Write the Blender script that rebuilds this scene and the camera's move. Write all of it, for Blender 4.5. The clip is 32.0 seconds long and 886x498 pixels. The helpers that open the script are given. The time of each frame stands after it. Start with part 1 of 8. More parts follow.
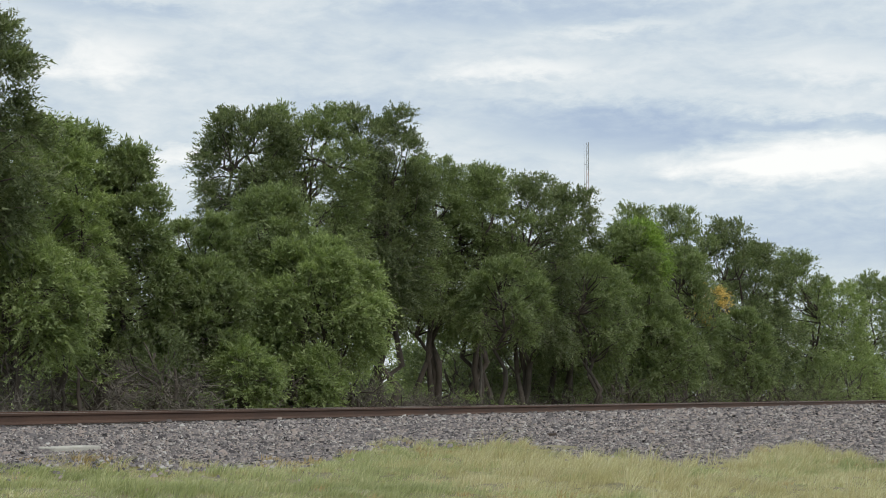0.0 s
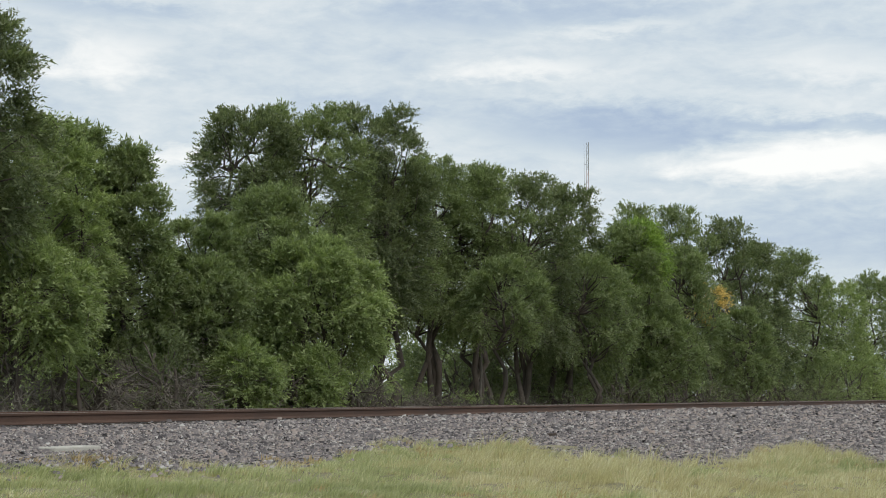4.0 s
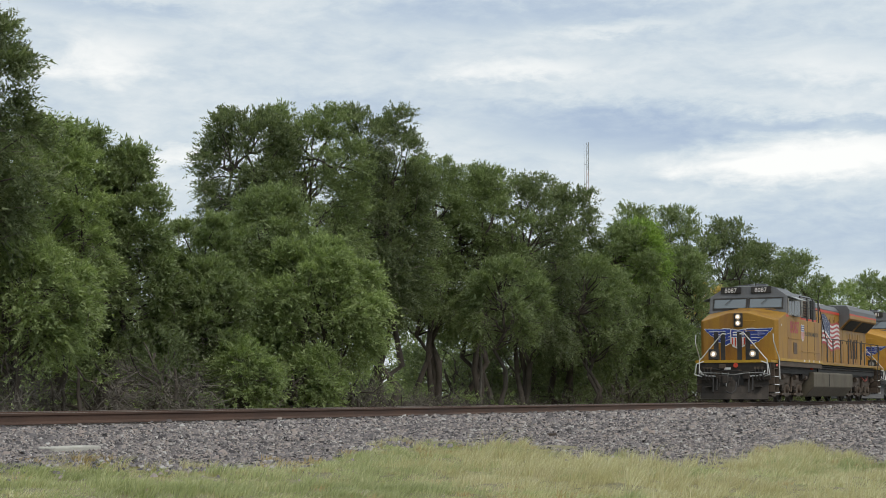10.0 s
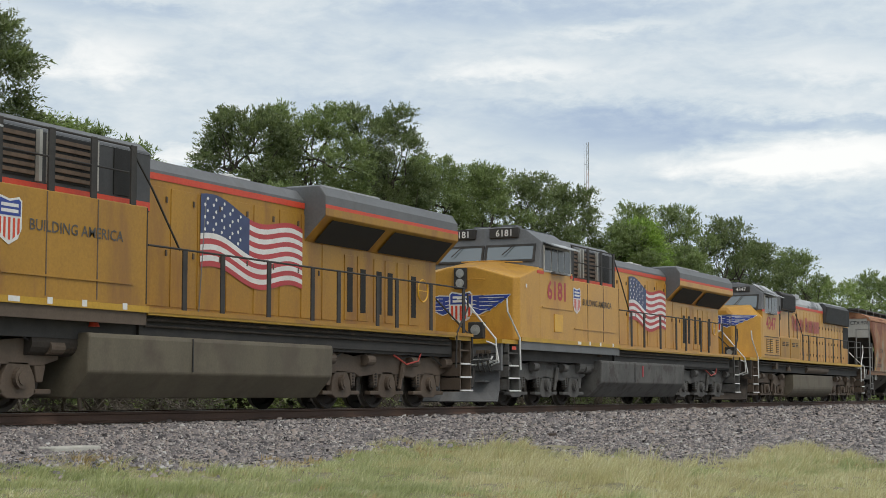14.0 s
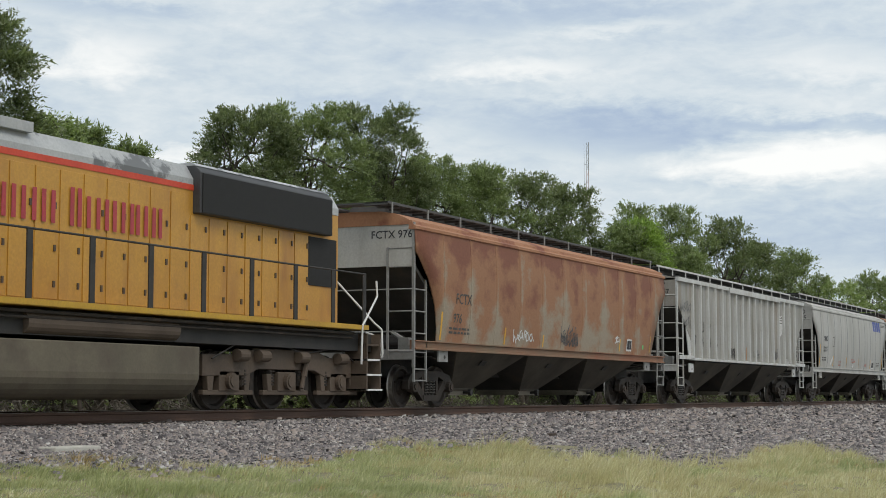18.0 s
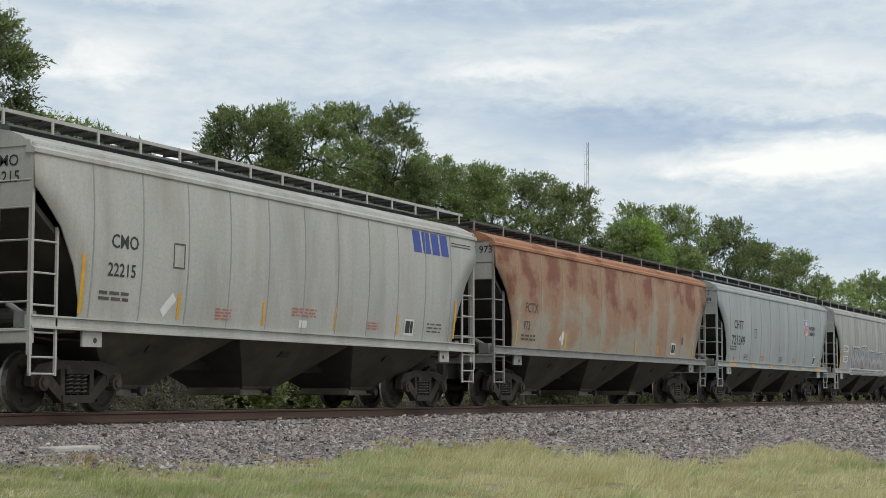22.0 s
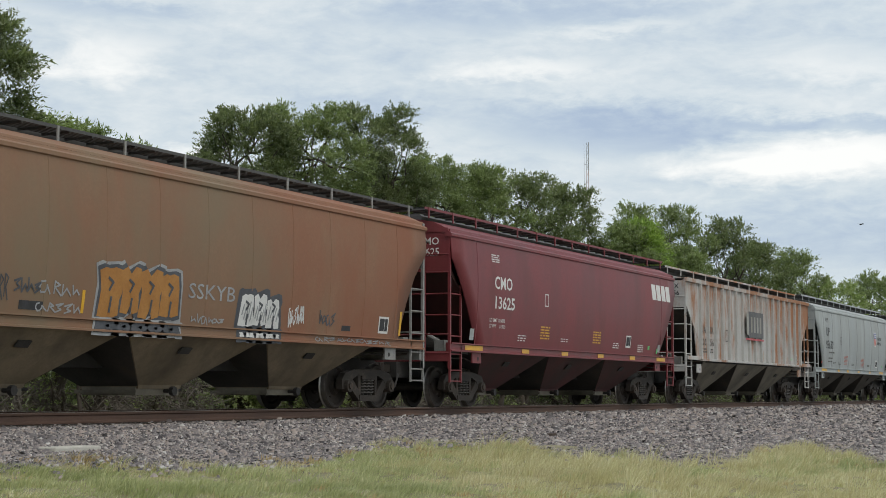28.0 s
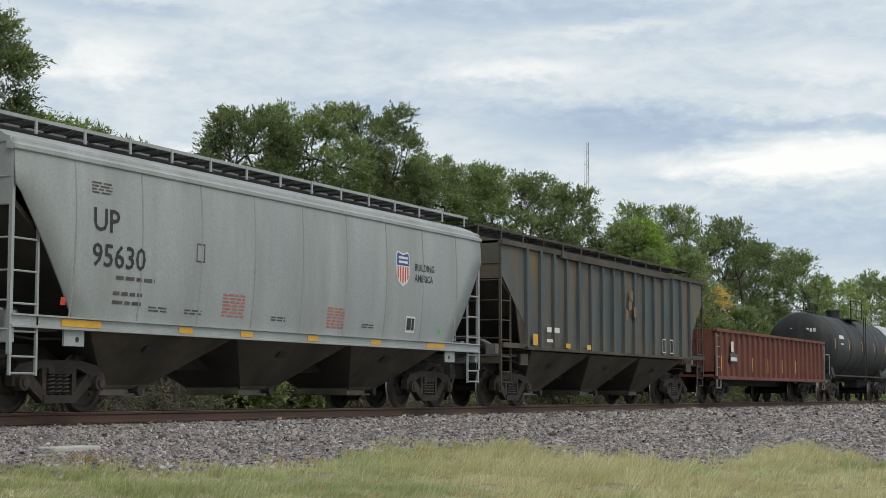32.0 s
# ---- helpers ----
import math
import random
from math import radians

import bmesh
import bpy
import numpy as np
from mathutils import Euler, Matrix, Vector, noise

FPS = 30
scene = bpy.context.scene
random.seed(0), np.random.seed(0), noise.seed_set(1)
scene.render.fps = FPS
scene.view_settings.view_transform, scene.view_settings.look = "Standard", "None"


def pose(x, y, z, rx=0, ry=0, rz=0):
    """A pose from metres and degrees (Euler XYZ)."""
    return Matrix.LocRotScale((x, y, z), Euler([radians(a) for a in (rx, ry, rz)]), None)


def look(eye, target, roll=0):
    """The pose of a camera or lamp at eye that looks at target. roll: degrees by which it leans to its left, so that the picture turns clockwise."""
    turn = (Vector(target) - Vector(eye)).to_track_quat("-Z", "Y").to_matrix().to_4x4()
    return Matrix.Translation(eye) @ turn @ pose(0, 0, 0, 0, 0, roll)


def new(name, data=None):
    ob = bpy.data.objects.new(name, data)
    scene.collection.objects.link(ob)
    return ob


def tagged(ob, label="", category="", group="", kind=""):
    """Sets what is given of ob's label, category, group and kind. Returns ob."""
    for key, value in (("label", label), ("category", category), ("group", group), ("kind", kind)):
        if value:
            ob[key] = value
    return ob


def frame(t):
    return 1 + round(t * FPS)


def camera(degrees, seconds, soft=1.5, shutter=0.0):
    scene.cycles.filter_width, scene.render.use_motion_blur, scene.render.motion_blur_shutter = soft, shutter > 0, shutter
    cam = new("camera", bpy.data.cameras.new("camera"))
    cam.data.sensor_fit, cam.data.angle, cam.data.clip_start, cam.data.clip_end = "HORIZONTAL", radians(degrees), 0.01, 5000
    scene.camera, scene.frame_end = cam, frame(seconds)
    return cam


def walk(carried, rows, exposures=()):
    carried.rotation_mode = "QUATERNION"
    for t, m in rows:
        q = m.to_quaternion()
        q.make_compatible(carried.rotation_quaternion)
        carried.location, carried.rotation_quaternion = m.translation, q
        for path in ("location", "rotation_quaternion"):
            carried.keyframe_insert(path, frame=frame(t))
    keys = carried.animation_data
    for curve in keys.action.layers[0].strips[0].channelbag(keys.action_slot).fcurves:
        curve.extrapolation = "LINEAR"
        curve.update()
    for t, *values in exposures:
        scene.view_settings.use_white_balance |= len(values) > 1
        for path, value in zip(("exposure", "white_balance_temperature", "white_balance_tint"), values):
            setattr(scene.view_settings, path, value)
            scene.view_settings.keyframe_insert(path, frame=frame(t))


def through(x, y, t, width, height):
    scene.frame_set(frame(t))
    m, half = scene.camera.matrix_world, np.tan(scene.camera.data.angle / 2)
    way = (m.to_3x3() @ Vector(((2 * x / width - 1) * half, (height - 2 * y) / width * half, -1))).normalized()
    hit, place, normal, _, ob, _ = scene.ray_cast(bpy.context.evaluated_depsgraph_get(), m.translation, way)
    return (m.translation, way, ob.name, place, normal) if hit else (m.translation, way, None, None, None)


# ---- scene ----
# One still camera beside a single railway track; a freight train passes.
# x runs along the track, y away from the camera, z = 0 is the top of the rail.
EYE = Vector((0.0, -17.18, 0.266))
AIM = EYE + Vector((0.8964, 0.4342, 0.0890)) * 40
cam = camera(30.26, 32.0, soft=0.85)
walk(cam, [(0.0, look(EYE, AIM)), (32.0, look(EYE, AIM))])

# how far the train has come along the track, second by second (0 at 7 s)
TRAVEL = [(0, 81.0), (7, 0.0), (8, -11.40), (9, -22.75), (10, -34.13), (11, -45.79), (12, -57.58), (13, -69.45), (14, -81.31),
          (15, -93.18), (16, -105.09), (17, -117.07), (18, -129.08), (19, -141.13), (20, -153.30), (21, -165.42), (22, -177.48),
          (23, -189.52), (24, -201.71), (25, -214.04), (26, -226.33), (27, -238.60), (28, -250.87), (29, -263.14), (30, -275.38),
          (31, -287.64), (32, -300.13)]

# ---- world, sun, exposure ----
def node(tree, kind, **kw):
    n = tree.nodes.new(kind)
    for k, v in kw.items():
        if k in n.inputs.keys():
            n.inputs[k].default_value = v
    return n


def ramp(tree, stops, fac):
    n = tree.nodes.new("ShaderNodeValToRGB")
    while len(n.color_ramp.elements) < len(stops):
        n.color_ramp.elements.new(0.5)
    for e, (p, c) in zip(n.color_ramp.elements, stops):
        e.position = p
        e.color = (*c, 1) if len(c) == 3 else c
    tree.links.new(fac, n.inputs[0])
    return n.outputs[0]


def maths(tree, op, a, b=None):
    n = tree.nodes.new("ShaderNodeMath")
    n.operation = op
    for i, s in enumerate((a, b)):
        if s is None:
            continue
        if isinstance(s, (int, float)):
            n.inputs[i].default_value = s
        else:
            tree.links.new(s, n.inputs[i])
    return n.outputs[0]


def mixc(tree, fac, a, b, blend="MIX"):
    n = tree.nodes.new("ShaderNodeMix")
    n.data_type, n.blend_type = "RGBA", blend
    for i, s in ((0, fac), (6, a), (7, b)):
        if isinstance(s, (int, float)):
            n.inputs[i].default_value = s
        elif isinstance(s, tuple):
            n.inputs[i].default_value = (*s, 1) if len(s) == 3 else s
        else:
            tree.links.new(s, n.inputs[i])
    return n.outputs[2]


def noise_tex(tree, vec, scale, detail=4.0, rough=0.55, stretch=(1, 1, 1), dist=0.0):
    m = tree.nodes.new("ShaderNodeMapping")
    m.inputs["Scale"].default_value = stretch
    tree.links.new(vec, m.inputs[0])
    n = tree.nodes.new("ShaderNodeTexNoise")
    n.inputs["Scale"].default_value, n.inputs["Detail"].default_value = scale, detail
    n.inputs["Roughness"].default_value, n.inputs["Distortion"].default_value = rough, dist
    tree.links.new(m.outputs[0], n.inputs["Vector"])
    return n.outputs[0]


def make_world():
    w = bpy.data.worlds.new("sky")
    scene.world = w
    w.use_nodes = True
    t = w.node_tree
    t.nodes.clear()
    out, bg = t.nodes.new("ShaderNodeOutputWorld"), t.nodes.new("ShaderNodeBackground")
    sky = t.nodes.new("ShaderNodeTexSky")
    sky.sky_type, sky.sun_disc = "NISHITA", False
    sky.sun_elevation, sky.sun_rotation = radians(52), radians(SUN_TURN)
    tc = t.nodes.new("ShaderNodeTexCoord")
    sep = t.nodes.new("ShaderNodeSeparateXYZ")
    t.links.new(tc.outputs["Generated"], sep.inputs[0])
    bearing = maths(t, "MULTIPLY", maths(t, "ARCTAN2", sep.outputs[0], sep.outputs[1]), 57.2958)
    high = maths(t, "MULTIPLY", maths(t, "ARCSINE", sep.outputs[2]), 57.2958)
    flat = t.nodes.new("ShaderNodeCombineXYZ")
    t.links.new(bearing, flat.inputs[0])
    t.links.new(high, flat.inputs[1])
    # low cloud seen edge on: long streaks, finer and finer
    big = noise_tex(t, flat.outputs[0], 0.16, 5.0, 0.55, (0.55, 1.7, 1), 0.6)
    mid = noise_tex(t, flat.outputs[0], 0.55, 6.0, 0.6, (0.55, 1.6, 1), 0.5)
    fine = noise_tex(t, flat.outputs[0], 1.6, 5.0, 0.6, (0.6, 1.5, 1), 0.3)
    cover = maths(t, "ADD", maths(t, "ADD", maths(t, "MULTIPLY", big, 0.30), maths(t, "MULTIPLY", mid, 0.42)), maths(t, "MULTIPLY", fine, 0.28))
    cover = maths(t, "ADD", maths(t, "MULTIPLY", maths(t, "SUBTRACT", cover, 0.5), 0.95), 0.50)
    warp_b = maths(t, "ADD", bearing, maths(t, "MULTIPLY", maths(t, "SUBTRACT", mid, 0.5), 5.0))
    warp_h = maths(t, "ADD", high, maths(t, "MULTIPLY", maths(t, "SUBTRACT", maths(t, "ADD", maths(t, "MULTIPLY", big, 0.6), maths(t, "MULTIPLY", fine, 0.4)), 0.5), 2.4))
    for b0, h0, wide, tall, tilt, gain in CLOUDS:
        dx = maths(t, "DIVIDE", maths(t, "SUBTRACT", warp_b, b0), wide)
        dh = maths(t, "DIVIDE", maths(t, "SUBTRACT", maths(t, "SUBTRACT", warp_h, h0), maths(t, "MULTIPLY", dx, tilt)), tall)
        near = maths(t, "MAXIMUM", maths(t, "SUBTRACT", 1.0, maths(t, "ADD", maths(t, "MULTIPLY", dx, dx), maths(t, "MULTIPLY", dh, dh))), 0.0)
        cover = maths(t, "ADD", cover, maths(t, "MULTIPLY", maths(t, "POWER", near, 1.4), gain))
    cloud = ramp(t, [(0.20, (0.44, 0.54, 0.69)), (0.36, (0.56, 0.655, 0.755)), (0.48, (0.675, 0.755, 0.81)), (0.60, (0.79, 0.845, 0.87)), (0.74, (0.93, 0.955, 0.95)), (0.88, (1.06, 1.06, 1.03))], cover)
    blue = mixc(t, 1.0, sky.outputs[0], (0.10, 0.10, 0.10), "MULTIPLY")
    t.links.new(mixc(t, 0.9, blue, cloud), bg.inputs[0])
    bg.inputs[1].default_value = SKY_LIGHT
    t.links.new(bg.outputs[0], out.inputs[0])


SUN_TURN, SKY_LIGHT = 150.0, 1.0
# banks and bright gaps in the overcast: bearing, height, half width, half height, tilt (degrees), lighter or darker
CLOUDS = [(71.3, 9.3, 7.5, 1.25, -0.4, -0.32), (80.0, 9.3, 6.5, 0.5, -0.25, -0.22), (76.5, 8.2, 5.5, 1.25, 0.2, 0.50), (66.5, 11.4, 3.8, 0.55, 0.2, 0.26), (70.5, 12.6, 2.6, 0.4, 0.1, 0.16),
          (52.5, 11.6, 2.6, 1.0, 0.3, 0.24), (55.0, 8.3, 1.8, 0.6, 0.2, 0.30), (60.5, 9.6, 4.0, 1.2, 0.0, -0.10), (67.0, 13.2, 9.0, 0.8, 0.2, -0.16), (77.0, 5.2, 9.0, 1.9, 0.0, -0.14), (52.0, 13.3, 4.0, 0.5, -0.2, -0.14), (77.5, 11.2, 4.5, 0.7, -0.3, 0.12)]
make_world()
sun = new("sun", bpy.data.lights.new("sun", "SUN"))
sun.data.energy, sun.data.angle, sun.data.color = 1.3, radians(25), (1.0, 0.93, 0.82)
sun.matrix_world = look((0, 0, 60), Vector((0, 0, 60)) + Vector((0.30, 0.50, -0.80)))
scene.view_settings.exposure = 0.0

# ---- materials ----
def base_mat(name, rough=0.6, metal=0.0):
    m = bpy.data.materials.new(name)
    m.use_nodes = True
    t = m.node_tree
    b = t.nodes["Principled BSDF"]
    b.inputs["Roughness"].default_value, b.inputs["Metallic"].default_value = rough, metal
    tc = t.nodes.new("ShaderNodeTexCoord")
    return m, t, b, tc.outputs["Object"]


def bump(t, b, height, strength=0.3, dist=0.02):
    n = t.nodes.new("ShaderNodeBump")
    n.inputs["Strength"].default_value, n.inputs["Distance"].default_value = strength, dist
    t.links.new(height, n.inputs["Height"])
    t.links.new(n.outputs[0], b.inputs["Normal"])


def surface(name, a, b2, rough=0.6, metal=0.0, scale=1.5, fine=30.0, relief=0.15, stretch=(1, 1, 1), spots=None, spot_at=0.6, spot_scale=3.0, spot_stretch=(1, 1, 1), spot_soft=0.06, spots2=None, spot2_at=0.64):
    """A paint, metal or mineral surface: two tones at large scale, fine grain, relief, and stains or rust over it."""
    m, t, b, vec = base_mat(name, rough, metal)
    n1 = noise_tex(t, vec, scale, 5.0, 0.6, stretch)
    n2 = noise_tex(t, vec, fine, 4.0, 0.6)
    col = ramp(t, [(0.34, a), (0.66, b2)], n1)
    col = mixc(t, 0.35, col, ramp(t, [(0.3, (0.35, 0.35, 0.35)), (0.7, (0.65, 0.65, 0.65))], n2), "OVERLAY")
    if spots:
        n3 = noise_tex(t, vec, spot_scale, 7.0, 0.62, spot_stretch)
        col = mixc(t, ramp(t, [(spot_at - spot_soft, (0, 0, 0)), (spot_at + spot_soft, (1, 1, 1))], n3), col, spots)
    if spots2:
        n4 = noise_tex(t, vec, spot_scale * 0.55, 6.0, 0.6, spot_stretch, 0.3)
        col = mixc(t, ramp(t, [(spot2_at - spot_soft, (0, 0, 0)), (spot2_at + spot_soft, (1, 1, 1))], n4), col, spots2)
    t.links.new(col, b.inputs["Base Color"])
    t.links.new(maths(t, "ADD", maths(t, "MULTIPLY", n1, 0.25), rough - 0.12), b.inputs["Roughness"])
    bump(t, b, n2, relief, 0.01)
    return m


def leaf_mat(name, dark, light, bright=None, through=0.35):
    m, t, b, vec = base_mat(name, 0.6)
    g = t.nodes.new("ShaderNodeNewGeometry")
    n = noise_tex(t, vec, 0.55, 4.0, 0.6)
    mix = maths(t, "ADD", maths(t, "MULTIPLY", g.outputs["Random Per Island"], 0.52), maths(t, "ADD", maths(t, "MULTIPLY", n, 0.80), -0.12))
    stops = [(0.2, dark), (0.62, light)] + ([(0.9, bright)] if bright else [])
    col = ramp(t, stops, mix)
    t.links.new(col, b.inputs["Base Color"])
    b.inputs["Specular IOR Level"].default_value = 0.25
    tr = t.nodes.new("ShaderNodeBsdfTranslucent")
    t.links.new(mixc(t, 1.0, col, (1.0, 1.1, 0.55), "MULTIPLY"), tr.inputs[0])
    ms = t.nodes.new("ShaderNodeMixShader")
    ms.inputs[0].default_value = through
    t.links.new(b.outputs[0], ms.inputs[1])
    t.links.new(tr.outputs[0], ms.inputs[2])
    t.links.new(ms.outputs[0], t.nodes["Material Output"].inputs[0])
    return m


def glow(name, col, power):
    m, t, b, vec = base_mat(name, 0.3)
    b.inputs["Base Color"].default_value = (*col, 1)
    b.inputs["Emission Color"].default_value = (*col, 1)
    b.inputs["Emission Strength"].default_value = power
    return m

# ---- mesh building ----
class G:
    """Collects the faces of one mesh."""
    def __init__(self):
        self.v, self.f, self.smooth = [], [], False

    def add(self, verts, faces):
        o = len(self.v)
        self.v += [tuple(p) for p in verts]
        self.f += [tuple(i + o for i in q) for q in faces]
        return self

    def box(self, x0, x1, y0, y1, z0, z1):
        return self.add([(x, y, z) for x in (x0, x1) for y in (y0, y1) for z in (z0, z1)],
                        [(0, 1, 3, 2), (4, 6, 7, 5), (0, 4, 5, 1), (2, 3, 7, 6), (0, 2, 6, 4), (1, 5, 7, 3)])

    def prism(self, pts, a, b, axis="y"):
        """A polygon swept from a to b along an axis; pts are (x, z) for y, (y, z) for x, (x, y) for z."""
        n = len(pts)
        put = {"y": lambda p, q: (p[0], q, p[1]), "x": lambda p, q: (q, p[0], p[1]), "z": lambda p, q: (p[0], p[1], q)}[axis]
        return self.add([put(p, a) for p in pts] + [put(p, b) for p in pts],
                        [tuple(range(n))[::-1], tuple(range(n, 2 * n))] + [(i, (i + 1) % n, n + (i + 1) % n, n + i) for i in range(n)])

    def loft(self, rings, closed=True, caps=True):
        n, k = len(rings[0]), len(rings)
        faces = []
        for j in range(k - 1):
            for i in range(n if closed else n - 1):
                a, b = j * n + i, j * n + (i + 1) % n
                faces.append((a, b, b + n, a + n))
        if caps:
            faces += [tuple(range(n))[::-1], tuple(range((k - 1) * n, k * n))]
        return self.add([p for r in rings for p in r], faces)

    def cyl(self, p0, p1, r, n=12, r1=None):
        p0, p1 = Vector(p0), Vector(p1)
        d = (p1 - p0).normalized()
        a = d.orthogonal().normalized()
        b = d.cross(a)
        ring = lambda p, q: [p + (a * math.cos(6.28318 * i / n) + b * math.sin(6.28318 * i / n)) * q for i in range(n)]
        return self.loft([ring(p0, r), ring(p1, r if r1 is None else r1)])

    def tube(self, pts, r, n=6):
        for a, b in zip(pts, pts[1:]):
            self.cyl(a, b, r, n)
        return self

    def mesh(self, name, mat, smooth=False):
        me = bpy.data.meshes.new(name)
        me.from_pydata(self.v, [], self.f)
        bm = bmesh.new()
        bm.from_mesh(me)
        bmesh.ops.recalc_face_normals(bm, faces=bm.faces)
        bm.to_mesh(me)
        bm.free()
        me.materials.append(mat)
        if smooth:
            me.shade_smooth()
        return me


def part(name, g, mat, parent, label="", bevel=0.0, smooth=False):
    ob = new(name, g if isinstance(g, bpy.types.Mesh) else g.mesh(name, mat, smooth))
    ob.parent = parent
    if label:
        ob["label"] = label
    if bevel:
        b = ob.modifiers.new("edge", "BEVEL")
        b.width, b.segments, b.limit_method, b.angle_limit = bevel, 2, "ANGLE", radians(35)
    return ob


def thing(name, label, category, x=0.0, y=0.0, z=0.0, group=""):
    ob = tagged(new(name), label, category, group)
    ob.location = (x, y, z)
    ob.empty_display_size = 0.3
    return ob


def letters(text, size, name="lettering", bold=0.0):
    """A flat mesh of built-in letters, x to the right, y up, from the lower left corner."""
    cu = bpy.data.curves.new(name, "FONT")
    cu.body, cu.size, cu.resolution_u, cu.offset = text, size / 0.72, 2, bold * size
    ob = bpy.data.objects.new(name, cu)
    scene.collection.objects.link(ob)
    me = bpy.data.meshes.new_from_object(ob.evaluated_get(bpy.context.evaluated_depsgraph_get()))
    bpy.data.objects.remove(ob)
    return me


def mesh_np(name, verts, faces, mat, smooth=False):
    """A mesh from an array of points and an array of triangles or quads."""
    me = bpy.data.meshes.new(name)
    n, k = faces.shape
    me.vertices.add(len(verts))
    me.vertices.foreach_set("co", np.ascontiguousarray(verts, np.float32).ravel())
    me.loops.add(n * k)
    me.loops.foreach_set("vertex_index", np.ascontiguousarray(faces, np.int32).ravel())
    me.polygons.add(n)
    me.polygons.foreach_set("loop_start", np.arange(0, n * k, k, dtype=np.int32))
    me.update(calc_edges=True)
    me.materials.append(mat)
    if smooth:
        me.shade_smooth()
    return me

# ---- ground, track ----
M_GROUND = surface("meadow_soil", (0.19, 0.18, 0.095), (0.28, 0.25, 0.145), 0.95, scale=0.35, fine=14, relief=0.6, spots=(0.20, 0.17, 0.10), spot_at=0.58, spot_scale=0.8)
# Darker than the loose stones, to paint shade into the gaps between them.
M_BALLAST = surface("crushed_stone_bed", (0.055, 0.052, 0.053), (0.12, 0.115, 0.115), 0.95, scale=1.2, fine=16, relief=1.0)


def stone_mat():
    m, t, b, vec = base_mat("crushed_stone", 0.9)
    g = t.nodes.new("ShaderNodeNewGeometry")
    col = ramp(t, [(0.0, (0.055, 0.050, 0.054)), (0.3, (0.168, 0.153, 0.155)), (0.6, (0.265, 0.240, 0.232)), (0.78, (0.35, 0.290, 0.255)), (0.94, (0.41, 0.380, 0.36)), (1.0, (0.52, 0.50, 0.475))], g.outputs["Random Per Island"])
    n = noise_tex(t, vec, 40, 3)
    t.links.new(mixc(t, 0.4, col, ramp(t, [(0.3, (0.3, 0.3, 0.3)), (0.7, (0.7, 0.7, 0.7))], n), "OVERLAY"), b.inputs["Base Color"])
    return m


M_STONE = stone_mat()
M_RAIL = surface("rusty_rail_steel", (0.075, 0.045, 0.033), (0.12, 0.07, 0.05), 0.75, 0.2, scale=2.0, fine=25, relief=0.3, stretch=(0.3, 1, 1))
M_RAILTOP = surface("worn_rail_head", (0.30, 0.27, 0.24), (0.40, 0.36, 0.32), 0.42, 0.6, scale=1.0, fine=20, relief=0.05, stretch=(0.2, 1, 1))
M_TIE = surface("creosoted_tie", (0.05, 0.042, 0.036), (0.09, 0.075, 0.06), 0.9, scale=3, fine=40, relief=0.5)
M_CONCRETE = surface("pale_concrete", (0.42, 0.40, 0.35), (0.52, 0.50, 0.45), 0.9, scale=3, fine=40, relief=0.4)
M_BARKDARK = surface("dead_wood", (0.05, 0.035, 0.028), (0.09, 0.065, 0.05), 0.9, scale=4, fine=40, relief=0.5)


def ground_z(y):
    """The lie of the land across the track."""
    return float(np.interp(y, [-3000, -40, -17, -12, -8, -5, -3.9, -2.1, 2.1, 4.2, 7, 3000],
                           [-1.3, -1.3, -1.2, -0.87, -0.74, -0.60, -0.50, -0.29, -0.29, -0.65, -0.75, -0.75]))


# the edge of the grass, seen from the camera's side of the track: bearing in degrees and distance in metres
EDGE = [(-89, 700), (-60, 26.6), (0, 13.3), (30, 15.3), (45, 18.6), (49.1, 19.9), (52.5, 21.4), (53.8, 20.9), (55.3, 20.6), (57.2, 20.9), (58.1, 22.4), (59.4, 21.4), (59.8, 22.8), (61.3, 26.0), (62.1, 27.5), (63.7, 28.5), (66.5, 29.0), (67.2, 27.7), (68.4, 26.6), (70.0, 27.8), (72.2, 25.2), (74.2, 26.7), (75.2, 31.5), (76.5, 33.7), (78.0, 30.8), (79.2, 27.4), (84, 30), (89, 40)]


def edge_r(bearing):
    return np.interp(bearing, [e[0] for e in EDGE], [e[1] for e in EDGE])


def polar(x, y):
    return np.degrees(np.arctan2(x, np.asarray(y) + 17.18)), np.hypot(x, np.asarray(y) + 17.18)


def swell(x, y):
    """Soft hummocks in the rough grass."""
    fade = max(0.0, min(1.0, (-4.5 - y) / 2.0)) if y < 0 else 0.0
    if abs(x) > 60 or y < -40:
        return 0.0
    return fade * (0.10 * noise.noise((x * 0.55, y * 0.55, 2.0)) + 0.06 * noise.noise((x * 1.5, y * 1.5, 7.0)))


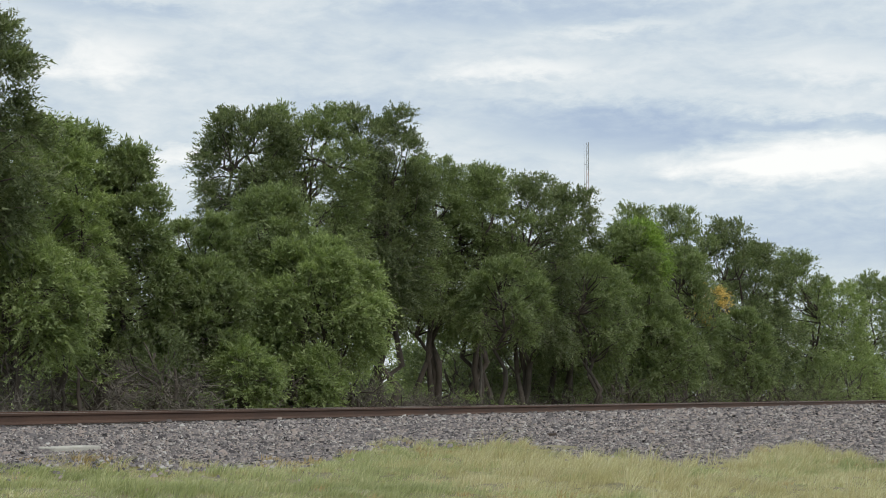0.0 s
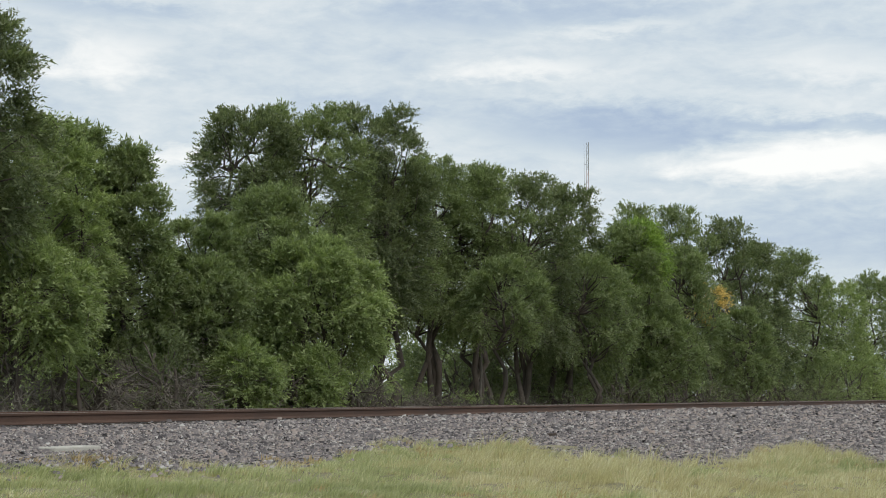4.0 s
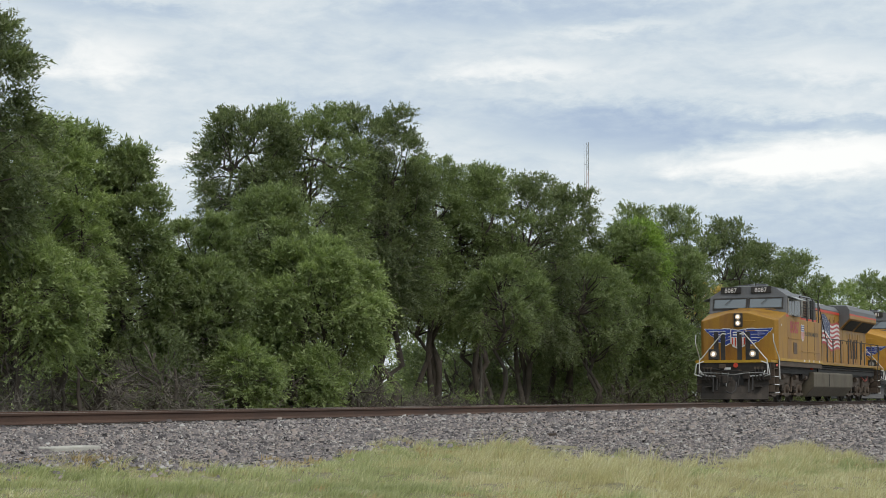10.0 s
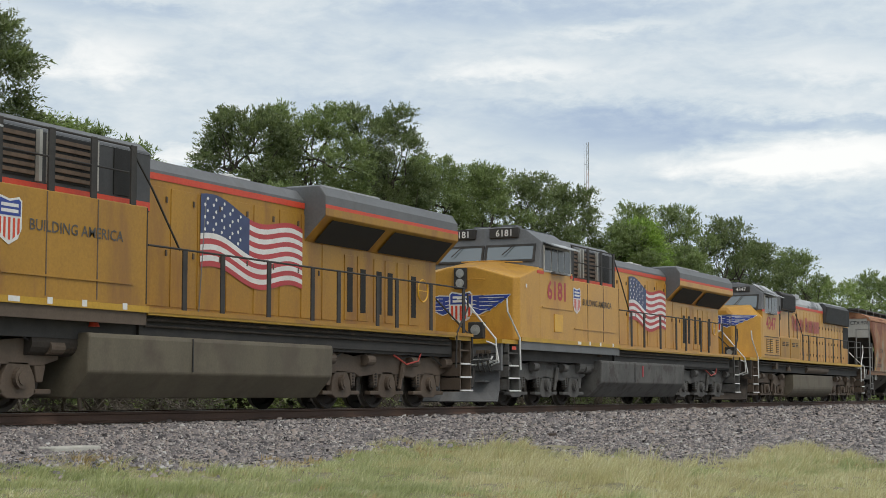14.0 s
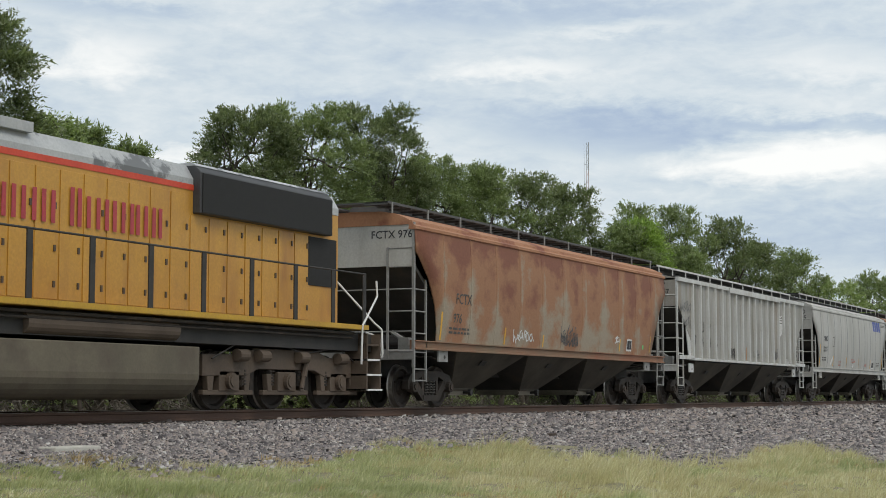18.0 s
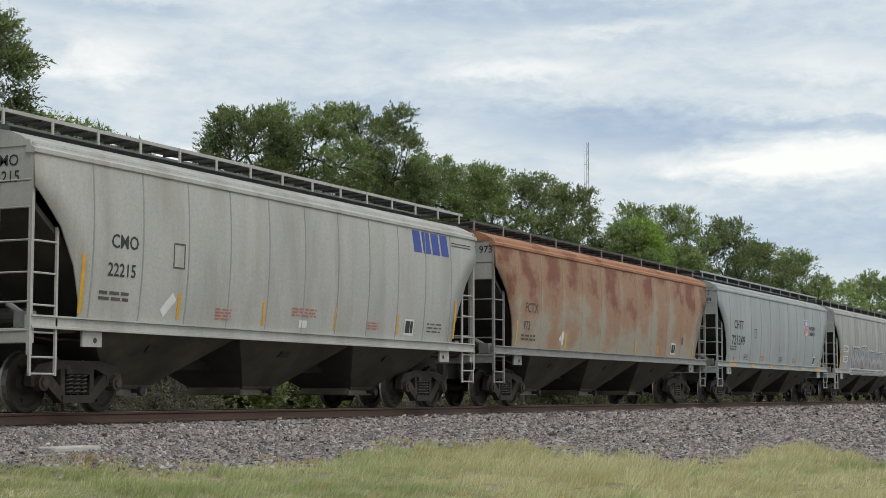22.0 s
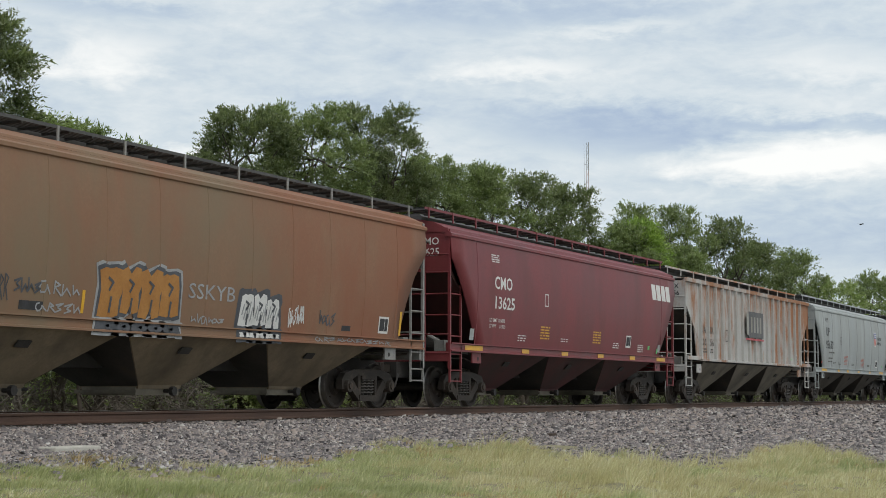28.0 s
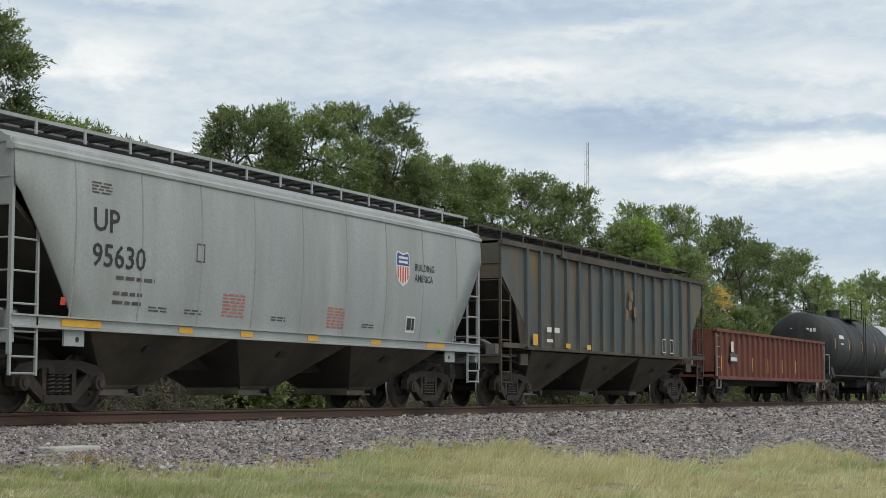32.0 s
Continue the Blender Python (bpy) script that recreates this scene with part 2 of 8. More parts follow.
def make_ground():
    ys = [-3000, -400, -120, -60, -40, -30, -24, -20, -17, -15] + [-14 + 0.4 * i for i in range(25)] + [-3.9, -3, -2.1, 0, 2.1, 3.2, 4.2, 7, 15, 40, 120, 400, 3000]
    xs = [-3000, -600, -150, -60] + list(range(-40, 10, 5)) + [10 + 0.5 * i for i in range(52)] + list(range(36, 121, 6)) + [150, 200, 300, 450, 700, 1200, 3000]
    v, rng = [], np.random.default_rng(3)
    for x in xs:
        for y in ys:
            near = 1.0 if abs(x) < 200 and 5 < y < 60 else 0.0
            v.append((x, y, ground_z(y) + swell(x, y) + near * rng.normal(0, 0.03)))
    n = len(ys)
    f = np.array([(i * n + j, i * n + j + n, i * n + j + n + 1, i * n + j + 1) for i in range(len(xs) - 1) for j in range(n - 1)])
    tagged(new("ground", mesh_np("ground", np.array(v), f, M_GROUND, True)), "grassy soil falling gently away from a railway bank", "ground", kind="structure")
    # the stone bed lies on the ground, from the edge of the grass to the far side of the track
    rows, n = [], 0
    for a in np.concatenate([np.arange(-88, 40, 4.0), np.arange(40, 88, 0.5), np.array([88.0])]):
        k, r0 = math.radians(a), float(edge_r(a)) - 0.25
        ys = [-17.18 + r0 * math.cos(k)]
        ys += [ys[0] + (-4.6 - ys[0]) * q if ys[0] < -4.6 else -4.0 for q in (0.03, 0.3, 0.6, 1.0)]
        ys += [-3.4, -2.6, -1.75, 0, 1.75, 2.6, 4.4]
        n = len(ys)
        for i, y in enumerate(ys):
            y = max(y, ys[0] + 0.01 * i)
            rows.append(((y + 17.18) * math.tan(k), y, ground_z(y) + (0.03 + 0.04 * min(1, max(0, (3.6 - abs(y)) / 1.2)) if i else -0.06)))
    f = np.array([(i * n + j, i * n + j + n, i * n + j + n + 1, i * n + j + 1) for i in range(len(rows) // n - 1) for j in range(n - 1)])
    tagged(new("ballast_bed", mesh_np("ballast_bed", np.array(rows), f, M_BALLAST)), "grey crushed stone bank carrying the railway track", "ballast", kind="structure")


def bed_z(y):
    return ground_z(y) + 0.03 + 0.04 * min(1, max(0, (3.6 - abs(y)) / 1.2))


def make_stones():
    """Loose stones over the near slope, as one mass."""
    rng = np.random.default_rng(11)
    pts = []
    for d0, d1, dens, r0 in ((17, 22, 1700, 0.0165), (22, 27, 1250, 0.0175), (27, 35, 640, 0.0205), (35, 50, 260, 0.028), (50, 95, 80, 0.040)):
        n = int((d1 ** 2 - d0 ** 2) / 2 * math.radians(32.2) * dens)
        a, d = rng.uniform(48.3, 80.5, n), np.sqrt(rng.uniform(d0 ** 2, d1 ** 2, n))
        x, y = d * np.sin(np.radians(a)), d * np.cos(np.radians(a)) - 17.18
        keep = (d > edge_r(a) - rng.exponential(0.35, n)) & (y < -0.86)
        x, y = x[keep], y[keep]
        r = r0 * rng.lognormal(0, 0.28, len(x))
        z = np.array([bed_z(b) for b in y]) + r * rng.uniform(0.1, 0.75, len(x))
        pts.append(np.stack([x, y, z, r], 1))
    # each stone shows five broken faces; its foot is sunk in the bed
    p = np.concatenate(pts)
    n = len(p)
    base = np.array([(-1, -0.8, -0.9), (1, -0.8, -0.9), (1, 0.8, -0.9), (-1, 0.8, -0.9), (-0.55, -0.2, 0.75), (0.55, 0.2, 0.75)])
    tri = np.array([(0, 1, 5), (0, 5, 4), (1, 2, 5), (2, 3, 4), (2, 4, 5), (3, 0, 4)])
    shape = base[None] + rng.uniform(-0.38, 0.38, (n, 6, 3))
    shape *= rng.uniform(0.7, 1.35, (n, 1, 3)) * np.array([1.35, 1.1, 0.9])
    ang = rng.uniform(0, 6.28, n)
    c, s = np.cos(ang)[:, None], np.sin(ang)[:, None]
    q = np.stack([shape[..., 0] * c - shape[..., 1] * s, shape[..., 0] * s + shape[..., 1] * c, shape[..., 2]], -1)
    verts = (q * p[:, None, 3:4] + p[:, None, :3]).reshape(-1, 3)
    faces = (tri[None] + (np.arange(n) * 6)[:, None, None]).reshape(-1, 3)
    tagged(new("ballast_stones", mesh_np("ballast_stones", verts, faces, M_STONE)), "loose grey angular crushed stones on the bank", "ballast", kind="stuff")


def make_track():
    prof = [(-0.075, -0.172), (0.075, -0.172), (0.075, -0.16), (0.02, -0.142), (0.011, -0.125), (0.011, -0.05), (0.034, -0.034), (0.036, -0.008), (0.028, 0.0), (-0.028, 0.0), (-0.036, -0.008), (-0.034, -0.034), (-0.011, -0.05), (-0.011, -0.125), (-0.02, -0.142), (-0.075, -0.16)]
    for y in (-0.7525, 0.7525):
        rail = tagged(new("rail", G().prism([(y + a, b) for a, b in prof], -600, 700, "x").mesh("rail", M_RAIL)), "rust-brown steel rail with a worn bright head", "rail", "rails of the track", "structure")
        part("rail_head", G().box(-600, 700, y - 0.025, y + 0.025, 0.0, 0.003), M_RAILTOP, rail, "worn bright running surface")
    tie = G().box(-0.115, 0.115, -1.3, 1.3, -0.36, -0.178).mesh("tie", M_TIE)
    bed = tagged(new("track_ties"), "dark creosoted timber ties bedded in stone", "ties", kind="structure")
    for i in range(190):
        o = part("tie", tie, None, bed)
        o.location = (-14 + i * 0.5, 0, 0)
    slab = thing("concrete_slab", "pale weathered concrete slab at the edge of the stone bank", "slab", 16.95, -3.5, bed_z(-3.5))
    part("slab_block", G().box(-0.46, 0.46, -0.30, 0.30, -0.12, 0.035), M_CONCRETE, slab, bevel=0.02)
    for x, y, l in ((30.3, -4.9, 0.30), (60.5, -5.6, 0.5)):
        w = thing("scrap_timber", "short dark piece of broken timber on the stones", "debris", x, y, bed_z(y) + 0.02)
        part("splinter", G().prism([(-l / 2, 0), (l / 2, 0.01), (l / 2 - 0.03, 0.07), (-l / 2 + 0.06, 0.06)], -0.05, 0.06), M_BARKDARK, w, bevel=0.01)


make_ground()
make_track()
make_stones()

# ---- grass ----
M_GRASS = leaf_mat("fresh_grass", (0.30, 0.33, 0.19), (0.52, 0.53, 0.33), (0.76, 0.73, 0.54), 0.45)
M_STRAW = leaf_mat("dry_grass", (0.46, 0.39, 0.25), (0.69, 0.62, 0.44), (0.88, 0.84, 0.70), 0.45)
M_BROWN = leaf_mat("short_brown_grass", (0.40, 0.28, 0.165), (0.60, 0.45, 0.28), (0.74, 0.60, 0.42), 0.42)


def field(x, y, sc, seed):
    return np.array([noise.noise((a * sc, b * sc, seed)) for a, b in zip(x, y)])


def make_grass(name, label, mat, n, seed, tall, wide, pick, blades=30, bend=0.9, spread=0.09, level=0.0):
    """Grass in tufts: blades fan out of each crown and lean with the wind, towards the camera's right."""
    rng = np.random.default_rng(seed)
    a0, d = rng.uniform(46, 82, n), np.sqrt(rng.uniform(15.5 ** 2, 34.5 ** 2, n))
    x, y = d * np.sin(np.radians(a0)), d * np.cos(np.radians(a0)) - 17.18
    room = edge_r(a0) - d
    keep = pick(x, y, rng) & (room > rng.normal(-0.02, 0.20, n))
    x, y, room = x[keep], y[keep], room[keep]
    n = len(x)
    z = np.array([ground_z(b) + swell(a, b) for a, b in zip(x, y)]) - 0.015
    size = tall * rng.lognormal(0, 0.30, n) * np.clip(0.9 + 0.9 * field(x, y, 0.6, seed) + 0.8 * field(x, y, 1.9, seed + 3), level + 0.25, 1.9) * np.clip(room * 0.6 + 0.55, 0.3, 1)
    size = np.maximum(size, 0.045)
    wind = -1.1 + 1.2 * field(x, y, 0.5, seed + 11)
    rep = lambda v: np.repeat(v, blades)
    m = n * blades
    ang, rad = rng.uniform(0, 6.28, m), spread * np.sqrt(rng.uniform(0, 1, m))
    ox, oy = np.cos(ang) * rad, np.sin(ang) * rad
    h = rep(size) * rng.uniform(0.45, 1.1, m)
    lx = ox / spread * 0.55 + np.cos(rep(wind)) * 0.55 + rng.normal(0, 0.25, m)
    ly = oy / spread * 0.55 + np.sin(rep(wind)) * 0.55 + rng.normal(0, 0.25, m)
    lean = h * bend * rng.uniform(0.35, 1.0, m)
    X, Y, Z = rep(x) + ox, rep(y) + oy, rep(z)
    w = wide * rng.uniform(0.7, 1.4, m)
    f = rng.uniform(0, 6.28, m)
    px, py = np.cos(f) * w, np.sin(f) * w
    P = lambda k, t: np.stack([X + lx * lean * t * t + k * px, Y + ly * lean * t * t + k * py, Z + h * t * (1 - 0.30 * t * bend)], -1)
    v = np.stack([P(-1, 0), P(1, 0), P(0.8, 0.55), P(-0.8, 0.55), P(0, 1.0)], 1)
    o = (np.arange(m) * 5)[:, None]
    fc = np.concatenate([o + np.array([[0, 1, 2]]), o + np.array([[0, 2, 3]]), o + np.array([[3, 2, 4]])])
    tagged(new(name, mesh_np(name, v.reshape(-1, 3), fc, mat)), label, "grass", kind="stuff")


def dry(x, y):
    brg, dist = polar(x, y)
    return 0.10 + field(x, y, 0.30, 5.0) * 0.9 + 0.5 * field(x, y, 1.0, 9.0) + np.clip((brg - 62) * 0.03, -0.35, 0.35) + 0.45 * np.exp(-((edge_r(brg) - dist) / 0.7) ** 2)


def tuft_patch(x, y):
    """Where the grass grows in tall pale tufts: on the hummock and further along the bank."""
    brg, dist = polar(x, y)
    return 0.5 * np.exp(-((brg - 67.5) / 2.2) ** 2) * (dist > 19) + 0.55 * np.exp(-((brg - 76.5) / 2.0) ** 2) - 0.25 * (brg < 60)


make_grass("green_grass", "rough green meadow grass in matted tufts below the bank", M_GRASS, 19000, 21, 0.085, 0.0034, lambda x, y, r: dry(x, y) + r.normal(0, 0.22, len(x)) < 0.24, 30, 1.0, 0.11)
make_grass("dry_grass", "pale dry matted grass below the bank", M_STRAW, 17000, 22, 0.080, 0.0030, lambda x, y, r: dry(x, y) + r.normal(0, 0.25, len(x)) > 0.02, 24, 1.0, 0.11)
make_grass("seeding_tufts", "tall pale seed stalks standing in tufts", M_STRAW, 5600, 23, 0.21, 0.0032, lambda x, y, r: dry(x, y) + tuft_patch(x, y) + r.normal(0, 0.15, len(x)) > 0.34, 34, 0.95, 0.07, 0.3)
make_grass("green_tufts", "taller dark green bunches of grass", M_GRASS, 3600, 25, 0.16, 0.0040, lambda x, y, r: field(x, y, 0.45, 31.0) - dry(x, y) * 0.5 + r.normal(0, 0.12, len(x)) > 0.16, 34, 0.9, 0.09, 0.2)


def near_edge(x, y):
    brg, dist = polar(x, y)
    return np.exp(-((edge_r(brg) - dist - 0.1) / 0.45) ** 2) * (0.6 + field(x, y, 0.8, 15.0))


make_grass("brown_grass", "short brown dry grass along the foot of the stones", M_BROWN, 16000, 24, 0.12, 0.0045, lambda x, y, r: near_edge(x, y) + r.normal(0, 0.12, len(x)) > 0.26, 26, 1.0, 0.10)

# ---- trees ----
M_BARK = surface("elm_bark", (0.055, 0.045, 0.036), (0.12, 0.10, 0.085), 0.95, scale=3, fine=18, relief=0.8, stretch=(1, 1, 0.25))
LEAF = {"dark": leaf_mat("dark_elm_leaves", (0.095, 0.123, 0.067), (0.208, 0.245, 0.140), (0.326, 0.353, 0.230), 0.48),
        "mid": leaf_mat("elm_leaves", (0.132, 0.169, 0.084), (0.270, 0.324, 0.167), (0.399, 0.441, 0.267), 0.48),
        "light": leaf_mat("light_elm_leaves", (0.174, 0.220, 0.100), (0.351, 0.418, 0.202), (0.495, 0.552, 0.312), 0.48),
        "bright": leaf_mat("bright_green_leaves", (0.148, 0.230, 0.061), (0.326, 0.445, 0.126), (0.495, 0.610, 0.209), 0.48),
        "yellow": leaf_mat("yellowing_leaves", (0.459, 0.342, 0.132), (0.798, 0.575, 0.230), (1.017, 0.762, 0.349), 0.48)}
M_TWIG = surface("grey_dead_twigs", (0.11, 0.095, 0.08), (0.19, 0.168, 0.145), 0.95, scale=3, fine=18, relief=0.3)


def leaves_np(rng, org, way, leng, per, size):
    """Twigs with leaves set along both sides: origins, directions and lengths in, narrow pointed leaves out."""
    n = len(org)
    t = (np.arange(per) + 0.5) / per
    droop = np.zeros((n, per, 3))
    droop[..., 2] = -0.42 * (t ** 2)[None] * leng[:, None]
    c = org[:, None] + way[:, None] * (t[None, :, None] * leng[:, None, None]) + droop
    c = (c + rng.normal(0, 0.6, c.shape) * size).reshape(-1, 3)
    m = len(c)
    along = np.repeat(way, per, 0)
    nrm = np.array([0, 0, 0.8]) + along * 0.65 + rng.normal(0, 0.45, (m, 3))
    nrm /= np.linalg.norm(nrm, axis=1)[:, None]
    side = np.cross(nrm, along) * np.where(np.arange(m) % 2, 0.8, -0.8)[:, None]
    a = along * 0.8 + side + rng.normal(0, 0.3, (m, 3)) - np.array([0, 0, 0.25])
    a /= np.linalg.norm(a, axis=1)[:, None] + 1e-6
    b = np.cross(nrm, a)
    b /= np.linalg.norm(b, axis=1)[:, None] + 1e-6
    s = (size * rng.lognormal(0, 0.28, m))[:, None]
    v = np.stack([c - a * s * 0.25 + b * s * 0.36, c - a * s * 0.25 - b * s * 0.36, c + a * s * 1.35], 1)
    f = (np.arange(m) * 3)[:, None] + np.arange(3)[None]
    return v.reshape(-1, 3), f


def limb(g, rng, p, q, r0, r1, k=5, wob=0.025, n=6):
    """A slightly crooked tapering branch from p to q."""
    p, q = np.array(p, float), np.array(q, float)
    L = np.linalg.norm(q - p)
    d = (q - p) / (L + 1e-6)
    u = np.cross(d, (0.3, 0.9, 0.1))
    u /= np.linalg.norm(u) + 1e-6
    w = np.cross(d, u)
    pts = [p + (q - p) * i / k + (rng.normal(0, wob * L, 3) if 0 < i < k else 0) for i in range(k + 1)]
    rings = []
    for i, c in enumerate(pts):
        r = r0 + (r1 - r0) * i / k
        rings.append([tuple(c + (u * math.cos(6.28318 * j / n) + w * math.sin(6.28318 * j / n)) * r) for j in range(n)])
    g.loft(rings)
    return pts


# how wide the crown is at its foot, its lower third, its shoulder and its top
FORM = {"dome": (1.05, 1.45, 1.15, 0.50), "flat": (1.05, 1.30, 1.15, 0.80), "cone": (1.3, 1.35, 0.95, 0.35), "skirt": (1.4, 1.4, 1.15, 0.6)}


def tree(seed, x, y, height, half, low, tone, twigs, label, name="elm_tree", stems=2, leaf=0.05, depth=1.2, lobes=22, bare=300, per=16, form="dome", reach=1.0):
    rng = np.random.default_rng(seed)
    z0 = ground_z(y)
    t = thing(name, label, "shrub" if name == "shrub" else "tree", x, y, z0, "trees behind the track" if name != "shrub" else "shrubs under the trees")
    g = G()
    # the boughs end in flattened sprays of foliage with gaps between them
    cen = []
    for i in range(lobes):
        u = (i + rng.uniform(0.2, 0.8)) / lobes
        q = max(0.30, half * rng.uniform(0.26, 0.44))
        w = half * float(np.interp(u, (0, 0.35, 0.75, 1.0), FORM[form]))
        a = i * 2.4 + rng.uniform(-0.5, 0.5)
        k = max(0.0, w - q * 0.8) * math.sqrt(rng.uniform(0.2, 1.0))
        cen.append((math.cos(a) * k, math.sin(a) * k * depth, low + 0.3 * q + (height - low - 0.95 * q) * u, q))
    tips = []
    for s in range(stems):
        b = np.array([rng.normal(0, 0.40 * (stems > 1)), rng.normal(0, 0.35), -0.1])
        top = np.array([b[0] * 1.6 + rng.normal(0, half * 0.3), rng.normal(0, half * 0.3), low + (height - low) * rng.uniform(0.5, 0.75)])
        tips.append(limb(g, rng, b, top, 0.04 + height * rng.uniform(0.008, 0.013), 0.035, 7, 0.030, 8))
    for c in cen:
        st = tips[rng.integers(stems)]
        zs = [p[2] for p in st]
        j = int(np.clip(np.searchsorted(zs, c[2] - half * rng.uniform(0.5, 1.1)), 1, len(st) - 1))
        limb(g, rng, st[j], c[:3], 0.045, 0.012, 4, 0.05)
    part("trunk", g, M_BARK, t, "forked dark trunks and limbs", smooth=True)
    C = np.array(cen)
    if bare:
        k = rng.integers(0, max(3, int(len(C) * 0.6)), bare)
        o = C[k, :3] + rng.normal(0, 1, (bare, 3)) * C[k, 3:4] * 0.55
        d = rng.normal(0, 1, (bare, 3)) + (o - np.array([0, 0, low + (height - low) * 0.4])) * 0.25
        d /= np.linalg.norm(d, axis=1)[:, None]
        s = np.cross(d, rng.normal(0, 1, (bare, 3)))
        s /= np.linalg.norm(s, axis=1)[:, None] + 1e-6
        ln = rng.uniform(0.3, 0.9, bare)[:, None]
        wd = 0.010
        v = np.stack([o - s * wd, o + s * wd, o + d * ln + rng.normal(0, 0.06, o.shape)], 1)
        part("dead_wood", mesh_np("dead_wood", v.reshape(-1, 3), (np.arange(bare) * 3)[:, None] + np.arange(3)[None], M_TWIG), None, t, "thin bare grey twigs")["kind"] = "stuff"
    wgt = C[:, 3] ** 2 / np.sum(C[:, 3] ** 2)
    k = rng.choice(len(C), twigs, p=wgt)
    out = C[k, :3] - np.array([0, 0, low + (height - low) * 0.35])
    out[:, 2] *= 0.5
    out /= np.linalg.norm(out, axis=1)[:, None] + 1e-6
    d = rng.normal(0, 1, (twigs, 3)) + out * 0.55 + np.array([0, 0, 0.35])
    d /= np.linalg.norm(d, axis=1)[:, None]
    r = C[k, 3] * np.where(rng.uniform(0, 1, twigs) < 0.8, rng.uniform(0.5, 1.12, twigs), rng.uniform(0.1, 0.6, twigs))
    org = C[k, :3] + d * r[:, None] * np.array([1, 1, 0.66])
    way = d * 0.7 + out * 0.5 + rng.normal(0, 0.35, d.shape) + np.array([0, 0, 0.15])
    # upright shoots break the outline at the top
    shoot = (C[k, 2] > low + (height - low) * 0.66) & (rng.uniform(0, 1, twigs) < 0.22)
    way[shoot] += np.array([0, 0, 1.3])
    way /= np.linalg.norm(way, axis=1)[:, None]
    ln = rng.uniform(0.22, 0.62, twigs) * reach
    v, f = leaves_np(rng, org, way, ln, per, leaf)
    part("crown", mesh_np("crown", v, f, LEAF[tone]), None, t, "ragged small-leaved green crown")
    return t


# x, y, height, half width, lowest leaves, tone, twigs, form, stems
TREES = [(26.0, 7.0, 9.9, 1.40, 4.2, "dark", 3000, "skirt", 2), (29.0, 9.0, 7.4, 1.5, 1.8, "mid", 3000, "skirt", 2), (32.3, 9.5, 7.9, 1.22, 1.8, "light", 3000, "skirt", 2), (34.9, 10.5, 8.2, 0.90, 2.0, "mid", 2600, "skirt", 2),
         (35.7, 9.5, 7.7, 1.05, 1.6, "mid", 3000, "cone", 2), (38.7, 9.2, 6.0, 1.15, 1.2, "mid", 2600, "skirt", 2), (37.2, 8.0, 4.6, 1.0, 1.4, "mid", 1600, "dome", 2), (28.0, 6.4, 4.2, 1.05, 2.0, "light", 1700, "dome", 2),
         (47.1, 13.0, 10.8, 1.50, 5.2, "dark", 3000, "flat", 2), (49.2, 12.0, 11.2, 1.75, 4.2, "mid", 3400, "flat", 3), (54.3, 12.0, 12.0, 1.75, 4.0, "dark", 4600, "flat", 3), (56.5, 13.0, 9.6, 1.8, 4.0, "mid", 3000, "dome", 2),
         (42.2, 9.0, 7.3, 1.45, 2.6, "mid", 3400, "dome", 2), (41.2, 7.0, 5.5, 1.80, 2.1, "light", 3800, "dome", 3), (36.3, 6.2, 2.3, 0.70, 0.7, "light", 800, "dome", 2), (39.7, 6.2, 2.3, 0.85, 0.6, "light", 900, "dome", 2),
         (60.4, 12.5, 10.9, 1.75, 3.8, "mid", 3800, "dome", 4), (62.2, 11.0, 10.6, 1.65, 3.3, "mid", 3400, "dome", 4), (64.6, 10.0, 10.5, 1.75, 2.6, "dark", 3000, "dome", 3), (69.4, 10.0, 10.6, 1.45, 2.0, "dark", 2700, "skirt", 3),
         (56.8, 7.8, 6.2, 1.25, 3.0, "mid", 1500, "dome", 1), (74.2, 9.2, 9.2, 1.65, 1.8, "mid", 2600, "dome", 2), (75.2, 8.6, 9.4, 0.95, 6.2, "bright", 1000, "dome", 1), (89.5, 14.0, 12.0, 1.8, 3.5, "mid", 1900, "dome", 2), (88.2, 11.0, 11.6, 1.9, 2.0, "mid", 2300, "dome", 3),
         (96.3, 10.5, 11.7, 2.3, 1.6, "dark", 2600, "dome", 3), (102.0, 10.0, 10.7, 1.8, 1.4, "dark", 2200, "dome", 2), (110.8, 10.0, 10.8, 2.1, 1.0, "mid", 2200, "dome", 2), (66.5, 8.0, 7.0, 1.4, 2.6, "mid", 2000, "dome", 2), (75.5, 7.6, 5.3, 1.15, 1.2, "mid", 1300, "dome", 2), (82.0, 9.0, 8.8, 1.6, 2.4, "mid", 2000, "dome", 2), (89.0, 7.6, 5.8, 1.35, 1.2, "mid", 1200, "dome", 2),
         (124.0, 10.0, 9.7, 2.3, 0.4, "light", 1900, "skirt", 2), (139.0, 10.0, 11.2, 2.6, 0.4, "mid", 1700, "skirt", 2), (163.0, 11.0, 12.6, 3.4, 0.3, "mid", 1500, "skirt", 2)]
# what stands behind them: x, y, height
BACK = [(33.0, 14.5, 6.6), (38.5, 15.0, 6.8), (43.5, 17.0, 6.8), (50.5, 17.5, 4.6), (58.0, 19.5, 6.4), (70.5, 14.5, 8.6), (76.0, 17.0, 8.8), (84.0, 18.0, 9.2), (93.0, 18.0, 9.6), (104.0, 18.0, 9.6), (117.0, 17.0, 9.0), (131.0, 17.0, 8.4), (160.0, 18.0, 10.0)]
